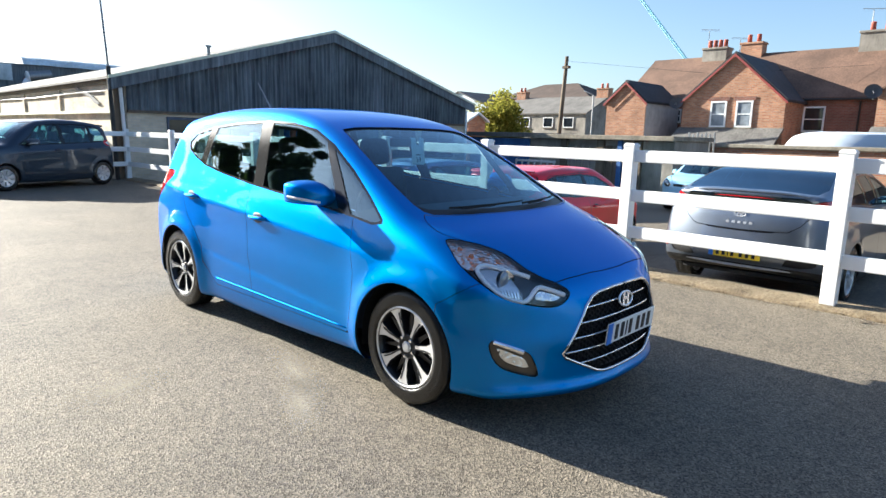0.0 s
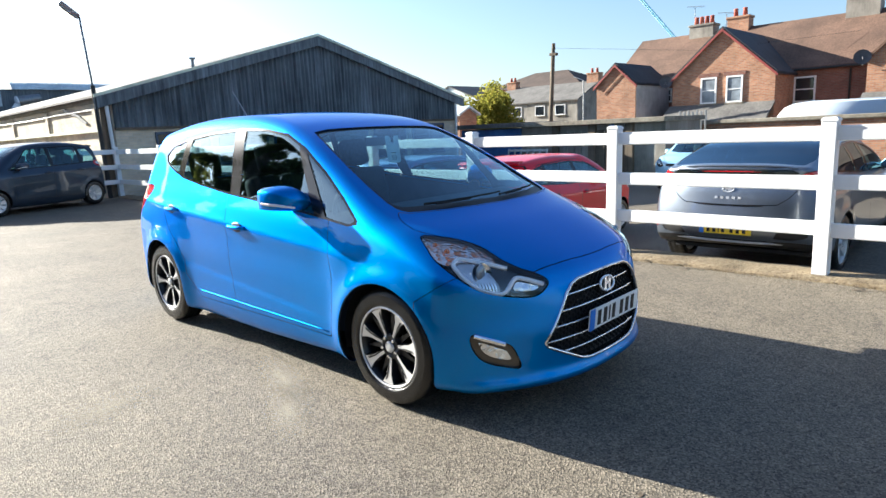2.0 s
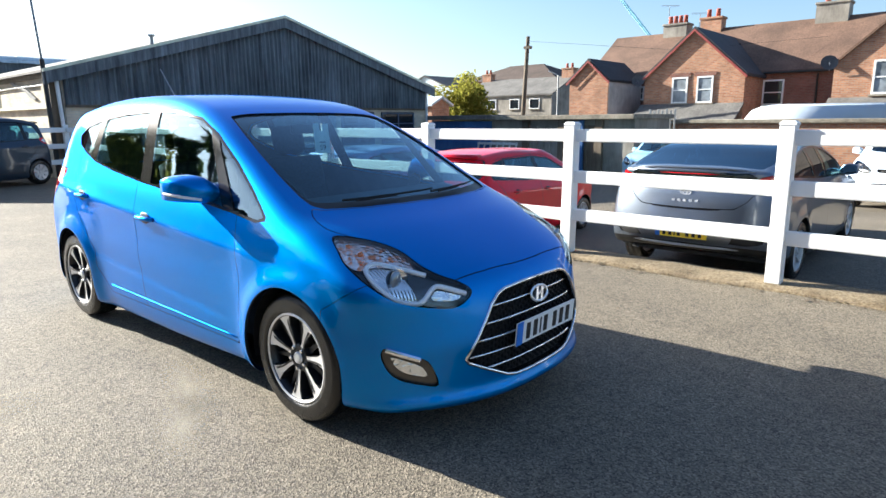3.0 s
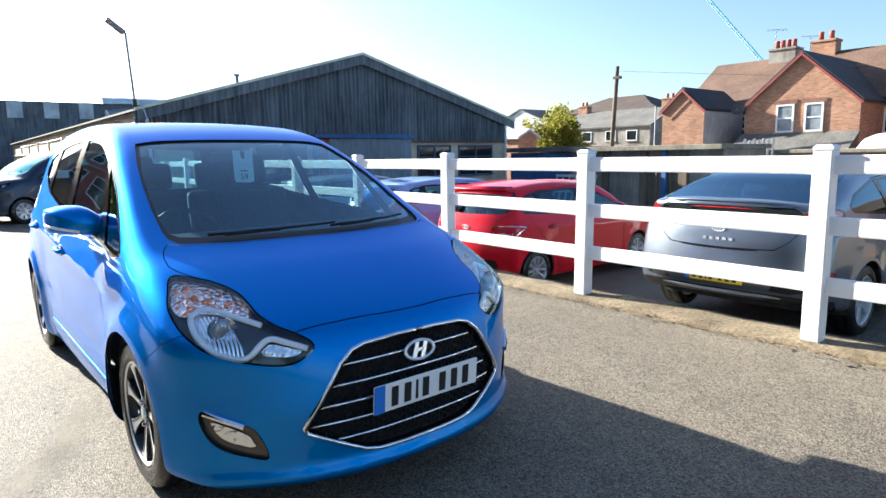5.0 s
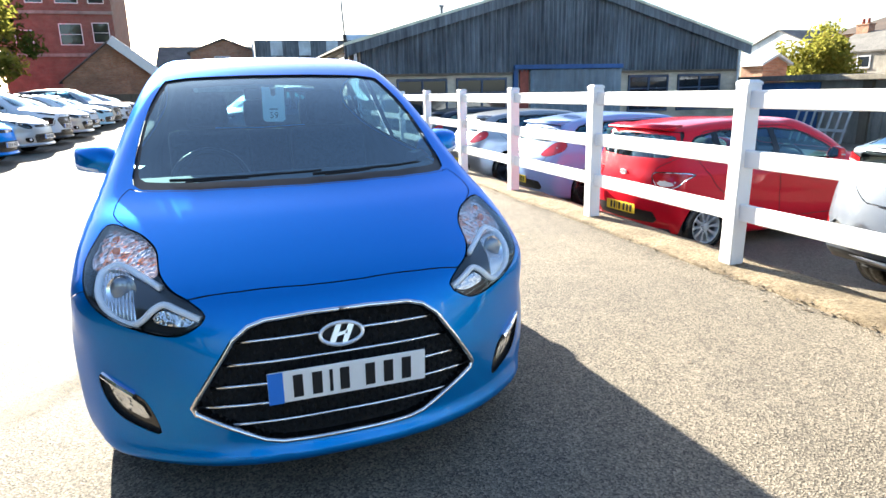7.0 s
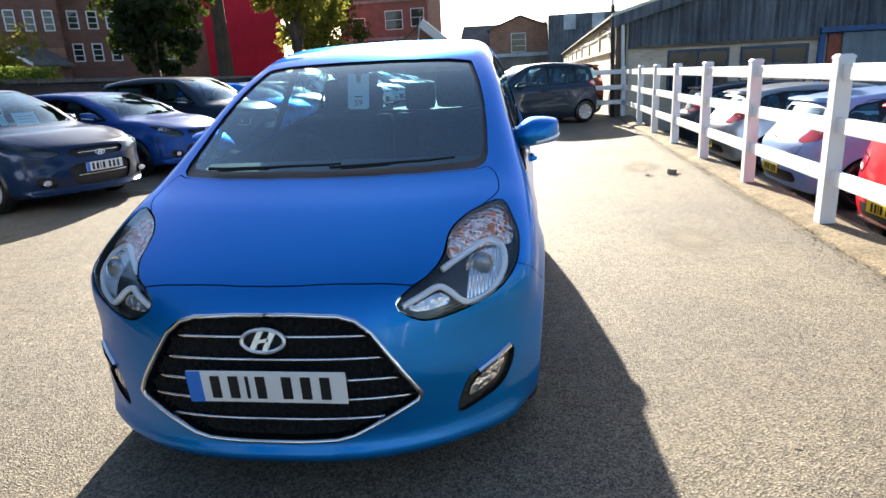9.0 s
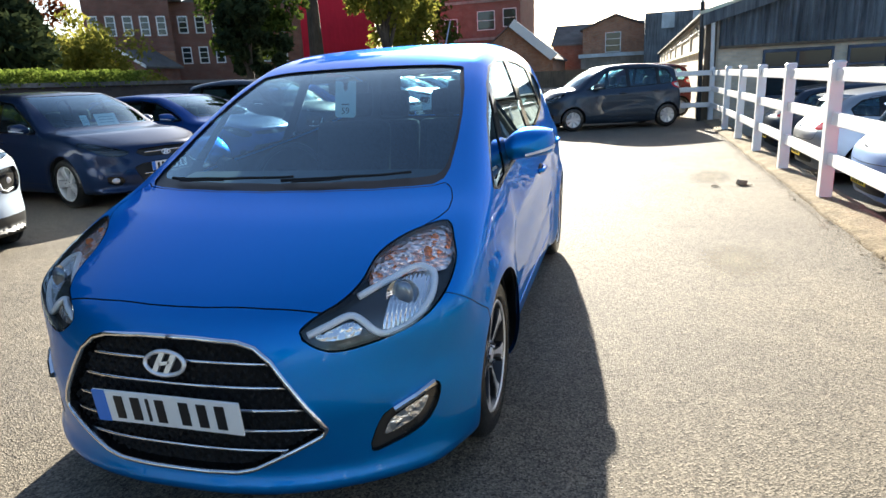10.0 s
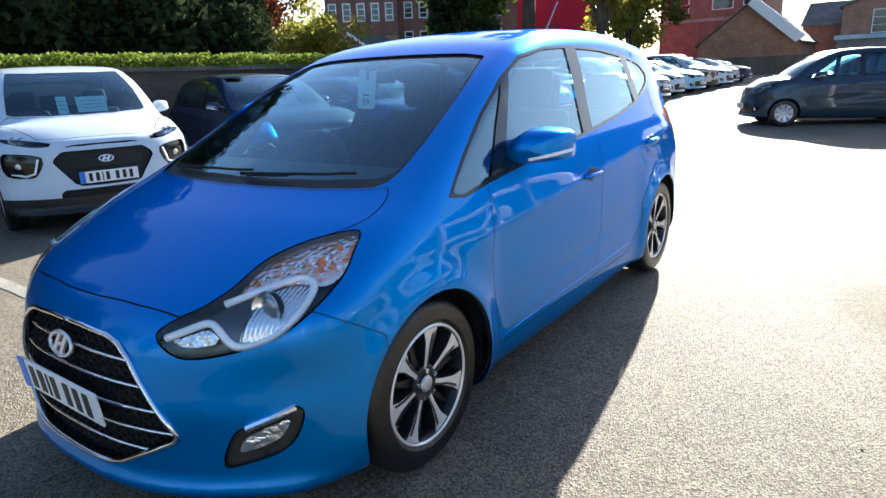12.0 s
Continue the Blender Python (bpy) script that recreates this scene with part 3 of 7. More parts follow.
def add_wheels(car, c, style, metal, dark):
    r, rim = c["tyre"], c["rim"]
    first = new("wheel")
    first.empty_display_size = 0.1
    wheel_parts(first, r, rim, c.get("tread", 0.2), style, metal, dark)
    first.parent = car
    x = c["track"]
    spots = [(x, 0, 1, 0.0), (-x, 0, -1, 0.5), (x, c["base"], 1, 1.1), (-x, c["base"], -1, 1.7)]
    for i, (wx, wy, s, turn) in enumerate(spots):
        m = Matrix.Translation((wx, wy, r)) @ Matrix.Rotation(0 if s > 0 else math.pi, 4, "Z") @ Matrix.Rotation(turn + c.get("wheel_turn", 0), 4, "X")
        if i == 0:
            first.matrix_basis = m
        else:
            copy_thing(first, m)


def add_wells(car, c):
    """Dark liners inside the wheel arches."""
    r = c["arch"]
    for y in (0, c["base"]):
        for s in (1, -1):
            bm = bmesh.new()
            lo, hi = [], []
            for k in range(25):
                a = radians(-12 + 204 * k / 24)
                lo.append(bm.verts.new((s * 0.45, y + r * 1.01 * math.cos(a), c["tyre"] + r * 1.01 * math.sin(a))))
                hi.append(bm.verts.new((s * (c["half"] - 0.035), y + r * 1.01 * math.cos(a), c["tyre"] + r * 1.01 * math.sin(a))))
            for k in range(24):
                bm.faces.new((lo[k], lo[k + 1], hi[k + 1], hi[k]))
            bm.faces.new(lo)
            part("wheel_arch_liner", bm, M_BLACK, car)


# ---- small fittings shared by the cars ----
def plate_on(car, mat, m, blue=True):
    """A number plate with its characters as plain bars; m puts its face towards -Y."""
    bm = bmesh.new()
    box(bm, -0.26, 0, -0.0555, 0.26, 0.008, 0.0555, bevel=0.003, m=m)
    pl = part("number_plate", bm, mat, car)
    x = -0.190
    for i, w in enumerate((0.048, 0.050, 0.016, 0.048, None, 0.050, 0.050, 0.050)):
        if w is None:
            x += 0.024
            continue
        part_m = m @ Matrix.Translation((x, 0, 0))
        bm = bmesh.new()
        box(bm, w * 0.18, -0.0025, -0.0395, w * 0.82, 0.001, 0.0395, m=part_m)
        part("character_bar", bm, M_INK, pl)
        x += w + 0.012
    if blue:
        bm = bmesh.new()
        box(bm, -0.2595, -0.0022, -0.055, -0.212, 0.001, 0.055, m=m)
        part("blue_band", bm, M_PLATEBLUE, pl)
    return pl


def oval_badge(car, m, w=0.068, h=0.036, parent=None):
    """An oval chrome ring with a slanted bar, its face towards -Y."""
    bm = bmesh.new()
    n, k = 36, 8
    ring = []
    for i in range(n):
        a = 2 * math.pi * i / n
        row = []
        for j in range(k):
            b = 2 * math.pi * j / k
            rr = 0.007 * math.cos(b)
            row.append(bm.verts.new(((w + rr) * math.cos(a), 0.006 * math.sin(b), (h + rr) * math.sin(a))))
        ring.append(row)
    for i in range(n):
        for j in range(k):
            bm.faces.new((ring[i][j], ring[(i + 1) % n][j], ring[(i + 1) % n][(j + 1) % k], ring[i][(j + 1) % k]))
    poly_prism(bm, [(-0.045, -h * 0.80), (-0.026, -h * 0.93), (0.004, h * 0.97), (-0.014, h * 0.98)], "Y", -0.004, 0.004)
    poly_prism(bm, [(0.014, -h * 0.98), (-0.004, -h * 0.97), (0.026, h * 0.93), (0.045, h * 0.80)], "Y", -0.004, 0.004)
    poly_prism(bm, [(-0.02, -0.009), (0.02, -0.002), (0.02, 0.009), (-0.02, 0.002)], "Y", -0.004, 0.004)
    bmesh.ops.transform(bm, matrix=m, verts=bm.verts[:])
    return part("badge", bm, M_BADGE, parent or car, "oval chrome badge", smooth=False)


def seat(car, x, y, z, width=0.5, back=0.62):
    bm = bmesh.new()
    box(bm, x - width / 2, y - 0.25, z - 0.12, x + width / 2, y + 0.28, z + 0.06, bevel=0.05)
    s = part("seat", bm, M_SEAT, car, smooth=True)
    tilt = Matrix.Translation((x, y + 0.24, z)) @ Matrix.Rotation(radians(-14), 4, "X")
    bm = bmesh.new()
    box(bm, -width / 2, -0.06, -0.05, width / 2, 0.07, back, bevel=0.055, m=tilt)
    part("backrest", bm, M_SEAT, s, smooth=True)
    bm = bmesh.new()
    box(bm, -0.125, -0.05, back + 0.02, 0.125, 0.06, back + 0.235, bevel=0.052, m=tilt)
    part("headrest", bm, M_SEAT, s, smooth=True)
    return s


def cabin(car, c):
    """Seats, dashboard, steering wheel and floor behind the glass."""
    w, b = c["half"] - 0.18, c["base"]
    z = c["seat_z"]
    y1 = c["seat_y"]
    for s in (1, -1):
        seat(car, s * w * 0.54, y1, z, 0.5, c["rest"])
    for x in (-w * 0.62, 0, w * 0.62):
        seat(car, x, y1 + 0.95, z + 0.03, w * 0.6, c["rest"] * 0.86)
    blk("cabin_floor", (-w, 0.3, 0.22, w, c["base"] + 0.4, 0.26), M_TRIM, car)
    yd, zd = c["dash"]
    bm = bmesh.new()
    poly_prism(bm, [(yd - 0.45, zd - 0.08), (yd, zd), (yd + 0.12, zd - 0.03), (yd + 0.2, zd - 0.12), (yd + 0.16, zd - 0.4), (yd - 0.4, zd - 0.4)], "X", -w - 0.02, w + 0.02)
    part("dashboard", bm, M_TRIM, car)
    bm = bmesh.new()
    pts = [(0.19 * math.cos(a), 0, 0.19 * math.sin(a)) for a in (2 * math.pi * k / 28 for k in range(29))]
    tube(bm, pts, 0.016, 8)
    box(bm, -0.18, -0.02, -0.02, 0.18, 0.01, 0.03)
    box(bm, -0.06, -0.03, -0.07, 0.06, 0.01, 0.05)
    bmesh.ops.transform(bm, matrix=Matrix.Translation((-w * 0.54, yd + 0.30, zd - 0.09)) @ Matrix.Rotation(radians(-24), 4, "X"), verts=bm.verts[:])
    part("steering_wheel", bm, M_BLACK, car)


POD = smooth_line([(0.0, -0.08), (0.13, 0.20), (0.36, 0.46), (0.62, 0.50), (0.91, 0.42), (1.0, 0.26), (1.0, -0.22), (0.94, -0.36), (0.62, -0.46), (0.22, -0.50), (0.04, -0.32)], 4)
POD_RINGS = [(0.94, 0.46), (1.0, 0.40), (1.0, 0.10), (0.965, -0.22), (0.88, -0.50), (0.70, -0.74), (0.42, -0.90), (0.16, -0.96)]


def mirror_pod(car, s, at, mat, size=(0.24, 0.12, 0.155)):
    """A door mirror: wedge-shaped shell, dark foot, indicator strip and mirror pane."""
    x, y, z = at
    w, d, h = size
    mid = np.array([0.54, -0.02])

    def spot(u, v, depth):
        return Vector((s * (x + (u - 0.5) * w), y + depth * d - 0.34 * w * (1 - u), z + v * h))
    bm = bmesh.new()
    rings = [[bm.verts.new(spot(*(mid + k * (p - mid)), depth)) for p in POD] for k, depth in POD_RINGS]
    n = len(POD)
    for p, q in zip(rings, rings[1:]):
        for i in range(n):
            bm.faces.new((p[i], p[(i + 1) % n], q[(i + 1) % n], q[i]))
    bm.faces.new(rings[0])
    tip = bm.verts.new(spot(mid[0], mid[1], -0.98))
    for i in range(n):
        bm.faces.new((rings[-1][i], rings[-1][(i + 1) % n], tip))
    bmesh.ops.recalc_face_normals(bm, faces=bm.faces[:])
    pod = part("door_mirror", bm, mat, car, smooth=True)
    bm = bmesh.new()
    bm.faces.new([bm.verts.new(spot(*(mid + 0.86 * (p - mid)), 0.475)) for p in POD])
    part("mirror_pane", bm, M_CHROME, pod)

    def depth_at(u, v):
        """How far forward the shell stands at a place of its outline."""
        e = np.array([u, v]) - mid
        k = np.hypot(*e)
        o = POD - mid
        best = np.argmax((o @ e) / (np.hypot(o[:, 0], o[:, 1]) * max(k, 1e-6)))
        share = k / np.hypot(*o[best])
        ks, ds = zip(*POD_RINGS[:1:-1])
        return float(np.interp(share, ks, ds))
    bm = bmesh.new()
    tube(bm, [spot(u, v, depth_at(u, v)) for u, v in ((0.52, -0.30), (0.64, -0.26), (0.78, -0.21), (0.90, -0.17), (0.965, -0.14))] + [spot(1.0, -0.12, 0.12)], 0.0085, 6)
    part("indicator", bm, M_PLATEW, pod, "clear indicator strip")
    bm = bmesh.new()
    tube(bm, [spot(0.16, -0.34, -0.1), spot(-0.04, -0.46, -0.2), spot(-0.30, -0.54, -0.35)], 0.034, 8, 0.046)
    part("mirror_foot", bm, M_BLACK, pod)


def handle_on(car, field, s, y, z, mat):
    """A door handle that stands off the door."""
    xs = []
    for dy in (-0.10, -0.06, 0.0, 0.06, 0.10):
        lo, hi = 0.4, 1.2
        for _ in range(30):
            mid = (lo + hi) / 2
            if field(np.array([[mid, y + dy, z]]))[0] < 0:
                lo = mid
            else:
                hi = mid
        xs.append((s * (lo + (0.0 if abs(dy) > 0.09 else 0.022)), y + dy, z + 0.004 * dy))
    bm = bmesh.new()
    tube(bm, xs, 0.013, 10)
    part("door_handle", bm, mat, car, smooth=True)
    bm = bmesh.new()
    bmesh.ops.create_uvsphere(bm, u_segments=16, v_segments=8, radius=1.0)
    for v in bm.verts:
        v.co = Vector((xs[2][0] - s * 0.022 + v.co.x * 0.006, y + v.co.y * 0.062, z + v.co.z * 0.034))
    part("handle_cup", bm, M_BLACK, car, smooth=True)


# ---- the blue car ----
IX = dict(
    side=[(-0.68, 0.155), (-0.795, 0.165), (-0.838, 0.190), (-0.836, 0.212), (-0.822, 0.245), (-0.821, 0.30), (-0.822, 0.38), (-0.823, 0.46), (-0.80, 0.58), (-0.765, 0.67), (-0.70, 0.745), (-0.55, 0.828), (-0.35, 0.915),
          (-0.14, 0.99), (0.10, 1.10), (0.35, 1.225), (0.60, 1.345), (0.85, 1.45), (1.10, 1.53), (1.45, 1.585), (1.90, 1.60), (2.35, 1.585), (2.75, 1.54), (2.98, 1.49),
          (3.12, 1.30), (3.20, 1.08), (3.27, 0.92), (3.31, 0.70), (3.31, 0.50), (3.26, 0.33), (3.15, 0.24), (2.2, 0.185), (1.0, 0.175), (0.0, 0.18)],
    width=[(0.0, 0.78), (0.18, 0.835), (0.28, 0.862), (0.45, 0.864), (0.62, 0.868), (0.78, 0.866), (0.88, 0.858), (0.98, 0.834), (1.06, 0.806), (1.12, 0.78), (1.20, 0.752), (1.35, 0.70), (1.50, 0.635), (1.62, 0.57)],
    plan=[(-0.85, -0.05), (-0.45, -0.025), (0.0, 0.0), (0.5, 0.0), (2.6, 0.0), (3.0, -0.03), (3.35, -0.09)],
    bow=[(-0.9, 0.30), (-0.6, 0.26), (-0.2, 0.245), (0.1, 0.20), (0.6, 0.115), (1.1, 0.045), (1.8, 0.0), (2.7, -0.10), (3.3, -0.20)],
    half=0.8825, base=2.615, tyre=0.318, rim=0.218, arch=0.352, track=0.765, crown=[(-0.9, 0.0), (0.0, 0.01), (0.6, 0.03), (1.2, 0.045)], nose=0.34, tuck=0.03, flare=0.024, round=0.08,
    sculpt=(0.745, 0.078, 0.34, 0.085), seat_z=0.55, seat_y=1.25, rest=0.62, dash=(0.42, 1.0), wheel_turn=0.35)

# outlines of its parts
IX_SCREEN = [(-0.1, -0.13), (0.22, -0.112), (0.42, -0.075), (0.56, -0.022), (0.632, 0.015), (0.664, 0.065), (0.671, 0.13), (0.661, 0.313), (0.643, 0.483), (0.612, 0.668), (0.556, 0.90), (0.45, 0.91), (0.25, 0.893), (-0.1, 0.885)]
IX_DLO = [(0.185, 0.95), (0.35, 1.075), (0.56, 1.215), (0.80, 1.35), (1.03, 1.44), (1.30, 1.48), (1.60, 1.49), (2.0, 1.475), (2.35, 1.44), (2.60, 1.39), (2.70, 1.32), (2.65, 1.26), (2.48, 1.20), (2.30, 1.15),
          (2.0, 1.105), (1.6, 1.06), (1.3, 1.035), (0.8, 0.995), (0.48, 0.96), (0.28, 0.935)]
IX_LAMP = [(0.415, -0.71, 0.675), (0.50, -0.695, 0.622), (0.62, -0.625, 0.634), (0.73, -0.535, 0.672), (0.787, -0.445, 0.733), (0.793, -0.32, 0.797), (0.766, -0.235, 0.848), (0.727, -0.16, 0.896),
           (0.66, -0.23, 0.891), (0.605, -0.308, 0.875), (0.56, -0.41, 0.842), (0.545, -0.525, 0.785), (0.51, -0.61, 0.748), (0.455, -0.66, 0.718)]
IX_INDIC = [(0.578, -0.40, 0.843), (0.612, -0.318, 0.869), (0.66, -0.242, 0.886), (0.722, -0.172, 0.891), (0.757, -0.242, 0.846), (0.762, -0.345, 0.80), (0.69, -0.40, 0.813), (0.62, -0.47, 0.800), (0.573, -0.50, 0.79)]
IX_TIP = [(0.437, -0.702, 0.668), (0.50, -0.665, 0.693), (0.547, -0.63, 0.708), (0.58, -0.625, 0.690), (0.600, -0.625, 0.655), (0.54, -0.67, 0.640), (0.475, -0.70, 0.643)]
IX_STRIP = [(0.44, -0.70, 0.674), (0.50, -0.665, 0.70), (0.547, -0.626, 0.716), (0.584, -0.621, 0.70), (0.62, -0.616, 0.667), (0.658, -0.595, 0.654), (0.718, -0.545, 0.675), (0.758, -0.481, 0.728),
            (0.757, -0.415, 0.776), (0.735, -0.389, 0.797), (0.69, -0.399, 0.808), (0.624, -0.487, 0.786), (0.556, -0.571, 0.757)]
IX_GRILLE = [(-0.1, 0.674), (0.10, 0.674), (0.24, 0.666), (0.295, 0.650), (0.345, 0.610), (0.41, 0.515), (0.465, 0.43), (0.492, 0.385), (0.480, 0.362), (0.40, 0.322), (0.275, 0.262), (0.22, 0.250), (0.10, 0.247), (-0.1, 0.247)]
IX_FOG = [(0.770, -0.514, 0.464), (0.655, -0.627, 0.412), (0.618, -0.65, 0.372), (0.588, -0.658, 0.284), (0.642, -0.62, 0.290), (0.731, -0.555, 0.326), (0.772, -0.518, 0.391)]
IX_HOOD = [(-0.1, -0.706), (0.10, -0.702), (0.30, -0.683), (0.47, -0.655), (0.52, -0.62), (0.555, -0.52), (0.57, -0.41), (0.615, -0.308), (0.67, -0.225), (0.705, -0.165), (0.724, -0.11), (0.720, -0.04), (0.706, 0.01),
           (0.678, 0.046), (0.636, 0.006), (0.56, -0.031), (0.42, -0.083), (0.22, -0.120), (-0.1, -0.138)]
IX_FDOOR = [(0.45, 0.98), (0.425, 0.80), (0.405, 0.65), (0.43, 0.45), (0.46, 0.29), (1.51, 0.29), (1.53, 0.42), (1.555, 0.58), (1.555, 0.83), (1.58, 1.03), (1.64, 1.45), (1.30, 1.44), (1.02, 1.40), (0.79, 1.31), (0.60, 1.20), (0.48, 1.05)]
IX_RDOOR = [(1.54, 1.03), (1.515, 0.83), (1.515, 0.58), (1.49, 0.42), (1.47, 0.29), (2.03, 0.29), (2.20, 0.44), (2.22, 0.56), (2.32, 0.68), (2.44, 0.78), (2.52, 0.92), (2.58, 1.16), (2.50, 1.27), (2.36, 1.40), (2.0, 1.44), (1.60, 1.45)]
IX_BUMPER = [(-1.2, 0.0), (-0.24, 0.0), (-0.25, 0.612), (-0.44, 0.732), (-0.62, 0.80), (-1.2, 0.85)]
IX_TAIL = [(2.80, 1.07), (3.0, 1.09), (3.2, 1.06), (3.33, 0.95), (3.36, 0.78), (3.16, 0.75), (3.00, 0.90)]
M_FACET, ft, fb = node_mat("faceted_reflector")
fb.inputs["Metallic"].default_value, fb.inputs["Roughness"].default_value = 0.45, 0.2
fb.inputs["Base Color"].default_value = (0.88, 0.80, 0.77, 1)
fv = ft.nodes.new("ShaderNodeTexVoronoi")
fv.inputs["Scale"].default_value = 70.0
ft.links.new(texco(ft), fv.inputs["Vector"])
bump(ft, fb, fv.outputs["Distance"], 0.45, 0.012)
M_FLUTE, ft, fb = node_mat("fluted_reflector")
fb.inputs["Metallic"].default_value, fb.inputs["Roughness"].default_value = 0.9, 0.12
fb.inputs["Base Color"].default_value = (0.86, 0.87, 0.89, 1)
fw = ft.nodes.new("ShaderNodeTexWave")
fw.inputs["Scale"].default_value = 26.0
fw.inputs["Distortion"].default_value = 1.5
ft.links.new(texco(ft), fw.inputs["Vector"])
bump(ft, fb, fw.outputs["Fac"], 0.4, 0.012)
M_INDIC, ft, fb = node_mat("sun_tinted_facets")
fb.inputs["Metallic"].default_value, fb.inputs["Roughness"].default_value = 0.8, 0.12
fv = ft.nodes.new("ShaderNodeTexVoronoi")
fv.inputs["Scale"].default_value = 60.0
ft.links.new(texco(ft), fv.inputs["Vector"])
# amber cells paint the sun's glow into the clear facets
ft.links.new(ramp(ft, fv.outputs["Color"], [(0.20, (0.92, 0.28, 0.10)), (0.40, (0.95, 0.64, 0.52)), (0.72, (0.95, 0.89, 0.87))]), fb.inputs["Base Color"])
bump(ft, fb, fv.outputs["Distance"], 0.5, 0.014)
M_BOWL, ft, fb = node_mat("rippled_chrome")
fb.inputs["Metallic"].default_value, fb.inputs["Roughness"].default_value = 0.9, 0.07
fb.inputs["Base Color"].default_value = (0.88, 0.89, 0.90, 1)
bump(ft, fb, noise_node(ft, texco(ft), 38.0, 2), 0.7, 0.02)
M_PROJECTOR = simple("projector_glass", (0.24, 0.28, 0.33), 0.06, 0.6, vary=0.05)
M_FOGBOWL = simple("smoky_chrome_bezel", (0.10, 0.092, 0.082), 0.22, 0.7, vary=0.3, scale=9)
M_BAFFLE = simple("grey_lamp_baffle", (0.07, 0.072, 0.076), 0.18, 0.4, vary=0.15)
M_HOUSING = simple("grey_lamp_housing", (0.045, 0.043, 0.042), 0.18, 0.35, vary=0.1)
M_GUIDE = simple("silver_white_light_guide", (0.94, 0.95, 0.96), 0.3, 0.0, vary=0.02)
M_IRONROD = simple("pale_grey_rod", (0.35, 0.36, 0.37), 0.4, 0.3, vary=0.1)
M_CELL = simple("matt_black_mesh", (0.010, 0.010, 0.011), 0.85, vary=0.2)
M_MESH = simple("black_grille_mesh", (0.012, 0.012, 0.012), 0.4, vary=0.2, scale=120, bump_s=0.6)


def on_front(field, x, z):
    """The nose's y at a place across and up."""
    lo, hi = -1.3, 0.3
    for _ in range(34):
        mid = (lo + hi) / 2
        if field(np.array([[x, mid, z]]))[0] > 0:
            lo = mid
        else:
            hi = mid
    return lo


def on_side(field, y, z):
    lo, hi = 0.3, 1.3
    for _ in range(34):
        mid = (lo + hi) / 2
        if field(np.array([[mid, y, z]]))[0] < 0:
            lo = mid
        else:
            hi = mid
    return lo


def on_top(field, x, y):
    lo, hi = 0.6, 2.0
    for _ in range(34):
        mid = (lo + hi) / 2
        if field(np.array([[x, y, mid]]))[0] < 0:
            lo = mid
        else:
            hi = mid
    return lo


def rim_wall(skin, name, mat, parent, depth):
    """The side walls of a recess under a cut-out."""
    t = skin.t
    e = np.vstack([t[:, [0, 1]], t[:, [1, 2]], t[:, [2, 0]]])
    _, first, count = np.unique(np.sort(e, axis=1), axis=0, return_index=True, return_counts=True)
    e = e[first[count == 1]]
    used = np.unique(e)
    idx = np.full(len(skin.v), -1)
    idx[used] = np.arange(len(used))
    n = skin.n[used] / np.linalg.norm(skin.n[used], axis=1)[:, None]
    k = len(used)
    v = np.vstack([skin.v[used] - n * 0.001, skin.v[used] - n * depth])
    quads = [(idx[i], idx[i] + k, idx[j] + k, idx[j]) for i, j in e.tolist()]
    me = bpy.data.meshes.new(name)
    me.from_pydata(v.tolist(), [], [tuple(int(x) for x in q) for q in quads])
    me.materials.append(mat)
    ob = new(name, me)
    ob.parent = parent
    return ob


def bowl(name, at, way, r, depth, mat, parent, seg=24):
    """A shallow reflector bowl that opens along way."""
    bm = bmesh.new()
    lathe(bm, [(-depth * (1 - (k / 6) ** 2), r * max(k, 0.05) / 6) for k in range(7)], seg)
    m = Matrix.Translation(at) @ Vector(way).to_track_quat("X", "Z").to_matrix().to_4x4()
    bmesh.ops.transform(bm, matrix=m, verts=bm.verts[:])
    return part(name, bm, mat, parent, smooth=True)


def ball(name, at, r, mat, parent, squash=(1, 1, 1), seg=16):
    bm = bmesh.new()
    bmesh.ops.create_uvsphere(bm, u_segments=seg, v_segments=seg // 2, radius=r)
    bmesh.ops.transform(bm, matrix=Matrix.Translation(at) @ Matrix.Diagonal((*squash, 1)), verts=bm.verts[:])
    return part(name, bm, mat, parent, smooth=True)


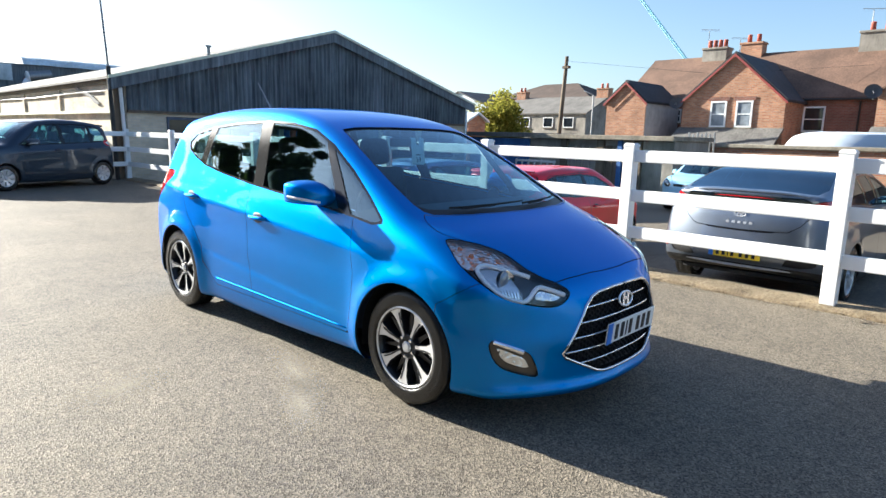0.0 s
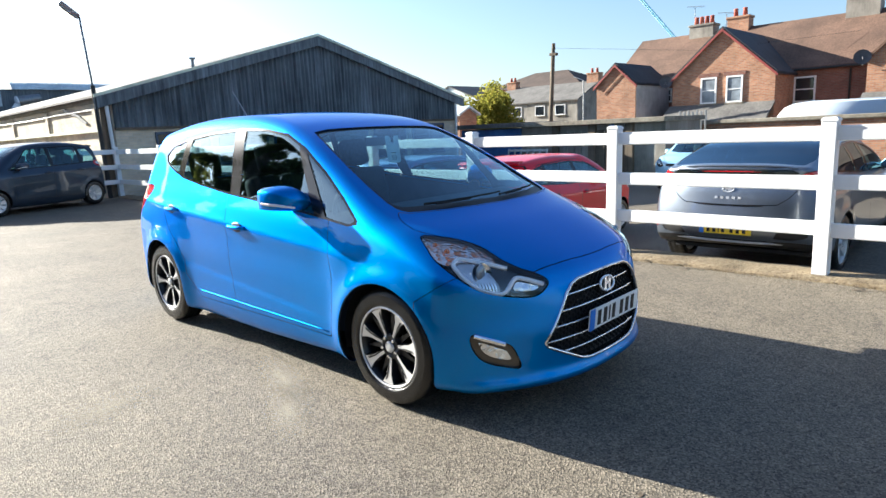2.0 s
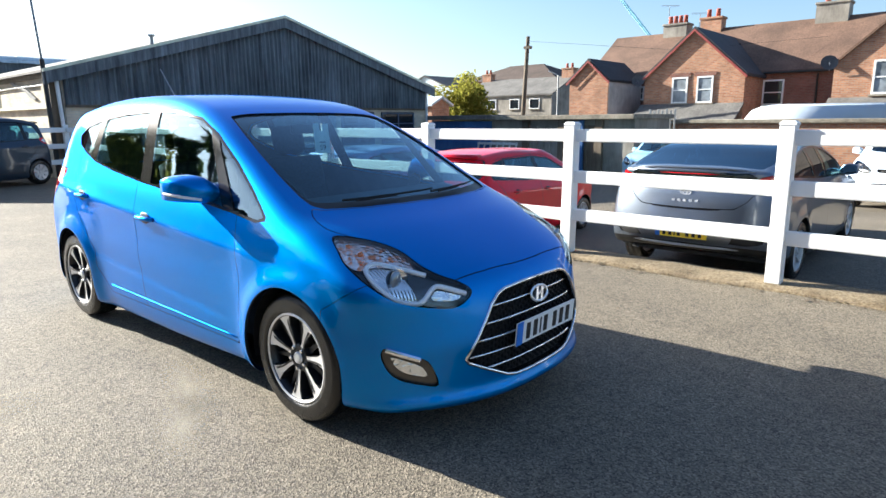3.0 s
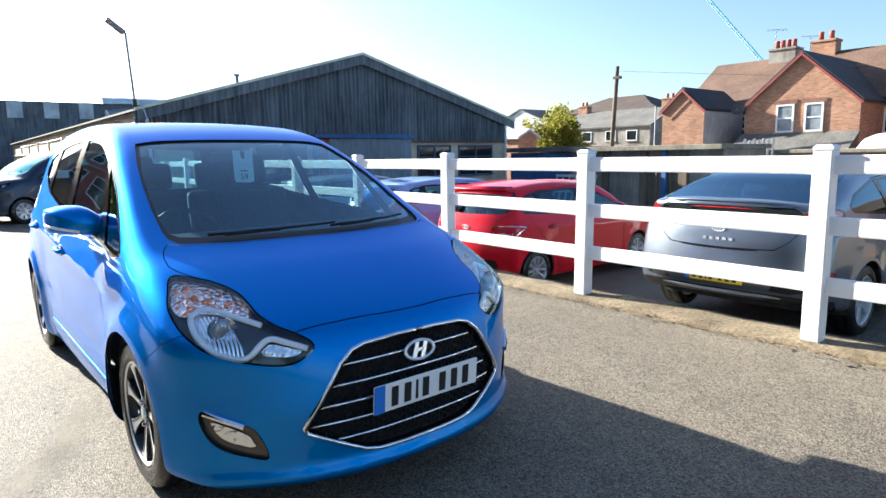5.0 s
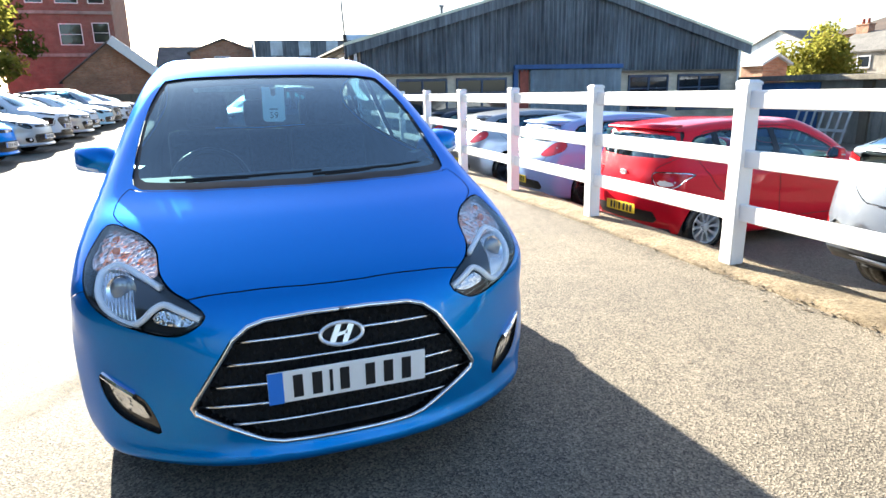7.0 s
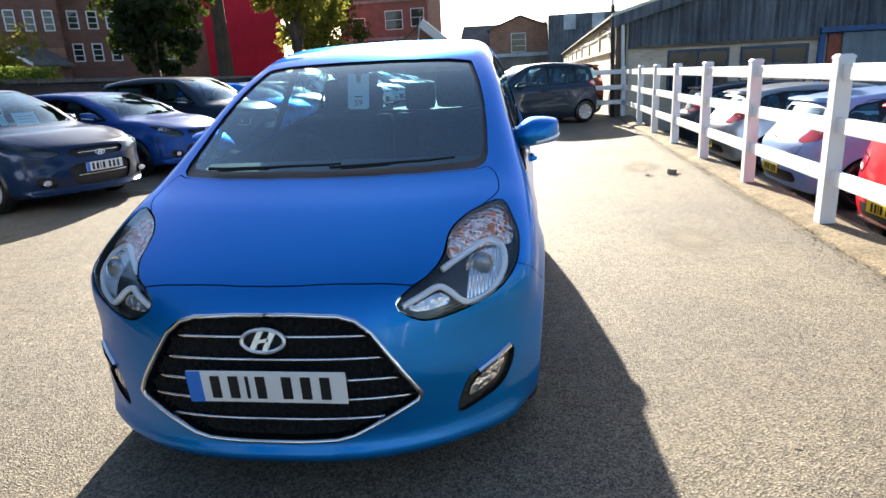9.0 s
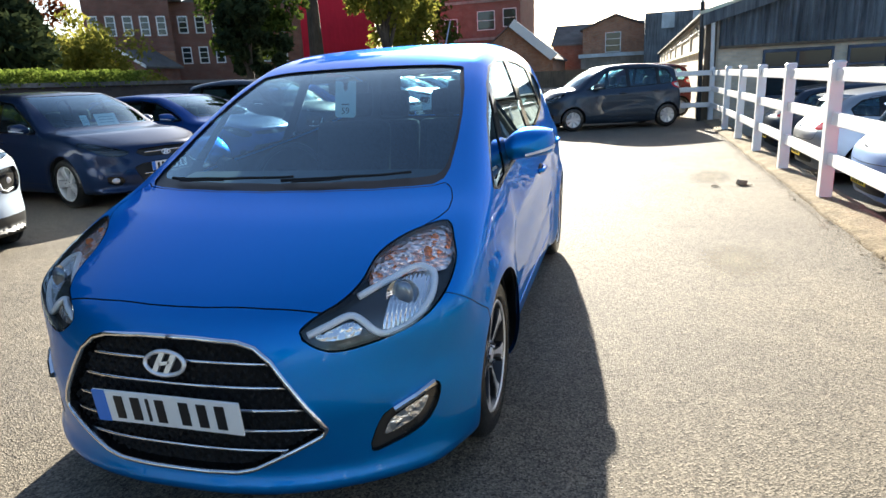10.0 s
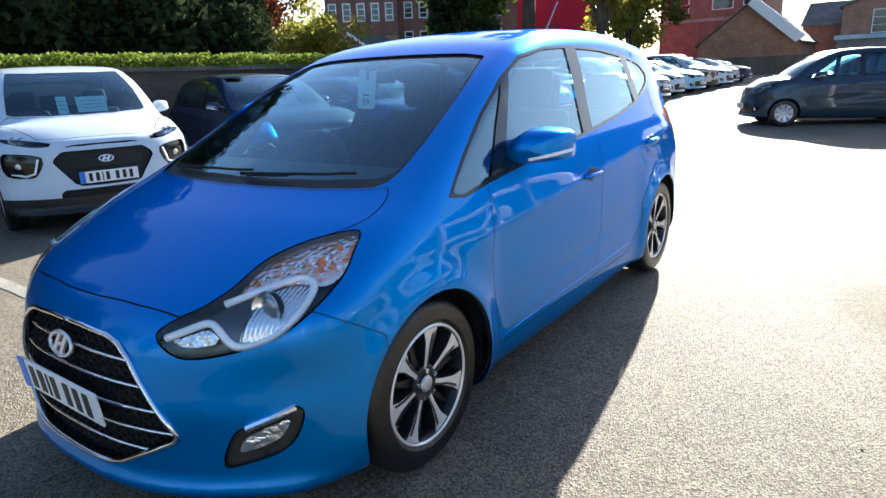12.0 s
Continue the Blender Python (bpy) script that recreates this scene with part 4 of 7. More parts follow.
def ix_headlamp(car, sk, lin, s, field):
    way = (0.5, -0.7, 0.5)
    lens = sk.take(f_way(sk, IX_LAMP, way, s, 4), 0.003)
    lin.take(f_way(lin, IX_LAMP, way, s, 4, 0.01))
    lamp = lens.emit("headlamp", M_LENS, car, "clear headlamp with a swept silver strip")
    rim_wall(lens, "lamp_side", M_HOUSING, lamp, 0.035)
    lens.emit("lamp_housing", M_HOUSING, lamp, "dark headlamp housing", inset=0.034)
    edge = Skin(lens.v, lens.n, lens.t)
    edge.take(f_way(edge, IX_LAMP, way, s, 4, -0.0025))
    edge.emit("lamp_edge", M_GLOSSBLACK, lamp, "black lamp edge", inset=0.003)
    ind = Skin(lens.v, lens.n, lens.t)
    ind = ind.take(f_way(ind, IX_INDIC, way, s, 4, 0.014))
    ind.emit("indicator_reflector", M_INDIC, lamp, "faceted clear indicator with painted amber sun glow", inset=0.020)
    d = Vector(way).normalized() * -0.02
    bm = bmesh.new()
    tube(bm, [(s * (x + d.x), y + d.y, z + d.z) for x, y, z in smooth_line(IX_STRIP, 3, False)], 0.0115, 8)
    part("light_strip", bm, M_GUIDE, lamp, "silver light guide", smooth=True)
    refl = Skin(lens.v, lens.n, lens.t)
    refl = refl.take(f_way(refl, IX_STRIP, way, s, 3, -0.004))
    baffle = refl.take(np.maximum(s * refl.v[:, 0] - 0.642, -1.0))
    refl.emit("main_reflector", M_FLUTE, lamp, "bright fluted reflector", inset=0.028)
    baffle.emit("lamp_baffle", M_BAFFLE, lamp, "grey inner baffle", inset=0.026)
    tip = Skin(lens.v, lens.n, lens.t)
    tip.take(f_way(tip, IX_TIP, way, s, 3, -0.010)).emit("tip_reflector", M_BOWL, lamp, "chrome daytime reflector", inset=0.026)
    y = on_front(field, 0.672, 0.74)
    bowl("projector_ring", (s * 0.672, y + 0.03, 0.74), (s * 0.35, -0.85, 0.3), 0.052, 0.02, M_CHROME, lamp)
    ball("projector_lens", (s * 0.672, y + 0.038, 0.742), 0.040, M_PROJECTOR, lamp, (0.85, 0.35, 1.05))
    for p in ((0.705, -0.235, 0.856), (0.70, -0.31, 0.832)):
        ball("indicator_bulb", (s * p[0], p[1], p[2]), 0.014, M_AMBER, lamp)


def ix_fog(car, sk, lin, s):
    way = (0.55, -0.82, 0.12)
    bez = sk.take(f_way(sk, IX_FOG, way, s, 3), 0.002)
    lin.take(f_way(lin, IX_FOG, way, s, 3, 0.008))
    fog = bez.emit("fog_lamp", M_FOGBOWL, car, "fog lamp in a smoky chrome bezel", inset=0.014)
    rim_wall(bez, "bezel_side", M_GLOSSBLACK, fog, 0.015)
    bm = bmesh.new()
    tube(bm, [(s * x, y, z) for x, y, z in ((0.764, -0.519, 0.460), (0.715, -0.574, 0.436), (0.66, -0.622, 0.41))], 0.013, 8)
    part("chrome_strip", bm, M_CHROME, fog)
    ln = Skin(bez.v, bez.n, bez.t)
    ln = ln.take(f_way(ln, IX_FOG, way, s, 3, -0.034))
    ln.emit("fog_lens", M_BOWL, fog, "bright faceted fog lens", inset=0.008)


def ix_grille(car, sk, lin, field):
    cut = sk.take(f_end(sk, IX_GRILLE, -0.4))
    lin.take(f_end(lin, IX_GRILLE, -0.4, grow=0.005))
    ring = Skin(cut.v, cut.n, cut.t)
    inner = ring.take(f_end(ring, IX_GRILLE, -0.4, grow=-0.013))
    gr = inner.emit("grille", M_MESH, car, "black mesh grille with chrome bars", inset=0.035)
    rim_wall(inner, "grille_side", M_GLOSSBLACK, gr, 0.036)
    ring.emit("grille_seat", M_GLOSSBLACK, gr, inset=0.002)
    half = [(max(x, 0.0), z) for x, z in IX_GRILLE]
    loop = half + [(-x, z) for x, z in half[-2:0:-1]]
    pts = []
    for (xa, za), (xb, zb) in zip(loop, loop[1:] + loop[:1]):
        n = max(1, int(math.hypot(xb - xa, zb - za) / 0.03))
        pts += [(xa + (xb - xa) * k / n, za + (zb - za) * k / n) for k in range(n)]
    ridge = [(x * 0.986, on_front(field, x * 0.986, 0.46 + (z - 0.46) * 0.975) - 0.003, 0.46 + (z - 0.46) * 0.975) for x, z in pts]
    bm = bmesh.new()
    tube(bm, ridge + ridge[:2], 0.0085, 8)
    part("chrome_frame", bm, M_CHROME, gr, "chrome grille frame", smooth=True)
    poly = np.array([(p[0], p[1]) for p in IX_GRILLE if p[0] > 0])
    for z in (0.600, 0.530, 0.461, 0.393, 0.326):
        half = float(np.interp(-z, -poly[:, 1], poly[:, 0])) - 0.024
        pts = [(x, on_front(field, x, z - 0.012 * (x / 0.45) ** 2) + 0.014, z - 0.012 * (x / 0.45) ** 2) for x in np.linspace(-half, half, 15)]
        bm = bmesh.new()
        tube(bm, pts, 0.0055, 8)
        part("chrome_bar", bm, M_CHROME, gr, smooth=True)
    # cells of the mesh behind the bars
    bm = bmesh.new()
    for i in range(-21, 22):
        x = i * 0.021
        for j in range(13):
            z = 0.275 + j * 0.03 + (0.015 if i % 2 else 0)
            hw = float(np.interp(-z, -poly[:, 1], poly[:, 0])) - 0.03
            if abs(x) > hw or not 0.268 < z < 0.655:
                continue
            y = on_front(field, x, z) + 0.024
            vs = [bm.verts.new((x + dx, y + dy, z + dz)) for dx, dy, dz in ((-0.009, 0, 0), (0, 0, 0.0125), (0.009, 0, 0), (0, 0, -0.0125), (0, 0.012, 0))]
            for k in range(4):
                bm.faces.new((vs[k], vs[(k + 1) % 4], vs[4]))
    tagged(part("mesh_cell", bm, M_CELL, gr), kind="stuff")
    oval_badge(car, Matrix.Translation((0, on_front(field, 0, 0.594) - 0.002, 0.594)) @ Matrix.Rotation(radians(-14), 4, "X"), 0.070, 0.036, gr)
    bm = bmesh.new()
    bmesh.ops.create_cone(bm, cap_ends=True, segments=32, radius1=0.066, radius2=0.06, depth=0.012)
    bmesh.ops.transform(bm, matrix=Matrix.Translation((0, on_front(field, 0, 0.594) + 0.012, 0.594)) @ Matrix.Rotation(radians(76), 4, "X") @ Matrix.Diagonal((1, 0.52, 1, 1)), verts=bm.verts[:])
    part("badge_back", bm, M_CELL, gr)
    plate_on(car, M_PLATEW, Matrix.Translation((0.010, on_front(field, 0, 0.454) - 0.016, 0.454)) @ Matrix.Rotation(radians(5), 4, "X"))


def ix_wipers(car, field):
    """Two blades that lie along the foot of the windscreen, with their arms."""
    base = sorted((x, y) for x, y in IX_SCREEN[:5])
    for x0, x1, up0, up1 in ((-0.52, 0.08, 0.045, 0.075), (0.04, 0.54, 0.050, 0.070)):
        pts = []
        for k in range(11):
            t = k / 10
            x = x0 + (x1 - x0) * t
            y = float(np.interp(abs(x), *zip(*base))) + up0 + (up1 - up0) * t
            pts.append((x, y, on_top(field, x, y) + 0.012))
        bm = bmesh.new()
        tube(bm, pts, 0.007, 6, 0.005)
        w = part("wiper", bm, M_CELL, car)
        bm = bmesh.new()
        arm = [(x, y - 0.016, z - 0.004) for x, y, z in pts[1:6]]
        tube(bm, arm, 0.006, 6, 0.004)
        part("wiper_arm", bm, M_CELL, w)


def blue_car():
    c = IX
    car = thing("blue_car", "metallic blue five-door hatchback parked on the asphalt yard", "car")
    field = car_field(c)
    sk = car_skin(c, 0.022)
    for s in (1, -1):
        for y in (0.0, c["base"]):
            sk.take(f_disc(sk, y, c["tyre"], c["arch"], s))
    lining_base = Skin(sk.v, sk.n, sk.t)
    # windscreen with its dark edge
    scr = sk.take(f_top(sk, IX_SCREEN, zmin=0.9))
    frit = Skin(scr.v, scr.n, scr.t)
    shrunk = [(x, y + 0.045 * (y < 0.5)) for x, y in IX_SCREEN]
    glass = frit.take(f_top(frit, shrunk, grow=-0.018, zmin=0.9))
    frit.emit("windscreen_edge", M_BLACK, car, "black windscreen edge and cowl", inset=0.009)
    glass.emit("windscreen", M_GLASS, car, inset=0.010)
    lining_base.take(f_top(lining_base, IX_SCREEN, zmin=0.9, grow=0.01))
    for s in (1, -1):
        lining_base.take(f_side(lining_base, IX_DLO, s, 0, 0.004))
        band = sk.take(f_side(sk, IX_DLO, s, 0, 0.0))
        inner = band.take(f_side(band, IX_DLO, s, 0, -0.013))
        for pts in ([(0.42, 0.9), (0.53, 0.9), (0.94, 1.455), (0.86, 1.42)], [(1.39, 0.9), (1.51, 0.9), (1.71, 1.6), (1.57, 1.6)], [(2.32, 0.9), (2.42, 0.9), (2.36, 1.6), (2.27, 1.6)]):
            inner.take(f_side(inner, pts, s)).emit("window_pillar", M_GLOSSBLACK, car, "gloss black window pillar")
        band.emit("window_trim", M_GLOSSBLACK, car, "black window surround")
        for name, lo, hi in (("front_window", 0.72, 1.55), ("rear_window", 1.55, 2.335), ("rear_quarter_window", 2.335, 9), ("quarter_window", -1, 9)):
            y = inner.v[:, 1] - (inner.v[:, 2] - 1.2) * (0.7 if lo == 0.72 else 0.0)
            g = inner.take(np.maximum(lo - y, inner.v[:, 1] - hi)) if name != "quarter_window" else inner
            g.emit(name, M_SIDEGLASS, car, inset=0.006)
    back = [(-0.1, 1.08), (0.50, 1.10), (0.56, 1.20), (0.50, 1.44), (-0.1, 1.47)]
    lining_base.take(f_end(lining_base, back, 2.6, False))
    sk.take(f_end(sk, back, 2.6, False)).emit("tailgate_window", M_GLASS, car, inset=0.004)
    # lamps, grille, panels
    for s in (1, -1):
        ix_headlamp(car, sk, lining_base, s, field)
        ix_fog(car, sk, lining_base, s)
        sk.take(f_side(sk, IX_TAIL, s, 4), 0.003).emit("tail_lamp", M_REDLENS, car, "red tail lamp")
    ix_grille(car, sk, lining_base, field)
    sk.take(f_top(sk, IX_HOOD, zmin=0.55), 0.0021).emit("bonnet", M_BLUE, car)
    for s in (1, -1):
        sk.take(f_side(sk, IX_FDOOR, s), 0.0022).emit("front_door", M_BLUE, car)
        sk.take(f_side(sk, IX_RDOOR, s), 0.0022).emit("rear_door", M_BLUE, car)
    q = np.maximum(sd_poly(np.array(IX_BUMPER), sk.v[:, 1:3]), -1.0)
    sk.take(q, 0.0016).emit("front_bumper", M_BLUE, car)
    low = sk.take(sd_poly(np.array([(2.98, 0.0), (3.6, 0.0), (3.6, 0.72), (3.0, 0.72)]), sk.v[:, 1:3]), 0.0025)
    low.emit("rear_bumper", M_BLUE, car)
    sk.emit("body", M_BLUE, car)
    lining_base.emit("lining", M_TRIM, car, inset=0.016)
    add_wells(car, c)
    add_wheels(car, c, "seven", M_ALLOY, M_ALLOYDARK)
    cabin(car, c)
    ix_wipers(car, field)
    for s in (1, -1):
        mirror_pod(car, s, (0.882, 0.82, 1.068), M_BLUE, (0.245, 0.125, 0.148))
        handle_on(car, field, s, 1.40, 0.856, M_BLUE)
        handle_on(car, field, s, 2.36, 0.925, M_BLUE)
        # raised line along the sill
        bm = bmesh.new()
        tube(bm, [(s * (on_side(field, y, 0.308 + 0.016 * y) - 0.001), y, 0.308 + 0.016 * y) for y in np.linspace(0.48, 2.02, 16)], 0.0045, 6)
        part("sill_line", bm, M_BLUE, car, smooth=True)
    z = on_top(field, 0, 2.55)
    bm = bmesh.new()
    tube(bm, [(0, 2.55, z - 0.005), (0, 2.60, z + 0.03), (0, 2.82, z + 0.27)], 0.008, 6, 0.005)
    part("aerial", bm, M_IRONROD, car)
    blk("rear_view_mirror", (-0.17, 0.86, 1.335, 0.05, 0.885, 1.395), M_BLACK, car, bevel=0.008)
    return car


blue = blue_car()
blue.matrix_basis = pose(0, 0, 0, 0, 0, 1.5)


def price_tag():
    """A hanging card behind the windscreen, with its readable number."""
    m = Matrix.Translation((-0.05, 0.755, 1.31)) @ Matrix.Rotation(radians(-9), 4, "X") @ Matrix.Rotation(radians(2), 4, "Y")
    bm = bmesh.new()
    w, h = 0.057, 0.090
    pts = [(-w, -h + 0.012), (-w + 0.012, -h), (w - 0.012, -h), (w, -h + 0.012), (w, h), (0.02, h), (0.012, h - 0.012), (0.012, h - 0.04), (0.0, h - 0.05), (-0.012, h - 0.04), (-0.012, h - 0.012), (-0.02, h), (-w, h)]
    poly_prism(bm, pts, "Y", 0, 0.002, m)
    ob = tagged(part("hanging_tag", bm, M_PAPER), "white hanging card tag with the number 59", "tag")
    cu = bpy.data.curves.new("number", "FONT")
    cu.body, cu.size, cu.align_x, cu.extrude = "59", 0.046, "CENTER", 0.0006
    cu.materials.append(M_INK)
    tx = new("number", cu)
    tx.parent = ob
    tx.matrix_basis = m @ Matrix.Translation((0.0, -0.001, -h + 0.018)) @ Matrix.Rotation(radians(90), 4, "X")
    bm = bmesh.new()
    box(bm, -0.022, -0.0015, -0.028, 0.022, 0.0, -0.022, m=m)
    part("print_bar", bm, M_INK, ob)


price_tag()


# ---- ground, kerb and fence ----
LOW = -0.43


def low_z(y):
    """Height of the lower yard, which rises a little towards the front."""
    return float(np.interp(y, [-2, 0, 3, 6], [-0.21, -0.25, LOW, LOW]))


def high_z(y):
    """Height of the main yard, which rises gently towards its far end."""
    return float(np.interp(y, [6, 14, 24, 60], [0, 0.05, 0.17, 0.5]))


def ground():
    xs = [-600, -60, -20, -10, 0, 3.40, 3.41, 8, 14, 24, 60, 600]
    ys = [-600, -60, -20, -6, -2, 0, 1, 2, 3, 6, 14, 24, 60, 600]
    v = [(x, y, high_z(y) if x < 1 else 0 if x < 3.405 else low_z(y)) for x in xs for y in ys]
    n = len(ys)
    f = [(i * n + j, (i + 1) * n + j, (i + 1) * n + j + 1, i * n + j + 1) for i in range(len(xs) - 1) for j in range(n - 1)]
    tagged(link_mesh("ground", v, f, M_ASPHALT), "worn grey asphalt yard with a lower level beyond the kerb", "ground", kind="structure")


ground()


def kerb():
    bm = bmesh.new()
    n = 260
    rows = []
    for i in range(n + 1):
        y = -9 + 25.0 * i / n
        a = 0.045 * noise.noise(Vector((y * 1.3, 3.1, 0))) + 0.02 * noise.noise(Vector((y * 7, 1.1, 0)))
        b = 0.012 * noise.noise(Vector((y * 3.0, 0, 5.0)))
        prof = [(3.04 + a, -0.02), (3.045 + a, 0.016 + b * 0.5), (3.075 + a, 0.035 + b), (3.17, 0.045 + b), (3.36, 0.05 + b), (3.44, 0.046 + b), (3.455, 0.02), (3.45, LOW - 0.02)]
        rows.append([bm.verts.new((x, y, z)) for x, z in prof])
    for p, q in zip(rows, rows[1:]):
        for k in range(len(p) - 1):
            bm.faces.new((p[k], p[k + 1], q[k + 1], q[k]))
    bmesh.ops.recalc_face_normals(bm, faces=bm.faces[:])
    ob = part("kerb", bm, M_KERB, smooth=True)
    tagged(ob, "rough worn concrete kerb and retaining edge under the fence", "kerb", kind="structure")


kerb()
FX, FY, FD, FH = 3.22, -1.06, 2.0, 1.345


def fence():
    f = thing("fence", "white three-rail ranch fence along the concrete kerb", "fence")
    pw = 0.060
    bm = bmesh.new()
    box(bm, -pw, -pw, 0.0, pw, pw, FH - 0.035, bevel=0.008)
    a = [bm.verts.new((sx * pw * 1.06, sy * pw * 1.06, FH - 0.035)) for sx, sy in ((-1, -1), (1, -1), (1, 1), (-1, 1))]
    b = [bm.verts.new((sx * pw * 1.06, sy * pw * 1.06, FH - 0.018)) for sx, sy in ((-1, -1), (1, -1), (1, 1), (-1, 1))]
    t = [bm.verts.new((sx * pw * 0.72, sy * pw * 0.72, FH)) for sx, sy in ((-1, -1), (1, -1), (1, 1), (-1, 1))]
    for p, q in ((a, b), (b, t)):
        for i in range(4):
            bm.faces.new((p[i], p[(i + 1) % 4], q[(i + 1) % 4], q[i]))
    bm.faces.new(t)
    bm.faces.new(a[::-1])
    first = part("post", bm, M_WHITE, f)
    first.location = (FX, FY - 3 * FD, 0.04)
    for k in (-2, -1, 0, 1, 2, 3, 4, 5, 6, 7, 8.5):
        o = new("post", first.data)
        o.parent = f
        o.location = (FX, FY + k * FD, 0.04)
        o.rotation_euler = (radians(0.4 * math.sin(k * 2.1)), radians(0.5 * math.sin(k * 1.3)), 0)
    for z in (1.250, 0.838, 0.436):
        for k in range(-3, 8):
            bm = bmesh.new()
            box(bm, -0.022, pw - 0.01, -0.063, 0.022, (FD if k < 7 else 1.5 * FD) - pw + 0.01, 0.063, bevel=0.012)
            o = part("rail", bm, M_WHITE, f)
            o.location = (FX, FY + k * FD, z + 0.006 * math.sin(k * 3.3 + z * 5))

    # short return towards the shed corner
    o = new("post", first.data)
    o.parent = f
    o.location = (2.26, 15.84, 0.04)
    for z in (1.250, 0.838, 0.436):
        bm = bmesh.new()
        box(bm, 2.26 + pw - 0.01, 15.818, z - 0.063, FX - pw + 0.01, 15.862, z + 0.063, bevel=0.012)
        part("rail", bm, M_WHITE, f)


fence()


# ---- buildings ----
M_CLAD = streaky("weathered_cladding", (0.040, 0.050, 0.060), (0.23, 0.27, 0.30), 0.8, 0.0, 4.0, 0.25)
M_CREAM = brick_mat("cream_brick", (0.70, 0.61, 0.47), (0.58, 0.50, 0.37), (0.60, 0.55, 0.46))
M_VERGE = simple("pale_sunlit_edging", (0.66, 0.68, 0.54), 0.85, vary=0.2, scale=3.0, bump_s=0.3)
M_BRICK = brick_mat("red_brick", (0.34, 0.14, 0.075), (0.50, 0.25, 0.14), (0.34, 0.28, 0.22))
M_DKBRICK = brick_mat("dark_red_brick", (0.20, 0.07, 0.05), (0.26, 0.10, 0.07), (0.22, 0.18, 0.15))
# yard wall brick with the shade it stands in put into its colour
M_SHADEBRICK = brick_mat("shade_darkened_brick", (0.055, 0.042, 0.038), (0.085, 0.062, 0.052), (0.07, 0.062, 0.056))
M_TILE = streaky("clay_roof_tile", (0.10, 0.055, 0.036), (0.19, 0.112, 0.075), 0.85, 0, 6, 1.2)
M_BROWNTILE = streaky("dark_brown_roof_tile", (0.05, 0.032, 0.024), (0.09, 0.06, 0.045), 0.85, 0, 6, 1.2)
M_SLATE = streaky("grey_roof_tile", (0.09, 0.085, 0.08), (0.19, 0.18, 0.165), 0.85, 0, 5, 1.5)
M_DKSLATE = streaky("dark_slate", (0.022, 0.022, 0.025), (0.05, 0.05, 0.055), 0.7, 0, 5, 1.5)
M_RENDER = streaky("pale_render", (0.5, 0.5, 0.48), (0.62, 0.62, 0.6), 0.9, 0, 2, 0.6)
M_UPVC = simple("white_window_frame", (0.78, 0.78, 0.77), 0.35, vary=0.04)
M_PANE = simple("dark_window_pane", (0.02, 0.025, 0.03), 0.06, coat=0.5, vary=0.3, scale=0.6)
M_CURTAIN = simple("window_pane_with_curtains", (0.22, 0.25, 0.28), 0.08, coat=0.6, vary=0.6, scale=1.6)
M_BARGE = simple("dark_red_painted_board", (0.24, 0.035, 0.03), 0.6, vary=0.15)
M_REDWALL = streaky("bright_red_painted_wall", (0.62, 0.012, 0.035), (0.72, 0.018, 0.05), 0.85, 0, 2, 0.5, 0.1, 0.9)
M_BLUEDOOR = streaky("faded_blue_paint", (0.02, 0.09, 0.27), (0.05, 0.15, 0.36), 0.6, 0, 3, 0.4)
M_FADEBLUE = streaky("chalky_blue_paint", (0.05, 0.075, 0.13), (0.11, 0.14, 0.19), 0.8, 0, 4, 0.5)
M_GREYDOOR = streaky("blue_grey_sheet", (0.16, 0.21, 0.25), (0.25, 0.31, 0.35), 0.6, 0, 4, 0.3)
M_TIMBER = streaky("weathered_timber", (0.10, 0.075, 0.05), (0.22, 0.17, 0.12), 0.85, 0, 5, 0.4)
M_PALEWALL = streaky("stained_pale_block", (0.22, 0.20, 0.17), (0.38, 0.35, 0.30), 0.9, 0, 2, 0.5)
M_ROOFSHEET = streaky("blue_white_roof_sheet", (0.42, 0.52, 0.58), (0.62, 0.70, 0.74), 0.5, 0, 3, 0.5)
M_IRON = simple("galvanised_steel", (0.25, 0.26, 0.27), 0.45, 0.7, vary=0.15)
M_CRANE = simple("pale_blue_crane_paint", (0.30, 0.60, 0.72), 0.5, vary=0.1)
M_TERRACOTTA = simple("terracotta_pot", (0.35, 0.09, 0.06), 0.8, vary=0.2)


def corrugated(bm, x0, x1, y, zlo, zhi, pitch=0.15, depth=0.042, seg=6):
    """An upright corrugated sheet that faces -y; zhi is a function of x."""
    n = int((x1 - x0) / pitch * seg)
    lo, hi = [], []
    for i in range(n + 1):
        x = x0 + (x1 - x0) * i / n
        yy = y + depth * math.sin(x * 2 * math.pi / pitch)
        lo.append(bm.verts.new((x, yy, zlo)))
        hi.append(bm.verts.new((x, yy, zhi(x))))
    for i in range(n):
        bm.faces.new((lo[i], lo[i + 1], hi[i + 1], hi[i]))


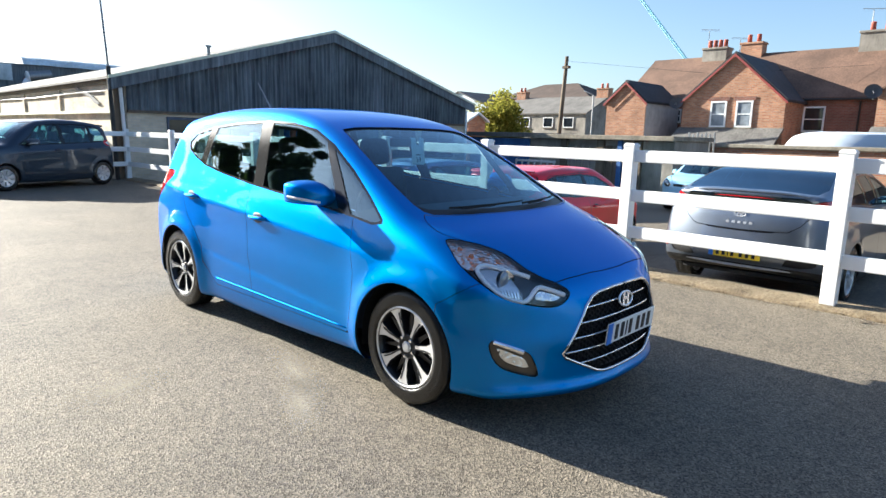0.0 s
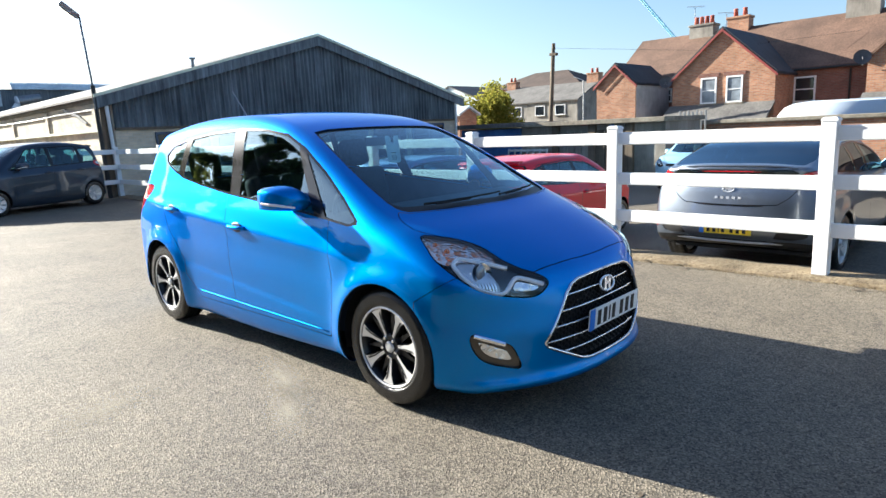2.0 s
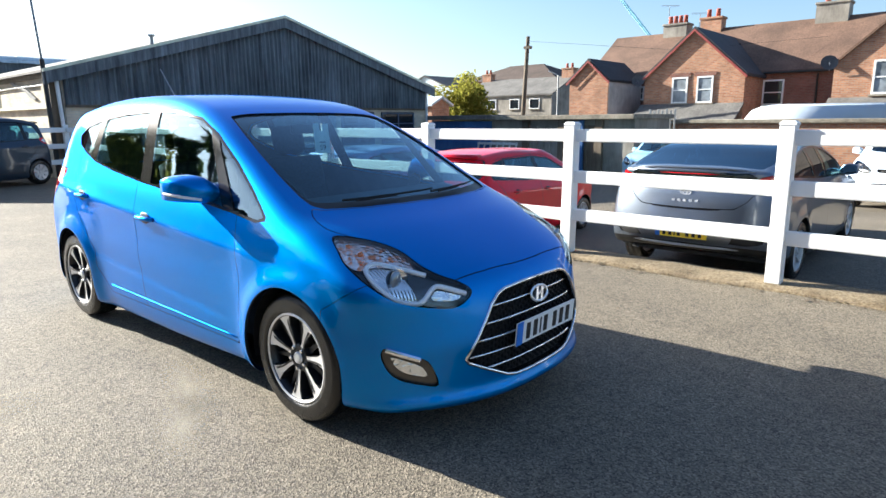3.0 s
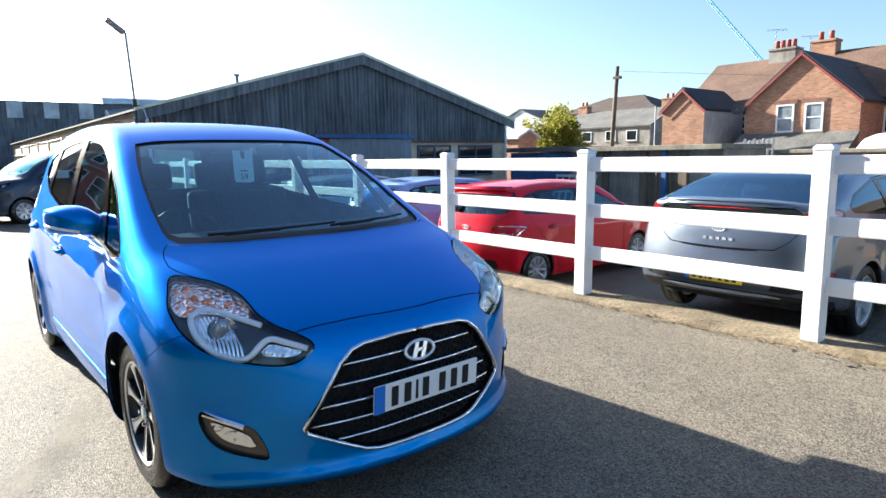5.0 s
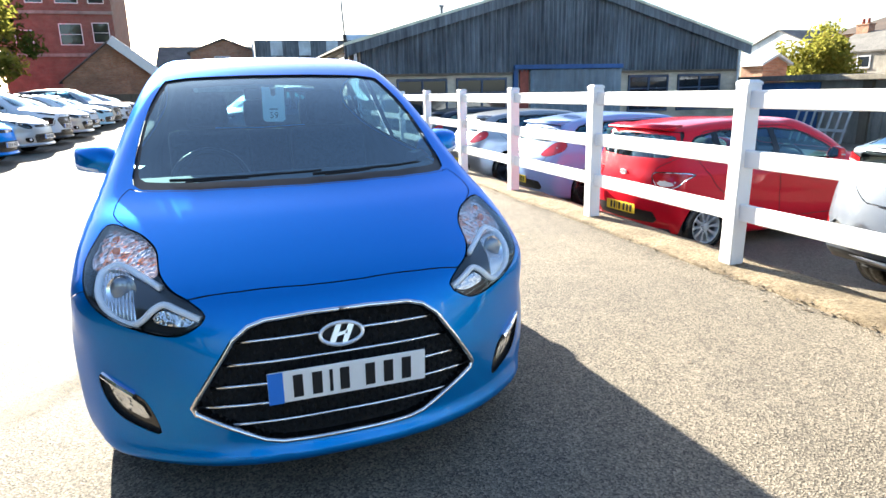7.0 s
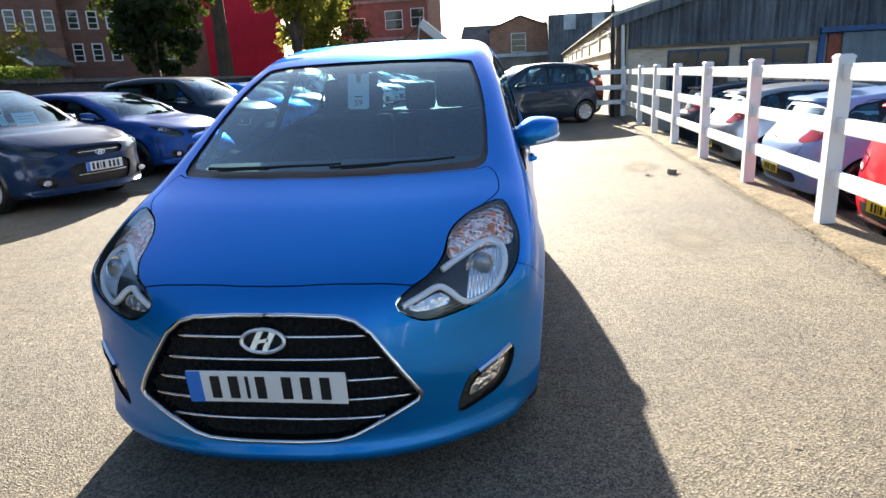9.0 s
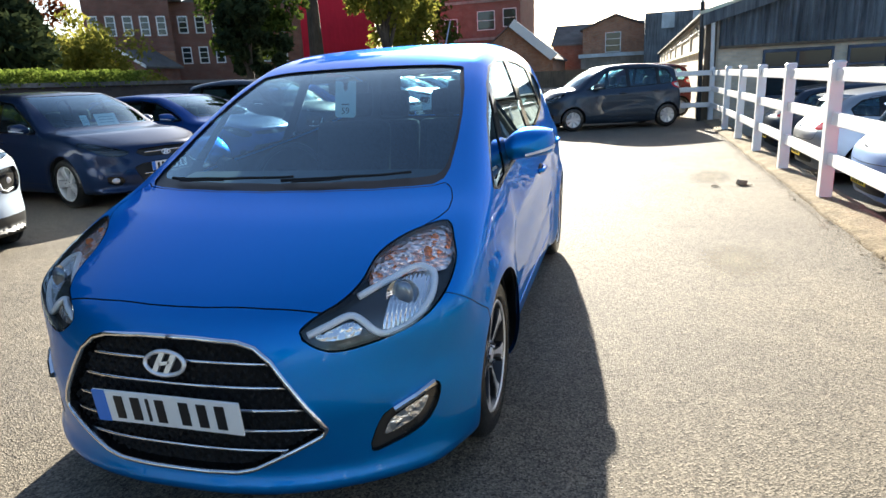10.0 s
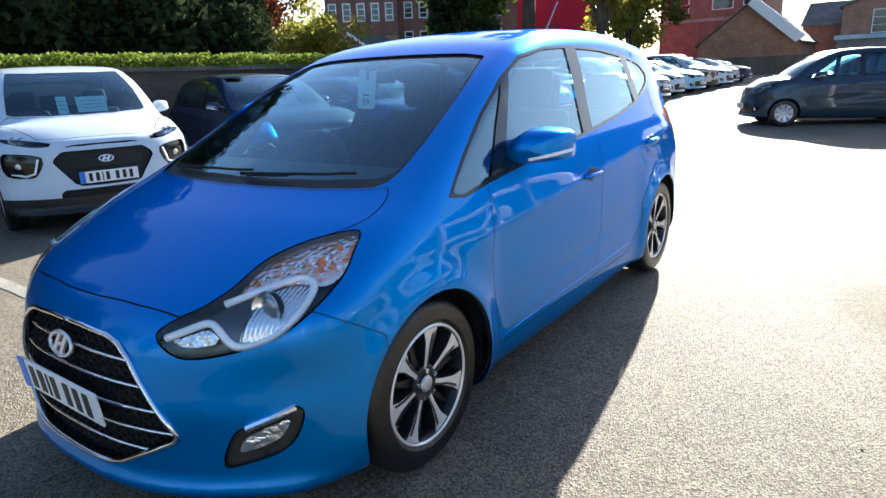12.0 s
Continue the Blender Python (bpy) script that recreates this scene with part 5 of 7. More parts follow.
def shed():
    s = thing("warehouse_shed", "long old shed with dark corrugated gable and cream brick side", "shed")
    x0, x1, ya, ze, za = 3.04, 17.2, 16.1, 2.71, 4.72
    xm = (x0 + x1) / 2

    def top(x):
        return ze + (za - ze) * (1 - abs(x - xm) / (xm - x0))
    bm = bmesh.new()
    corrugated(bm, x0 + 0.3, x1 - 0.25, ya - 0.03, 1.90, lambda x: top(x) - 0.10)
    part("gable_cladding", bm, M_CLAD, s, "dark weathered corrugated sheets", smooth=True)
    bm = bmesh.new()
    poly_prism(bm, [(x0, LOW), (x1, LOW), (x1, ze), (xm, za), (x0, ze)], "Y", ya + 0.06, ya + 40)
    part("wall", bm, M_CREAM, s, "cream brick wall")
    for sx in (1, -1):
        xa, xb = (xm, x1 + 0.2) if sx > 0 else (x0 - 0.2, xm)
        za_, zb_ = (za + 0.04, ze - 0.02) if sx > 0 else (ze - 0.02, za + 0.04)
        bm = bmesh.new()
        poly_prism(bm, [(xa, za_), (xb, zb_), (xb, zb_ + 0.06), (xa, za_ + 0.06)], "Y", ya - 0.16, ya + 40)
        part("roof", bm, M_SLATE, s)
        bm = bmesh.new()
        poly_prism(bm, [(xa, za_ - 0.30), (xb, zb_ - 0.30), (xb, zb_ + 0.0), (xa, za_ + 0.0)], "Y", ya - 0.2, ya - 0.163)
        part("barge_board", bm, M_CLAD, s)
        # verge strip: its pale colour stands in for sun on the roof edge
        bm = bmesh.new()
        poly_prism(bm, [(xa, za_ + 0.003), (xb, zb_ + 0.003), (xb, zb_ + 0.085), (xa, za_ + 0.085)], "Y", ya - 0.24, ya - 0.162)
        part("verge", bm, M_VERGE, s, "verge along the roof edge, coloured pale as if sunlit")
    blk("gable_wall", (x0 + 0.29, ya + 0.03, LOW, x1 - 0.06, ya + 0.058, 1.84), M_CREAM, s, "stained cream brick wall under the cladding")
    # strip under the cladding, piers and windows
    blk("sill_band", (x0 + 0.3, ya - 0.06, 1.83, 8.2, ya + 0.05, 1.90), M_TIMBER, s)
    blk("sill_band", (12.15, ya - 0.06, 1.83, x1 - 0.2, ya + 0.05, 1.90), M_TIMBER, s)
    for a, b in ((4.4, 6.0), (6.3, 8.0), (12.5, 14.1), (14.5, 16.3)):
        w = blk("window", (a, ya - 0.0, 0.55, b, ya + 0.055, 1.75), M_PANE, s)
        for d in ((a, ya - 0.03, 1.67, b, ya + 0.04, 1.74), (a, ya - 0.03, 0.52, b, ya + 0.04, 0.60), (a, ya - 0.03, 0.6, a + 0.05, ya + 0.04, 1.67), (b - 0.05, ya - 0.03, 0.6, b, ya + 0.04, 1.67),
                  ((a + b) / 2 - 0.03, ya - 0.03, 0.6, (a + b) / 2 + 0.03, ya + 0.04, 1.67), (a + 0.05, ya - 0.025, 1.28, b - 0.05, ya + 0.035, 1.32)):
            blk("window_frame", d, M_FADEBLUE, w)
    bm = bmesh.new()
    corrugated(bm, 8.78, 12.12, ya - 0.12, LOW + 0.03, lambda x: 1.96, 0.32, 0.03, 8)
    part("sliding_door", bm, M_GREYDOOR, s, "blue-grey corrugated sliding door", smooth=True)
    blk("door_rail", (8.2, ya - 0.2, 1.98, 12.15, ya - 0.02, 2.12), M_BLUEDOOR, s, "blue sliding door rail", 0.01)
    blk("door_jamb", (8.22, ya - 0.1, LOW, 8.36, ya + 0.04, 1.98), M_BLUEDOOR, s)
    blk("door_panel", (8.45, ya - 0.05, LOW, 8.75, ya + 0.05, 1.95), M_TERRACOTTA, s, "rust red door panel")
    bm = bmesh.new()
    tube(bm, [(16.95, ya - 0.12, 2.6), (16.98, ya - 0.12, LOW)], 0.05, 10)
    part("downpipe", bm, M_UPVC, s)
    bm = bmesh.new()
    tube(bm, [(3.16, ya - 0.10, 2.55), (3.20, ya - 0.10, 1.1), (3.20, ya - 0.1, 0.0)], 0.05, 10)
    part("downpipe", bm, M_UPVC, s)
    blk("corner_post", (3.0, ya - 0.02, LOW, 3.28, ya + 0.055, 2.55), M_TIMBER, s)
    bm = bmesh.new()
    tube(bm, [(6.2, ya + 1.0, 3.5), (6.2, ya + 1.0, 3.95)], 0.05, 8)
    tube(bm, [(6.2, ya + 1.0, 3.95), (6.2, ya + 1.0, 4.0)], 0.1, 8)
    part("roof_vent", bm, M_IRON, s)
    # narrow raised blocks stand in for dark streaks below the coping
    for k in range(8):
        y = ya + 0.3 + 4.7 * k
        blk("pier", (x0 - 0.06, y, 1.89, x0 + 0.02, y + 0.26, 2.56), M_CREAM, s)
    blk("ledge", (x0 - 0.10, ya + 0.07, 1.80, x0 + 0.02, ya + 39.9, 1.88), M_VERGE, s, "pale ledge along the brick side")
    # lamp's shadow on the brick side, modelled as a thin dark plate
    bm = bmesh.new()
    shadow_outline = [(3.42, 2.59), (3.15, 2.60), (2.80, 2.50), (2.55, 2.47), (2.20, 2.40), (1.75, 2.30), (1.30, 2.14), (1.14, 2.08), (1.30, 2.04), (1.62, 2.10), (2.0, 2.28), (2.3, 2.33), (2.75, 2.42), (3.05, 2.47)]
    poly_prism(bm, [(ya + a, z) for a, z in shadow_outline], "X", x0 - 0.05, x0 - 0.01)
    part("lamp_shadow_shape", bm, M_IRON, s, "flat dark shape of a lamp's shadow")
    blk("coping", (x0 - 0.05, ya + 0.07, 2.58, x0 + 0.03, ya + 39.9, 2.70), M_CONCRETE, s)
    bm = bmesh.new()
    tube(bm, [(x0 - 0.04, ya + 0.1 + 3.4 * k, 2.40 + 0.02 * math.sin(k * 2)) for k in range(11)], 0.022, 6)
    part("cable", bm, M_UPVC, s)
    blk("plinth", (x0 - 0.10, ya + 0.07, 0, x0 + 0.02, ya + 39.9, 1.45), M_CREAM, s)


shed()


def house_block(name, label, x0, y0, x1, y1, z0, ze, zr, wall, roof, along="y", over=0.2, category="house"):
    """A plain house: walls, and a pitched roof with its ridge along y or x."""
    h = thing(name, label, category)
    bm = bmesh.new()
    if along == "y":
        xm = (x0 + x1) / 2
        poly_prism(bm, [(x0, z0), (x1, z0), (x1, ze), (xm, zr), (x0, ze)], "Y", y0, y1)
    else:
        ym = (y0 + y1) / 2
        poly_prism(bm, [(y0, z0), (y1, z0), (y1, ze), (ym, zr), (y0, ze)], "X", x0, x1)
    part("wall", bm, wall, h)
    a0, a1 = (x0, x1) if along == "y" else (y0, y1)
    am = (a0 + a1) / 2
    sl = (zr - ze) / (am - a0)
    for p, q in (((a0 - over, ze - sl * over), (am, zr)), ((am, zr), (a1 + over, ze - sl * over))):
        bm = bmesh.new()
        poly_prism(bm, [(p[0], p[1] + 0.01), (q[0], q[1] + 0.01), (q[0], q[1] + 0.14), (p[0], p[1] + 0.14)], "Y" if along == "y" else "X", (y0 if along == "y" else x0) - over, (y1 if along == "y" else x1) + over)
        part("roof", bm, roof, h)
    return h


def window_at(h, m, w, hgt, bars=1, sill=True, glass=None):
    """A window in a wall; m puts its bottom middle on the wall, its face towards local -y."""
    def bar(d, mat, up, nm, bevel=0.0):
        bm = bmesh.new()
        box(bm, *d, bevel=bevel, m=m)
        return part(nm, bm, mat, up)
    win = bar((-w / 2, -0.02, 0, w / 2, 0.06, hgt), glass or M_PANE, h, "window")
    f = 0.06
    for d in ((-w / 2 - 0.02, -0.06, -0.02, -w / 2 + f, 0.0, hgt + 0.02), (w / 2 - f, -0.06, -0.02, w / 2 + 0.02, 0.0, hgt + 0.02), (-w / 2 + f, -0.06, hgt - f, w / 2 - f, 0.0, hgt + 0.02), (-w / 2 + f, -0.06, -0.02, w / 2 - f, 0.0, f)):
        bar(d, M_UPVC, win, "window_frame")
    for k in range(bars):
        z = hgt * (k + 1) / (bars + 1)
        bar((-w / 2 + f, -0.05, z - 0.025, w / 2 - f, 0.0, z + 0.025), M_UPVC, win, "glazing_bar")
    if sill:
        bar((-w / 2 - 0.1, -0.12, -0.10, w / 2 + 0.1, 0.0, -0.025), M_CONCRETE, win, "sill")
    return win


def west(x, y, z):
    """A pose on a wall that faces -x."""
    return pose(x, y, z, 0, 0, -90)


def chimney(h, x, y, z0, z1, w, pots, mat):
    c = blk("chimney", (x - w / 2, y - w * 0.75, z0, x + w / 2, y + w * 0.75, z1), mat, h)
    blk("chimney_cap", (x - w / 2 - 0.06, y - w * 0.75 - 0.06, z1, x + w / 2 + 0.06, y + w * 0.75 + 0.06, z1 + 0.12), mat, c, bevel=0.02)
    for k in range(pots):
        bm = bmesh.new()
        yy = y + (k - (pots - 1) / 2) * w * 1.3 / max(pots, 2)
        lathe(bm, [(z1 + 0.1, 0.001), (z1 + 0.1, 0.14), (z1 + 0.5, 0.115), (z1 + 0.56, 0.135), (z1 + 0.6, 0.10), (z1 + 0.4, 0.08)], 14, "Z")
        bmesh.ops.translate(bm, verts=bm.verts[:], vec=(x, yy, 0))
        part("chimney_pot", bm, M_TERRACOTTA, c, smooth=True)


M_DISH = simple("dark_grey_mesh_dish", (0.06, 0.06, 0.065), 0.6, vary=0.2)


def dish(name, at):
    d = thing(name, "dark round satellite dish on the house wall", "satellite dish", "satellite dishes")
    bm = bmesh.new()
    lathe(bm, [(0.09 * (k / 6) ** 2 - 0.09, 0.33 * max(k, 0.04) / 6) for k in range(7)], 22)
    bmesh.ops.transform(bm, matrix=Matrix.Translation(at) @ pose(0, 0, 0, 0, -20, 200), verts=bm.verts[:])
    part("reflector", bm, M_DISH, d, smooth=True)
    bm = bmesh.new()
    tube(bm, [(at[0], at[1], at[2]), (at[0] - 0.4, at[1] - 0.1, at[2] - 0.12)], 0.015, 6)
    tube(bm, [(at[0], at[1], at[2]), (at[0] + 0.15, at[1], at[2] - 0.35)], 0.02, 6)
    part("arm", bm, M_IRON, d)


def roof_aerial(at, h=1.4):
    bm = bmesh.new()
    x, y, z = at
    tube(bm, [(x, y, z), (x, y, z + h)], 0.02, 6)
    tube(bm, [(x, y - 0.6, z + h), (x, y + 0.5, z + h + 0.12)], 0.014, 6)
    for k in range(6):
        yy = y - 0.55 + 0.2 * k
        zz = z + h + (yy - y) * 0.11
        tube(bm, [(x - 0.18, yy, zz), (x + 0.18, yy, zz)], 0.009, 4)
    tagged(part("roof_aerial", bm, M_IRON), "thin metal television aerial on a chimney", "aerial", "roof aerials")


def gable_edges(h, x, y0, y1, ze, zr):
    """Dark red boards along the slopes of a gable that faces -x."""
    ym = (y0 + y1) / 2
    sl = (zr - ze) / (ym - y0)
    for q in (-1, 1):
        ya = ym + q * (ym - y0 + 0.14)
        za = ze - sl * 0.14
        bm = bmesh.new()
        poly_prism(bm, [(ya, za - 0.10), (ym, zr - 0.10), (ym, zr + 0.03), (ya, za + 0.03)], "X", x - 0.17, x - 0.143)
        part("barge_board", bm, M_BARGE, h)


def terrace():
    # darker brick than the wings deepens the shade of the recess by colour
    h = house_block("terraced_house", "long brick terraced house with a clay tile roof", 33, -16, 41, 17.4, LOW, 3.72, 6.45, M_DKBRICK, M_TILE)
    window_at(h, west(33, 6.85, 2.05), 0.95, 1.22)
    window_at(h, west(33, 14.05, 2.48), 0.62, 0.75)
    chimney(h, 37, 13.6, 5.6, 6.95, 0.95, 4, M_PALEWALL)
    chimney(h, 37, 11.5, 5.9, 7.1, 0.8, 2, M_BRICK)
    chimney(h, 37, 5.3, 5.9, 7.2, 1.0, 2, M_PALEWALL)
    blk("skylight", (35.1, 9.3, 5.28, 35.6, 10.0, 5.42), M_PANE, h)
    for y, z in ((4.9, 3.5), (7.6, 3.5)):
        bm = bmesh.new()
        tube(bm, [(32.93, y, z), (32.93, y, LOW)], 0.05, 8)
        part("downpipe", bm, M_BLACK, h)
    bm = bmesh.new()
    tube(bm, [(32.75, -16, 3.62), (32.75, 7.3, 3.62)], 0.06, 6)
    part("gutter", bm, M_BLACK, h)
    g = house_block("gabled_wing", "brick gabled wing with two white sash windows", 30, 7.35, 36.5, 12.35, LOW, 3.48, 5.72, M_BRICK, M_DKSLATE, "x", 0.14)
    for y in (10.46, 9.20):
        w = window_at(g, west(30, y, 2.18), 0.76, 1.26, 1, True, M_CURTAIN)
        blk("lintel", (29.96, y - 0.52, 3.47, 30.05, y + 0.52, 3.66), M_DKBRICK, w)
    gable_edges(g, 30, 7.35, 12.35, 3.48, 5.72)
    bm = bmesh.new()
    poly_prism(bm, [(28.6, 1.15), (30.0, 2.02), (30.0, 2.14), (28.6, 1.27)], "Y", 7.3, 12.5)
    part("lean_to_roof", bm, M_SLATE, g)
    blk("lean_to_wall", (28.8, 7.45, LOW, 29.99, 12.35, 1.25), M_BRICK, g)
    a = house_block("brick_annexe", "small brick annexe with a slate roof", 29, 13.95, 33, 16.3, LOW, 3.45, 4.5, M_BRICK, M_DKSLATE, "x", 0.12)
    blk("side_wall", (29.05, 13.9, LOW, 32.98, 13.945, 3.4), M_RENDER, a, "pale rendered side wall")
    gable_edges(a, 29, 13.95, 16.3, 3.45, 4.5)
    w = house_block("end_wing", "brick gabled wing of the terrace", 29.5, -1.2, 35, 3.6, LOW, 3.6, 5.8, M_BRICK, M_TILE, "x", 0.14)
    bm = bmesh.new()
    poly_prism(bm, [(28.2, 1.3), (29.5, 2.1), (29.5, 2.22), (28.2, 1.42)], "Y", -1.3, 3.7)
    part("lean_to_roof", bm, M_SLATE, w)
    window_at(w, west(29.5, 1.65, 2.35), 1.0, 1.35, 1, True, M_CURTAIN)
    dish("satellite_dish", (29.7, 12.6, 3.4))
    dish("satellite_dish", (29.2, 3.75, 3.7))
    for p in ((37, 14.2, 7.05), (37, 12.3, 6.4), (37, 5.7, 7.3)):
        roof_aerial(p, 1.1)
    c = house_block("cottage", "pale rendered cottage with a grey tile roof", 52, 32, 60, 43.5, LOW, 3.9, 5.7, M_PALEWALL, M_SLATE)
    for y in (34, 36.5, 39.5, 42):
        window_at(c, west(52, y, 2.5), 1.2, 1.0, 0)
    chimney(c, 56, 32.4, 4.6, 6.5, 0.9, 2, M_BRICK)
    chimney(c, 56, 43.0, 4.6, 6.4, 0.8, 2, M_BRICK)
    f = thing("hipped_house", "distant brick house with a hipped tile roof", "house")
    blk("wall", (62, 38, LOW, 71, 52, 6.2), M_BRICK, f)
    v = [(61.6, 37.6, 6.2), (71.4, 37.6, 6.2), (71.4, 52.4, 6.2), (61.6, 52.4, 6.2), (66.5, 42.5, 8.3), (66.5, 47.5, 8.3)]
    link_mesh("roof", v, [(0, 1, 4), (1, 2, 5, 4), (2, 3, 5), (3, 0, 4, 5), (3, 2, 1, 0)], M_BROWNTILE, f)
    house_block("far_workshop", "distant white workshop with a pale roof", 60, 52, 70, 62, LOW, 5.3, 7.2, M_ROOFSHEET, M_SLATE, "x", category="shed")
    house_block("small_brick_store", "small brick store with a white roof", 26, 24.1, 27.6, 25.6, LOW, 2.35, 2.75, M_BRICK, M_ROOFSHEET, category="shed")


terrace()


def garages():
    g = thing("garage_row", "row of old flat-roofed garages with a blue door", "garage")
    blk("wall", (17.2, 6.8, LOW, 20.0, 15.9, 1.40), M_PALEWALL, g)
    blk("roof", (16.9, 6.7, 1.40, 20.2, 12.5, 1.56), M_CONCRETE, g, bevel=0.02)
    blk("roof", (16.95, 12.52, 1.42, 20.2, 15.95, 1.60), M_SLATE, g, bevel=0.02)
    blk("blue_door", (17.13, 12.7, LOW, 17.22, 15.85, 1.36), M_BLUEDOOR, g, "faded blue garage door")
    for y in (7.9, 9.35, 10.9):
        blk("pier", (17.05, y, LOW, 17.2, y + 0.28, 1.39), M_TIMBER, g)
    for ya, yb, mt in ((8.25, 9.3, M_TIMBER), (9.7, 10.85, M_PALEWALL)):
        d = blk("garage_door", (17.15, ya, LOW, 17.21, yb, 1.2), mt, g)
        for k in range(5):
            yy = ya + (yb - ya) * k / 4
            blk("door_batten", (17.11, yy - 0.03, LOW + 0.02, 17.15, yy + 0.03, 1.18), mt, d)
    blk("blue_post", (17.02, 8.62, LOW, 17.14, 8.78, 1.38), M_BLUEDOOR, g)
    # wooden frames leaning against the wall
    f = thing("timber_frame", "pale wooden lattice frame leaning against the garage", "frame")
    bm = bmesh.new()
    for k in range(7):
        y = 11.3 + 0.3 * k
        box(bm, -0.02, y - 0.03, 0, 0.02, y + 0.03, 1.05)
    box(bm, -0.025, 11.25, 0.95, 0.025, 13.15, 1.03)
    box(bm, -0.025, 11.25, 0.35, 0.025, 13.15, 0.43)
    bmesh.ops.transform(bm, matrix=Matrix.Translation((16.6, 0, LOW)) @ Matrix.Rotation(radians(17), 4, "Y"), verts=bm.verts[:])
    part("lattice", bm, M_RENDER, f)
    w = blk("boundary_wall", (21.0, -14, LOW, 21.35, 8.0, 1.22), M_BRICK)
    tagged(w, "brick boundary wall with worn stone coping", "wall", kind="structure")
    cp = blk("wall_coping", (20.9, -14, 1.22, 21.45, 8.0, 1.36), M_CONCRETE, bevel=0.03)
    tagged(cp, "worn stone coping on the boundary wall", "coping", kind="structure")
    p = thing("palisade", "short run of galvanised palisade fencing above the wall", "fence")
    for k in range(7):
        blk("pale", (20.8, 6.9 + 0.16 * k, LOW, 20.84, 6.98 + 0.16 * k, 1.75 - 0.05 * (k % 2)), M_IRON, p, bevel=0.008)
    v = thing("white_van", "white van standing behind the boundary wall", "van")
    bm = bmesh.new()
    prof = [(0.76, LOW + 0.3), (5.9, LOW + 0.3), (5.95, 0.75), (5.35, 1.05), (5.08, 1.50), (4.93, 1.68), (4.60, 1.82), (4.0, 1.88), (0.80, 1.87), (0.76, 1.80)]
    poly_prism(bm, prof, "X", 23.0, 25.0)
    bmesh.ops.bevel(bm, geom=[e for e in bm.edges if abs(e.verts[0].co.x - e.verts[1].co.x) < 0.01], offset=0.07, segments=3, affect="EDGES", clamp_overlap=True)
    part("body", bm, M_WPAINT, v, smooth=True)
    for y in (1.6, 5.0):
        for x in (23.1, 24.9):
            bm = bmesh.new()
            lathe(bm, [(-0.1, 0.1), (-0.1, 0.31), (0.1, 0.31), (0.1, 0.1)], 20)
            bmesh.ops.translate(bm, verts=bm.verts[:], vec=(x, y, LOW + 0.31))
            part("wheel", bm, M_RUBBER, v)


garages()


def back_buildings():
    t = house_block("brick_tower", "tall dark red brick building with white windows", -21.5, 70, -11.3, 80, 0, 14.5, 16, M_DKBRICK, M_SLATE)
    for x, z, w, hh in ((-19.3, 6.6, 1.5, 1.5), (-15.2, 6.7, 2.0, 2.0), (-12.5, 6.9, 1.5, 1.9), (-18.0, 10.6, 1.5, 2.2), (-15.2, 10.6, 2.0, 2.2), (-12.6, 10.6, 1.4, 2.2)):
        window_at(t, pose(x, 70, z), w, hh, 1, False)
    for z in (5.6, 9.6):
        blk("string_course", (-21.6, 69.85, z, -11.2, 69.99, z + 0.3), M_PALEWALL, t)
    g = house_block("gabled_brick_house", "brick house with a slate gable facing the yard", -4.2, 66, 2.2, 76, 0, 5.7, 6.9, M_BRICK, M_SLATE, "y", 0.3)
    window_at(g, pose(-1.2, 66, 3.4), 1.5, 1.9, 2)
    blk("porch_roof", (-4.4, 63.5, 2.9, 2.6, 66.0, 3.25), M_ROOFSHEET, g, "pale flat roof")
    blk("porch_wall", (-4.2, 63.8, 0, 2.4, 65.99, 2.9), M_PALEWALL, g)
    b = house_block("low_brick_house", "brick house with a white edged gable roof", -13.5, 56, -6.0, 66, 0, 2.9, 5.9, M_BRICK, M_SLATE, "y", 0.25)
    bm = bmesh.new()
    poly_prism(bm, [(-9.75, 5.75), (-6.1, 2.72), (-5.5, 3.25), (-9.3, 6.35)], "Y", 55.2, 55.7)
    part("barge_board", bm, M_UPVC, b, "wide pale barge board")
    house_block("long_low_house", "long low brick building with a dark slate roof", -7.5, 68, 3, 78, 0, 4.4, 6.6, M_DKBRICK, M_SLATE, "x", category="building")
    w = blk("timber_fence", (-14, 52.0, 0, 1.5, 52.15, 1.75), M_TIMBER)
    tagged(w, "dark close-boarded timber fence across the far end", "fence", kind="structure")
    # large roof beyond the shed
    r = thing("far_warehouse", "large dark warehouse with a pale blue curved sheet roof", "warehouse")
    blk("wall", (1.8, 60.0, 0, 34, 80, 6.38), M_CLAD, r)
    for k in range(3):
        blk("pale_panel", (3.2 + 2.6 * k, 59.85, 5.0, 4.3 + 2.6 * k, 59.98, 6.3), M_ROOFSHEET, r)
    curve = [(59.7, 6.36), (59.8, 6.60), (60.1, 6.86), (60.7, 7.03), (62.0, 7.14), (79.0, 7.30), (79.0, 6.39), (60.2, 6.39)]
    for k in range(20):
        x = 10.3 + 1.18 * k
        bm = bmesh.new()
        poly_prism(bm, [(y, z + (0.03 if k % 2 else 0)) for y, z in curve], "X", x, x + 1.17)
        part("roof_sheet", bm, M_ROOFSHEET, r)
    # fat duct that lies in front of the wall
    bm = bmesh.new()
    lathe(bm, [(0, 0.02), (0, 0.44), (1.7, 0.40), (1.7, 0.02)], 20)
    bmesh.ops.transform(bm, matrix=Matrix.Translation((10.5, 59.4, 5.35)) @ Matrix.Rotation(radians(-9), 4, "Y"), verts=bm.verts[:])
    duct = part("duct", bm, M_IRON, r, "dark roof duct with a pale round mouth", smooth=False)
    bm = bmesh.new()
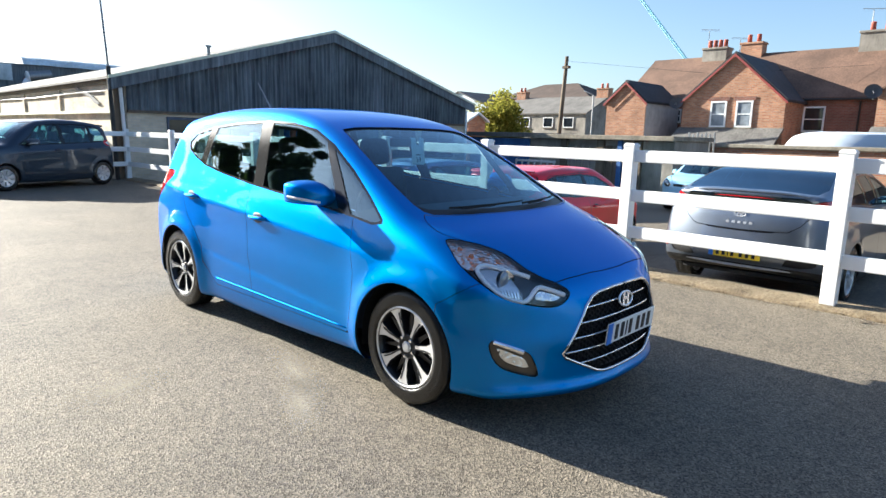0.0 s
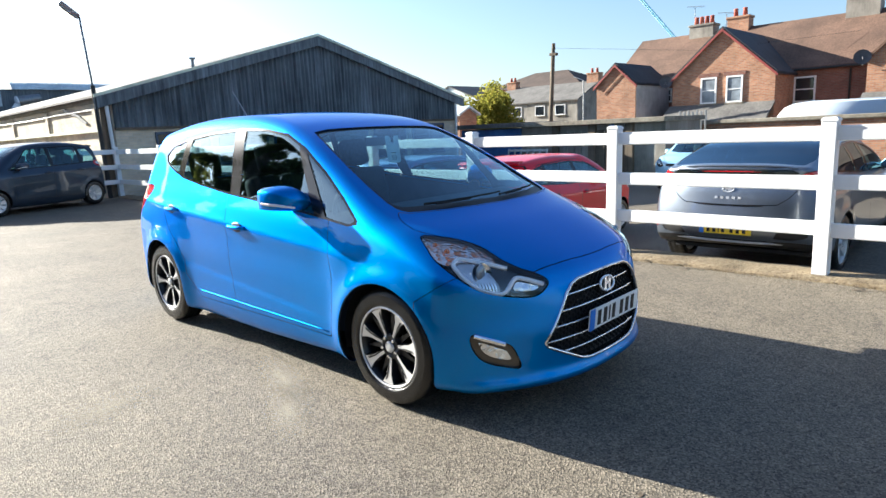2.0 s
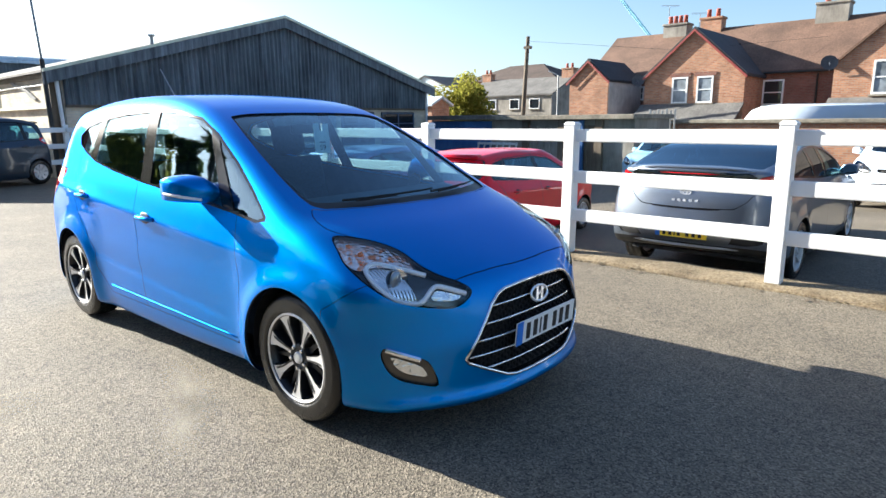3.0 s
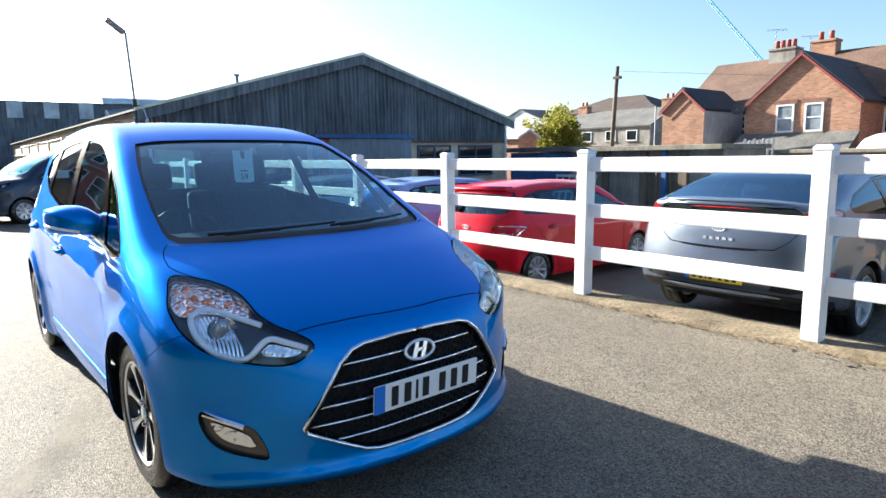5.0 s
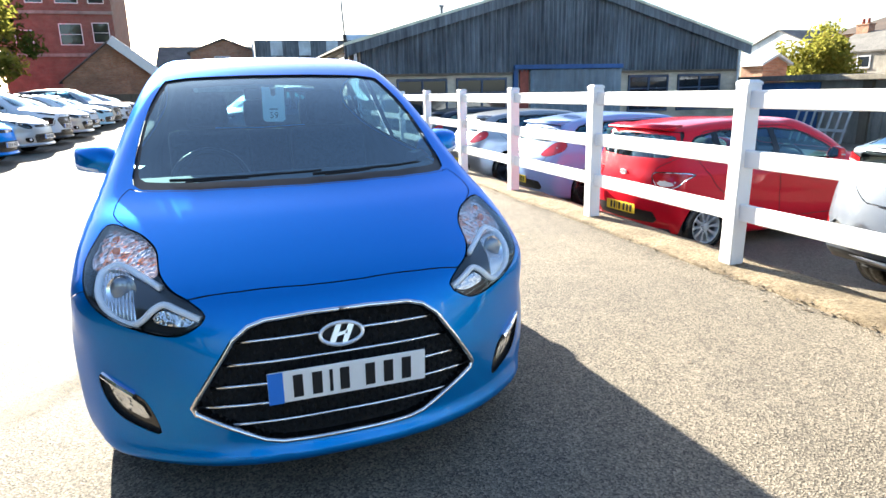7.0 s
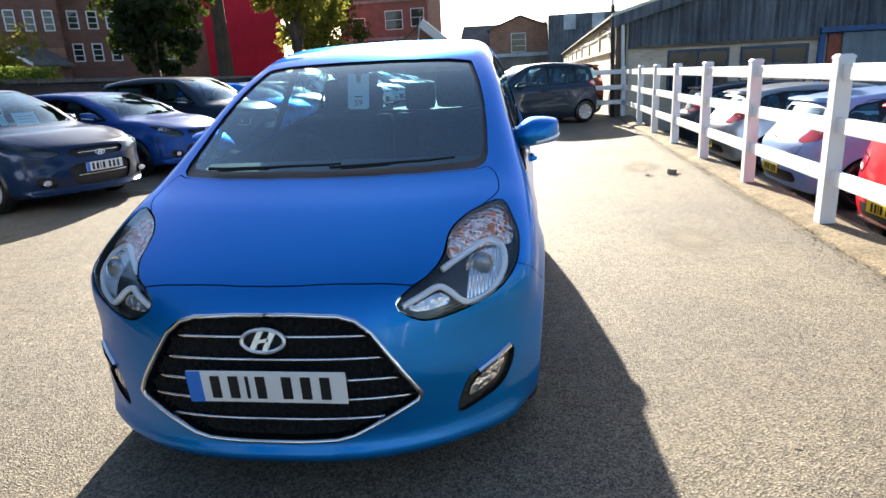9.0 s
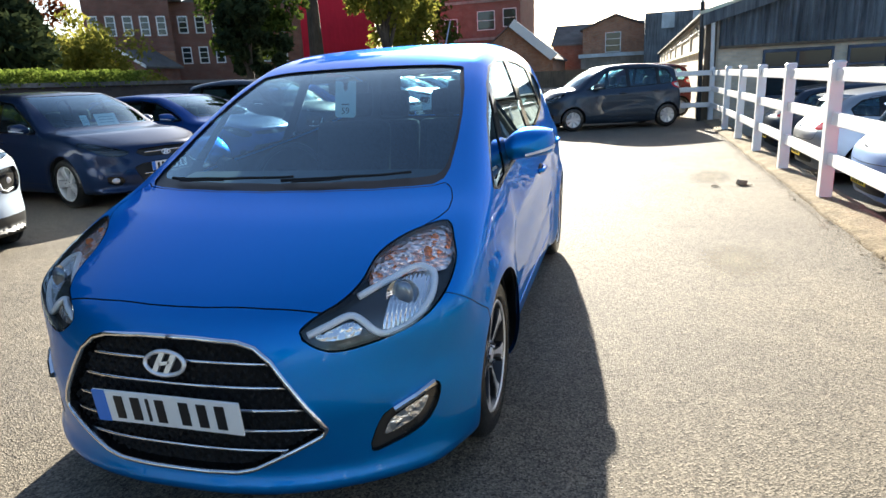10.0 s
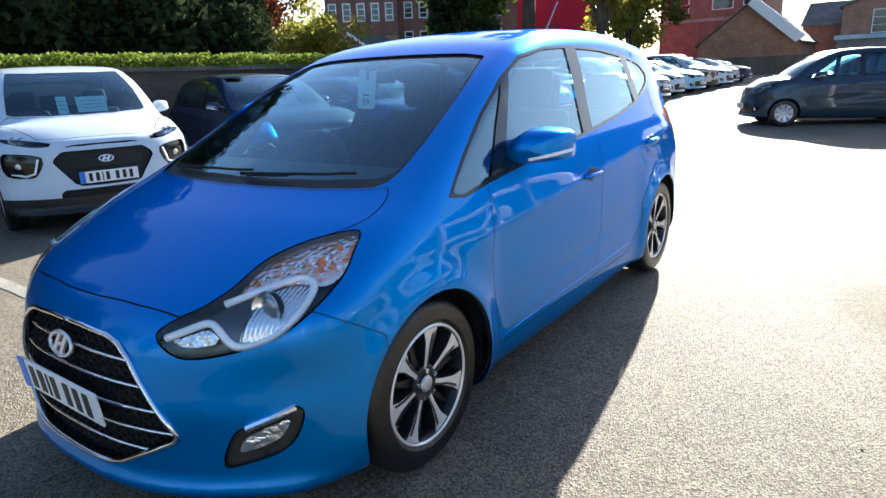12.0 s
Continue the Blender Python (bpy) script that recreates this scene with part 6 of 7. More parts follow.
    lathe(bm, [(-0.12, 0.02), (-0.12, 0.34), (-0.05, 0.46), (0.06, 0.46)], 20)
    bmesh.ops.transform(bm, matrix=Matrix.Translation((10.48, 59.4, 5.35)) @ Matrix.Rotation(radians(-9), 4, "Y"), verts=bm.verts[:])
    part("duct_mouth", bm, M_UPVC, duct, smooth=False)
    bm = bmesh.new()
    tube(bm, [(10.45, 59.3, 5.1), (10.2, 59.3, 4.7), (10.15, 59.3, 3.8)], 0.26, 12)
    part("duct_elbow", bm, M_UPVC, duct, smooth=True)
    k = house_block("red_block", "tall plain bright red walled block behind the trees", -5, 0, 5, 7, 0, 11.5, 12.5, M_REDWALL, M_SLATE, "x", category="building")
    k.matrix_basis = pose(-26.2, 51.0, 0, 0, 0, 27)
    # school: facade seen across the wall
    s = thing("brick_school", "long red brick building with rows of white sash windows", "building")
    s.matrix_basis = pose(-32.2, 30.9, 0, 0, 0, 42.5)
    for nm, d, mt in (("wall", (0, 0, 0, 5.1, 8, 7.4), M_DKBRICK), ("wall", (5.1, 1.0, 0, 14, 8, 7.4), M_DKBRICK)):
        blk(nm, d, mt, s)
    blk("lower_wall", (0.02, -0.12, 0, 5.08, -0.01, 4.2), M_BRICK, s)
    for k in range(7):
        bm = bmesh.new()
        x = k * 2.0
        poly_prism(bm, [(x, 7.4), (x + 1.0, 8.3), (x + 2.0, 7.4)], "Y", 0 if x < 5 else 1, 8)
        part("roof_gable", bm, M_SLATE, s)
    for k in range(5):
        window_at(s, pose(0.5 + 1.0 * k, 0, 5.2), 0.55, 1.2, 2, False)
    for k in range(7):
        window_at(s, pose(5.9 + 1.1 * k, 1.0, 5.4), 0.6, 1.1, 2, False)
        window_at(s, pose(5.9 + 1.1 * k, 1.0, 3.4), 0.6, 1.1, 2, False)
    p = house_block("porch_gable", "small dark gable with white edges in front of the school", -31.0, 30.2, -27.4, 33.2, 0, 3.1, 4.1, M_DKBRICK, M_SLATE, "y", 0.2, "shed")
    for q in (1, -1):
        bm = bmesh.new()
        poly_prism(bm, [(-29.2, 4.16), (-29.2 + q * 2.05, 3.02), (-29.2 + q * 2.05, 3.2), (-29.2, 4.34)], "Y", 29.9, 30.0)
        part("barge_board", bm, M_UPVC, p)
    for nm, d, mt, lab in (("yard_wall", (-9.35, -8, 0, -9.05, 46, 1.62), M_SHADEBRICK, "shade-darkened brick yard wall behind the parked cars"), ("wall_cap", (-9.42, -8, 1.62, -8.98, 46, 1.70), M_SLATE, "stone cap of the yard wall")):
        tagged(blk(nm, d, mt), lab, "wall", kind="structure")


back_buildings()


def poles():
    p = thing("lamp_post", "dark lamp post with a floodlight beside the shed corner", "lamp post")
    bm = bmesh.new()
    tube(bm, [(2.93, 15.95, 0), (2.88, 15.95, 3.0)], 0.06, 10, 0.055)
    part("base", bm, M_BLACK, p)
    bm = bmesh.new()
    tube(bm, [(2.88, 15.95, 3.0), (2.80, 15.95, 4.72), (2.72, 15.9, 4.78)], 0.03, 8, 0.025)
    part("pole", bm, M_IRON, p)
    bm = bmesh.new()
    box(bm, -0.26, -0.17, -0.07, 0.26, 0.17, 0.08, bevel=0.03, m=pose(2.52, 15.85, 4.86, 20, 35, 10))
    hd = part("floodlight", bm, M_IRON, p)
    bm = bmesh.new()
    box(bm, -0.19, -0.12, -0.075, 0.19, 0.12, -0.055, m=pose(2.52, 15.85, 4.86, 20, 35, 10))
    part("lens", bm, M_PANE, hd)
    t = thing("telegraph_pole", "leaning dark wooden telegraph pole with a wire", "pole")
    bm = bmesh.new()
    tube(bm, [(26.9, 18.1, LOW), (27.0, 17.8, 5.85)], 0.14, 10, 0.10)
    part("pole", bm, M_TIMBER, t)
    blk("cross_arm", (26.88, 17.6, 5.2, 27.12, 18.0, 5.34), M_TIMBER, t)
    bm = bmesh.new()
    tube(bm, [(27.0, 17.8, 5.6), (31.0, 11.0, 4.9), (35.0, 5.0, 5.4)], 0.006, 5)
    part("wire", bm, M_BLACK, t)
    s = thing("street_lamp", "thin grey street lamp among the houses", "street lamp")
    bm = bmesh.new()
    tube(bm, [(46, 27.6, LOW), (46, 27.6, 5.2), (46, 28.6, 5.6)], 0.07, 8, 0.05)
    part("post", bm, M_IRON, s)
    c = thing("crane_jib", "pale blue lattice crane jib against the sky", "crane")
    bm = bmesh.new()
    a, b = Vector((150, 84, 42)), Vector((150, 48.6, 0.4))
    side = Vector((0, 0.75, 0.66)) * 1.7
    for off in (side, -side, Vector((1.5, 0, 0))):
        tube(bm, [a + off, b + off * 0.6], 0.16, 5)
    for k in range(44):
        t0, t1 = k / 44, (k + 1) / 44
        p0, p1 = a.lerp(b, t0), a.lerp(b, t1)
        s0, s1 = side * (1 - 0.4 * t0), side * (1 - 0.4 * t1)
        tube(bm, [p0 + (s0 if k % 2 else -s0), p1 + (-s1 if k % 2 else s1)], 0.10, 4)
    part("lattice", bm, M_CRANE, c)


poles()


# ---- the other cars ----
def place(x, y, z, heading):
    """A pose whose front axle stands at (x, y, z) and whose nose points along heading (degrees from +x)."""
    return pose(x, y, z, 0, 0, heading + 90)


def stock_car(name, label, c, mat, style="cover", cell=0.05):
    """A car from its numbers: skin cut into glass, lamps, doors and trim."""
    car = thing(name, label, "car")
    field = car_field(c)
    sk = car_skin(c, cell)
    r = c["tyre"]
    for s in (1, -1):
        for y in (0.0, c["base"]):
            sk.take(f_disc(sk, y, r, c["arch"], s))
    lin = Skin(sk.v, sk.n, sk.t)
    if c.get("skirt"):
        low = sk.take(sk.v[:, 2] - c["skirt"] + 0.0 * sk.v[:, 1])
        low.emit("lower_trim", M_BLACK, car, "black lower body trim")
    scr = sk.take(f_top(sk, c["screen"], zmin=0.8))
    scr.emit("windscreen", M_GLASS, car, inset=0.004)
    lin.take(f_top(lin, c["screen"], zmin=0.8))
    glass_back = c.get("tint", M_GLASS)
    for s in (1, -1):
        lin.take(f_side(lin, c["dlo"], s))
        band = sk.take(f_side(sk, c["dlo"], s))
        inner = band.take(f_side(band, c["dlo"], s, 0, -0.022))
        band.emit("window_trim", M_GLOSSBLACK, car, "black window surround")
        cuts = c["pillars"]
        for y in cuts:
            inner.take(f_side(inner, [(y - 0.045, 0.7), (y + 0.045, 0.7), (y + 0.025, 1.7), (y - 0.065, 1.7)], s)).emit("window_pillar", M_GLOSSBLACK, car)
        edges = [-9] + list(cuts) + [9]
        for i in range(len(edges) - 1):
            y = inner.v[:, 1]
            g = Skin(inner.v, inner.n, inner.t).take(np.maximum(edges[i] - y, y - edges[i + 1]))
            g.emit("side_window", glass_back if i else M_GLASS, car, inset=0.006)
    if "back" in c:
        lin.take(f_end(lin, c["back"], c["base"] * 0.8, False))
        sk.take(f_end(sk, c["back"], c["base"] * 0.8, False)).emit("tailgate_window", glass_back, car, inset=0.004)
    if "back_top" in c:
        lin.take(f_top(lin, c["back_top"], zmin=0.8))
        sk.take(f_top(sk, c["back_top"], zmin=0.8)).emit("tailgate_window", glass_back, car, inset=0.004)
    for s in (1, -1):
        if "lamp" in c:
            ln = sk.take(f_way(sk, c["lamp"], (0.5, -0.8, 0.35), s, 3), 0.003)
            lin.take(f_way(lin, c["lamp"], (0.5, -0.8, 0.35), s, 3, 0.01))
            lamp = ln.emit("headlamp", M_LENS, car, "clear headlamp")
            rim_wall(ln, "lamp_side", M_GLOSSBLACK, lamp, 0.05)
            ln.emit("lamp_housing", M_HOUSING, lamp, inset=0.05)
            p = np.array(c["lamp"]).mean(0)
            bowl("reflector", (s * (p[0] - 0.01), p[1] + 0.03, p[2] - 0.005), (s * 0.4, -0.85, 0.2), 0.05, 0.035, M_CHROME, lamp)
            bowl("side_reflector", (s * (p[0] + 0.06), p[1] + 0.09, p[2] + 0.01), (s * 0.4, -0.85, 0.2), 0.04, 0.03, M_FACET, lamp)
        for key, mat2, nm, lab in (("tail", M_REDLENS, "tail_lamp", "red tail lamp"), ("reflector", M_REDLENS, "reflector", "red rear reflector")):
            if key in c:
                t = sk.take(f_way(sk, c[key], c.get("tail_way", (0.6, 0.8, 0.1)), s, 3), 0.003)
                dark = key == "tail" and c.get("tail_dark")
                lens = t.emit(nm, M_CHROME if dark else mat2, car, "red and clear lamp in a bright surround" if dark else lab)
                if key == "tail":
                    way = c.get("tail_way", (0.6, 0.8, 0.1))
                    if dark:
                        e = Skin(t.v, t.n, t.t)
                        e.take(f_way(e, c[key], way, s, 3, -0.012)).emit("red_lens", M_REDLENS, lens, inset=-0.004)
                    e = Skin(t.v, t.n, t.t)
                    cut = f_way(e, c[key], way, s, 3, -0.030 if dark else -c.get("clear", 0.035))
                    e = e.take(np.maximum(cut, e.v[:, 2] - c["clear_top"]) if dark else cut)
                    e.emit("reversing_lens", M_FACET, lens, "clear lens in the tail lamp", inset=-0.007)
        if "fog" in c:
            f = sk.take(f_way(sk, c["fog"], (0.4, -0.9, 0.1), s, 3), 0.002)
            lin.take(f_way(lin, c["fog"], (0.4, -0.9, 0.1), s, 3, 0.01))
            fo = f.emit("fog_lamp", M_GLOSSBLACK, car, inset=0.025)
            rim_wall(f, "bezel_side", M_GLOSSBLACK, fo, 0.03)
            p = np.array(c["fog"]).mean(0)
            ball("fog_lens", (s * p[0], p[1] + 0.01, p[2]), 0.045, M_FACET, fo, (1.2, 0.5, 0.8))
            if c.get("drl"):
                q = [p + 0.84 * (np.array(c["fog"][k]) - p) for k in (0, 5, 4, 3)]
                bm = bmesh.new()
                tube(bm, [(s * a[0], a[1] - 0.004, a[2]) for a in q], 0.011, 6)
                part("light_strip", bm, M_GUIDE, fo, "white angled light strip", smooth=True)
    if "grille" in c:
        for poly in c["grille"]:
            g = sk.take(f_end(sk, poly, 0.0), 0.001)
            lin.take(f_end(lin, poly, 0.0, grow=0.01))
            go = g.emit("grille", M_MESH, car, "black grille", inset=0.03)
            rim_wall(g, "grille_side", M_GLOSSBLACK, go, 0.03)
            zs = [p[1] for p in poly]
            xm = max(p[0] for p in poly)
            for k in range(c.get("bars", 2)):
                z = min(zs) + (max(zs) - min(zs)) * (k + 1) / (c.get("bars", 2) + 1)
                pts = [(x, on_front(field, x, z) + 0.012, z) for x in np.linspace(-xm + 0.12, xm - 0.12, 9)]
                bm = bmesh.new()
                tube(bm, pts, 0.006, 6)
                part("grille_bar", bm, M_CHROME if c.get("bright") else M_GLOSSBLACK, go)
    if "rear_black" in c:
        sk.take(f_end(sk, c["rear_black"], c["base"] * 0.8, False), 0.002).emit("rear_diffuser", M_BLACK, car, "black rear bumper insert", inset=0.004)
    if "pocket" in c:
        for s in (1, -1):
            sk.take(np.maximum(f_end(sk, c["pocket"], c["base"] * 0.8, False), -s * sk.v[:, 0]), 0.002).emit("bumper_pocket", M_BLACK, car, "black pocket in the rear bumper", inset=0.012)
    hood = sk.take(f_top(sk, c["hood"], zmin=0.5), 0.004)
    hood.emit("bonnet", mat, car)
    for s in (1, -1):
        for nm, poly in (("front_door", c["fdoor"]), ("rear_door", c["rdoor"])):
            sk.take(f_side(sk, poly, s), 0.004).emit(nm, mat, car)
    if "gate" in c:
        sk.take(f_end(sk, c["gate"], c["base"] + 0.2, False), 0.004).emit("tailgate", mat, car)
    sk.emit("body", mat, car)
    lin.emit("lining", M_TRIM, car, inset=0.016)
    add_wells(car, c)
    add_wheels(car, c, style, c.get("rim_mat", M_RIMSILVER), M_ALLOYDARK)
    cabin(car, c)
    if "spoiler" in c:
        yb2, zb2, hw = c["spoiler"]
        bm = bmesh.new()
        prof = [(yb2 - 0.20, zb2 + 0.038), (yb2 - 0.06, zb2 + 0.034), (yb2 + 0.05, zb2 + 0.012), (yb2 + 0.055, zb2 - 0.010), (yb2 - 0.10, zb2 - 0.03)]
        poly_prism(bm, prof, "X", -hw, hw)
        bmesh.ops.bevel(bm, geom=bm.edges[:], offset=0.008, segments=2, affect="EDGES", clamp_overlap=True)
        part("roof_spoiler", bm, mat, car, smooth=True)
    my, mz = c["mirror"]
    mx = on_side(field, my, mz) + 0.10
    for s in (1, -1):
        mirror_pod(car, s, (mx, my, mz), mat, (0.21, 0.11, 0.14))
        for y, z in c["handles"]:
            handle_on(car, field, s, y, z, mat)
    if "front_plate" in c:
        z = c["front_plate"]
        plate_on(car, M_PLATEW, Matrix.Translation((0, on_front(field, 0, z) - 0.012, z)))
        z = c["front_badge"]
        oval_badge(car, Matrix.Translation((0, on_front(field, 0, z) - 0.004, z)) @ Matrix.Rotation(radians(-12), 4, "X"), 0.062, 0.031)
    if "rear_plate" in c:
        z = c["rear_plate"]

        def back_y(zz):
            lo, hi = c["base"] - 0.2, c["base"] + 1.6
            for _ in range(34):
                mid = (lo + hi) / 2
                if field(np.array([[0.0, mid, zz]]))[0] < 0:
                    lo = mid
                else:
                    hi = mid
            return lo
        plate_on(car, M_PLATEY, Matrix.Translation((0, back_y(z) + 0.012, z)) @ Matrix.Rotation(math.pi, 4, "Z"), c.get("band", False))
        z = c["rear_badge"]
        oval_badge(car, Matrix.Translation((0, back_y(z) + 0.005, z)) @ Matrix.Rotation(math.pi, 4, "Z"), 0.055, 0.027)
        for k in range(c.get("word", 0)):
            x, zz = (k - 2) * 0.058, z - 0.085
            blk("letter_bar", (x - 0.016, back_y(zz) - 0.004, zz - 0.014, x + 0.016, back_y(zz) + 0.004, zz + 0.010), M_BADGE, car)
        if c.get("lip"):
            zz = c["lip"]
            ys = [(x, back_y(zz) + 0.012 - 0.22 * (abs(x) / 0.8) ** 2.6) for x in np.linspace(-0.74, 0.74, 17)]
            bm = bmesh.new()
            tube(bm, [(x, y, zz) for x, y in ys], 0.014, 6)
            part("bumper_lip", bm, M_RIMSILVER, car, "silver bumper lip", smooth=True)
        for key, half, drop, r, mt, nm, lab in (("slot", 0.60, 0.05, 0.010, M_GLOSSBLACK, "tailgate_slot", "dark curved joint under the tailgate panel"), ("wing", 0.60, 0.03, 0.013, mat, "spoiler_lip", "bright lip under the rear glass"),
                                                ("bar", 0.34, 0.0, 0.006, M_REDLENS, "light_bar", "thin red light bar under the lip")):
            if key in c:
                pts = []
                for x in np.linspace(-half, half, 17):
                    zz = c[key] - drop * (abs(x) / half) ** 4 * (1 if key == "wing" else -1)
                    pts.append((x, back_y(zz) + (0.006 if key == "wing" else -0.004) - 0.22 * (abs(x) / 0.8) ** 2.6, zz))
                bm = bmesh.new()
                tube(bm, pts, r, 6)
                part(nm, bm, mt, car, lab, smooth=True)
    return car


def hatch(length, width, height, base, fo, hood0, cowl, top0, top1, belt, tail, **more):
    """Numbers of a hatchback from a few sizes: cowl, roof front, roof rear as (y, z); belt heights front and rear."""
    ro = length - base - fo
    h = width / 2
    (cy, cz), (ay, az), (by, bz) = cowl, top0, top1
    ye = base + ro
    c = dict(
        side=[(-fo + 0.12, 0.19), (-fo + 0.02, 0.27), (-fo, 0.42), (-fo + 0.02, 0.55), (-fo + 0.07, hood0 - 0.08), (-fo + 0.16, hood0), ((-fo + cy) / 2 + 0.03, hood0 * 0.36 + cz * 0.64), (cy, cz),
              (cy * 0.5 + ay * 0.5, (cz + az) / 2 + 0.035), (ay, az), (ay + 0.3, height - 0.03), ((ay + by) / 2, height), (by - 0.3, (height + bz) / 2 + 0.012), (by, bz),
              (by * 0.45 + tail[0] * 0.55, bz * 0.45 + tail[1] * 0.55 + 0.02), tail, (ye - 0.02, tail[1] - 0.16), (ye, 0.62), (ye - 0.01, 0.45), (ye - 0.07, 0.30), (ye - 0.2, 0.23), (base * 0.8, 0.19), (base * 0.4, 0.18)],
        width=[(0.0, h - 0.10), (0.18, h - 0.045), (0.3, h - 0.02), (0.5, h - 0.012), (0.68, h - 0.008), (belt[0] - 0.08, h - 0.02), (belt[0] + 0.02, h - 0.06), (belt[0] + 0.2, h - 0.115), (height - 0.2, h - 0.18), (height - 0.06, h - 0.26), (height + 0.1, h - 0.33)],
        plan=[(-fo - 0.05, -0.06), (-fo + 0.35, -0.02), (0.0, 0.0), (base, 0.0), (base + ro * 0.5, -0.02), (ye + 0.1, -0.09)],
        bow=[(-fo, 0.30), (-0.3, 0.24), (cy + 0.1, 0.26), (ay, 0.14), (base * 0.6, 0.0), (base, -0.06), (ye, -0.20)],
        crown=[(-fo, 0.0), (cy, 0.012), (ay, 0.03), (ay + 0.5, 0.045)], nose=0.34, half=h, base=base, tyre=0.30, rim=0.20, arch=0.338, track=h - 0.115, tuck=0.02, flare=0.014, round=0.08,
        crease=(belt[0] - 0.16, 0.04, 0.008), seat_z=0.5, seat_y=cy + 1.05, rest=height - 1.0, dash=(cy + 0.42, cz + 0.0),
        screen=[(-0.1, cy + 0.02), (0.3, cy + 0.05), (h - 0.30, cy + 0.17), (h - 0.235, cy + 0.24), (h - 0.27, (cy + ay) / 2 + 0.1), (h - 0.345, ay + 0.10), (0.3, ay + 0.02), (-0.1, ay)],
        hood=[(-0.1, -fo + 0.15), (0.3, -fo + 0.17), (h - 0.38, -fo + 0.24), (h - 0.26, -0.30), (h - 0.15, -0.05), (h - 0.15, cy + 0.12), (h - 0.24, cy + 0.21), (h - 0.30, cy + 0.14), (0.3, cy + 0.03), (-0.1, cy)],
        dlo=[(cy + 0.34, belt[0]), (cy + 0.62, belt[0] + 0.17), (ay + 0.12, height - 0.16), (ay + 0.55, height - 0.11), (by - 0.55, height - 0.12), (by - 0.25, height - 0.17), (by - 0.10, belt[1] + 0.10), (by - 0.15, belt[1]), (base * 0.75, belt[0] + (belt[1] - belt[0]) * 0.5)],
        pillars=(cy + 1.42, by - 0.50),
        fdoor=[(cy + 0.36, belt[0] + 0.02), (0.42, 0.62), (0.40, 0.30), (cy + 1.36, 0.30), (cy + 1.42, belt[0]), (cy + 1.46, height - 0.09), (ay + 0.3, height - 0.10), (cy + 0.62, belt[0] + 0.2)],
        rdoor=[(cy + 1.38, belt[0]), (cy + 1.32, 0.30), (base - 0.42, 0.30), (base - 0.34, 0.55), (base - 0.1, 0.72), (by - 0.22, belt[1] - 0.02), (by - 0.16, belt[1] + 0.14), (by - 0.4, height - 0.12), (cy + 1.42, height - 0.09)],
        back=[(-0.1, tail[1] + 0.05), (h - 0.33, tail[1] + 0.07), (h - 0.29, tail[1] + 0.14), (h - 0.36, bz - 0.07), (-0.1, bz - 0.05)],
        gate=[(-0.1, tail[1] - 0.30), (h - 0.28, tail[1] - 0.28), (h - 0.22, tail[1] - 0.05), (h - 0.27, tail[1] + 0.2), (h - 0.34, bz - 0.03), (-0.1, bz)],
        rear_black=[(-0.1, 0.30), (h - 0.36, 0.31), (h - 0.30, 0.36), (h - 0.34, 0.44), (-0.1, 0.46)],
        mirror=(cy + 0.66, belt[0] + 0.08), handles=((cy + 1.26, belt[0] - 0.10), (cy + 2.1, belt[0] - 0.08)),
        lamp=[(h - 0.38, -fo + 0.10, hood0 - 0.10), (h - 0.26, -fo + 0.16, hood0 - 0.14), (h - 0.12, -fo + 0.33, hood0 - 0.07), (h - 0.09, -fo + 0.52, hood0 + 0.04), (h - 0.17, -fo + 0.42, hood0 + 0.045), (h - 0.30, -fo + 0.22, hood0 - 0.02)],
        fog=[(h - 0.30, -fo + 0.08, 0.40), (h - 0.16, -fo + 0.2, 0.42), (h - 0.17, -fo + 0.2, 0.33), (h - 0.28, -fo + 0.1, 0.31)],
        grille=([(-0.1, 0.50), (h - 0.42, 0.49), (h - 0.36, 0.44), (h - 0.40, 0.28), (-0.1, 0.27)], [(-0.1, hood0 - 0.06), (h - 0.46, hood0 - 0.065), (h - 0.48, hood0 - 0.12), (-0.1, hood0 - 0.135)]),
        front_plate=0.42, front_badge=hood0 - 0.10,
        tail=[(h - 0.30, ye - 0.02, tail[1] - 0.10), (h - 0.14, ye - 0.1, tail[1] - 0.12), (h - 0.05, ye - 0.32, tail[1] - 0.04), (h - 0.07, ye - 0.34, tail[1] + 0.08), (h - 0.18, ye - 0.16, tail[1] + 0.06)],
        rear_plate=0.52, rear_badge=tail[1] - 0.12)
    c["spoiler"] = (by, bz, h - 0.32)
    c.update(more)
    return c


CITY = hatch(3.665, 1.66, 1.42, 2.385, 0.74, 0.80, (-0.02, 0.98), (0.85, 1.385), (2.72, 1.335), (0.92, 1.03), (2.86, 0.96), tyre=0.283, rim=0.185, arch=0.318, rear_plate=0.44)
CITY["tail"] = [(0.47, 2.90, 0.83), (0.54, 2.88, 0.725), (0.60, 2.85, 0.705), (0.70, 2.74, 0.72), (0.76, 2.66, 0.80), (0.80, 2.55, 0.875), (0.74, 2.66, 0.885), (0.52, 2.85, 0.885), (0.48, 2.88, 0.87)]
CITY["tail_dark"] = True
CITY["clear_top"] = 0.795
CITY["back"] = [(-0.1, 1.01), (0.56, 1.03), (0.66, 1.08), (0.57, 1.265), (-0.1, 1.285)]
CITY["gate"] = [(-0.1, 0.66), (0.45, 0.68), (0.47, 0.92), (0.66, 1.03), (0.69, 1.09), (0.58, 1.30), (-0.1, 1.335)]
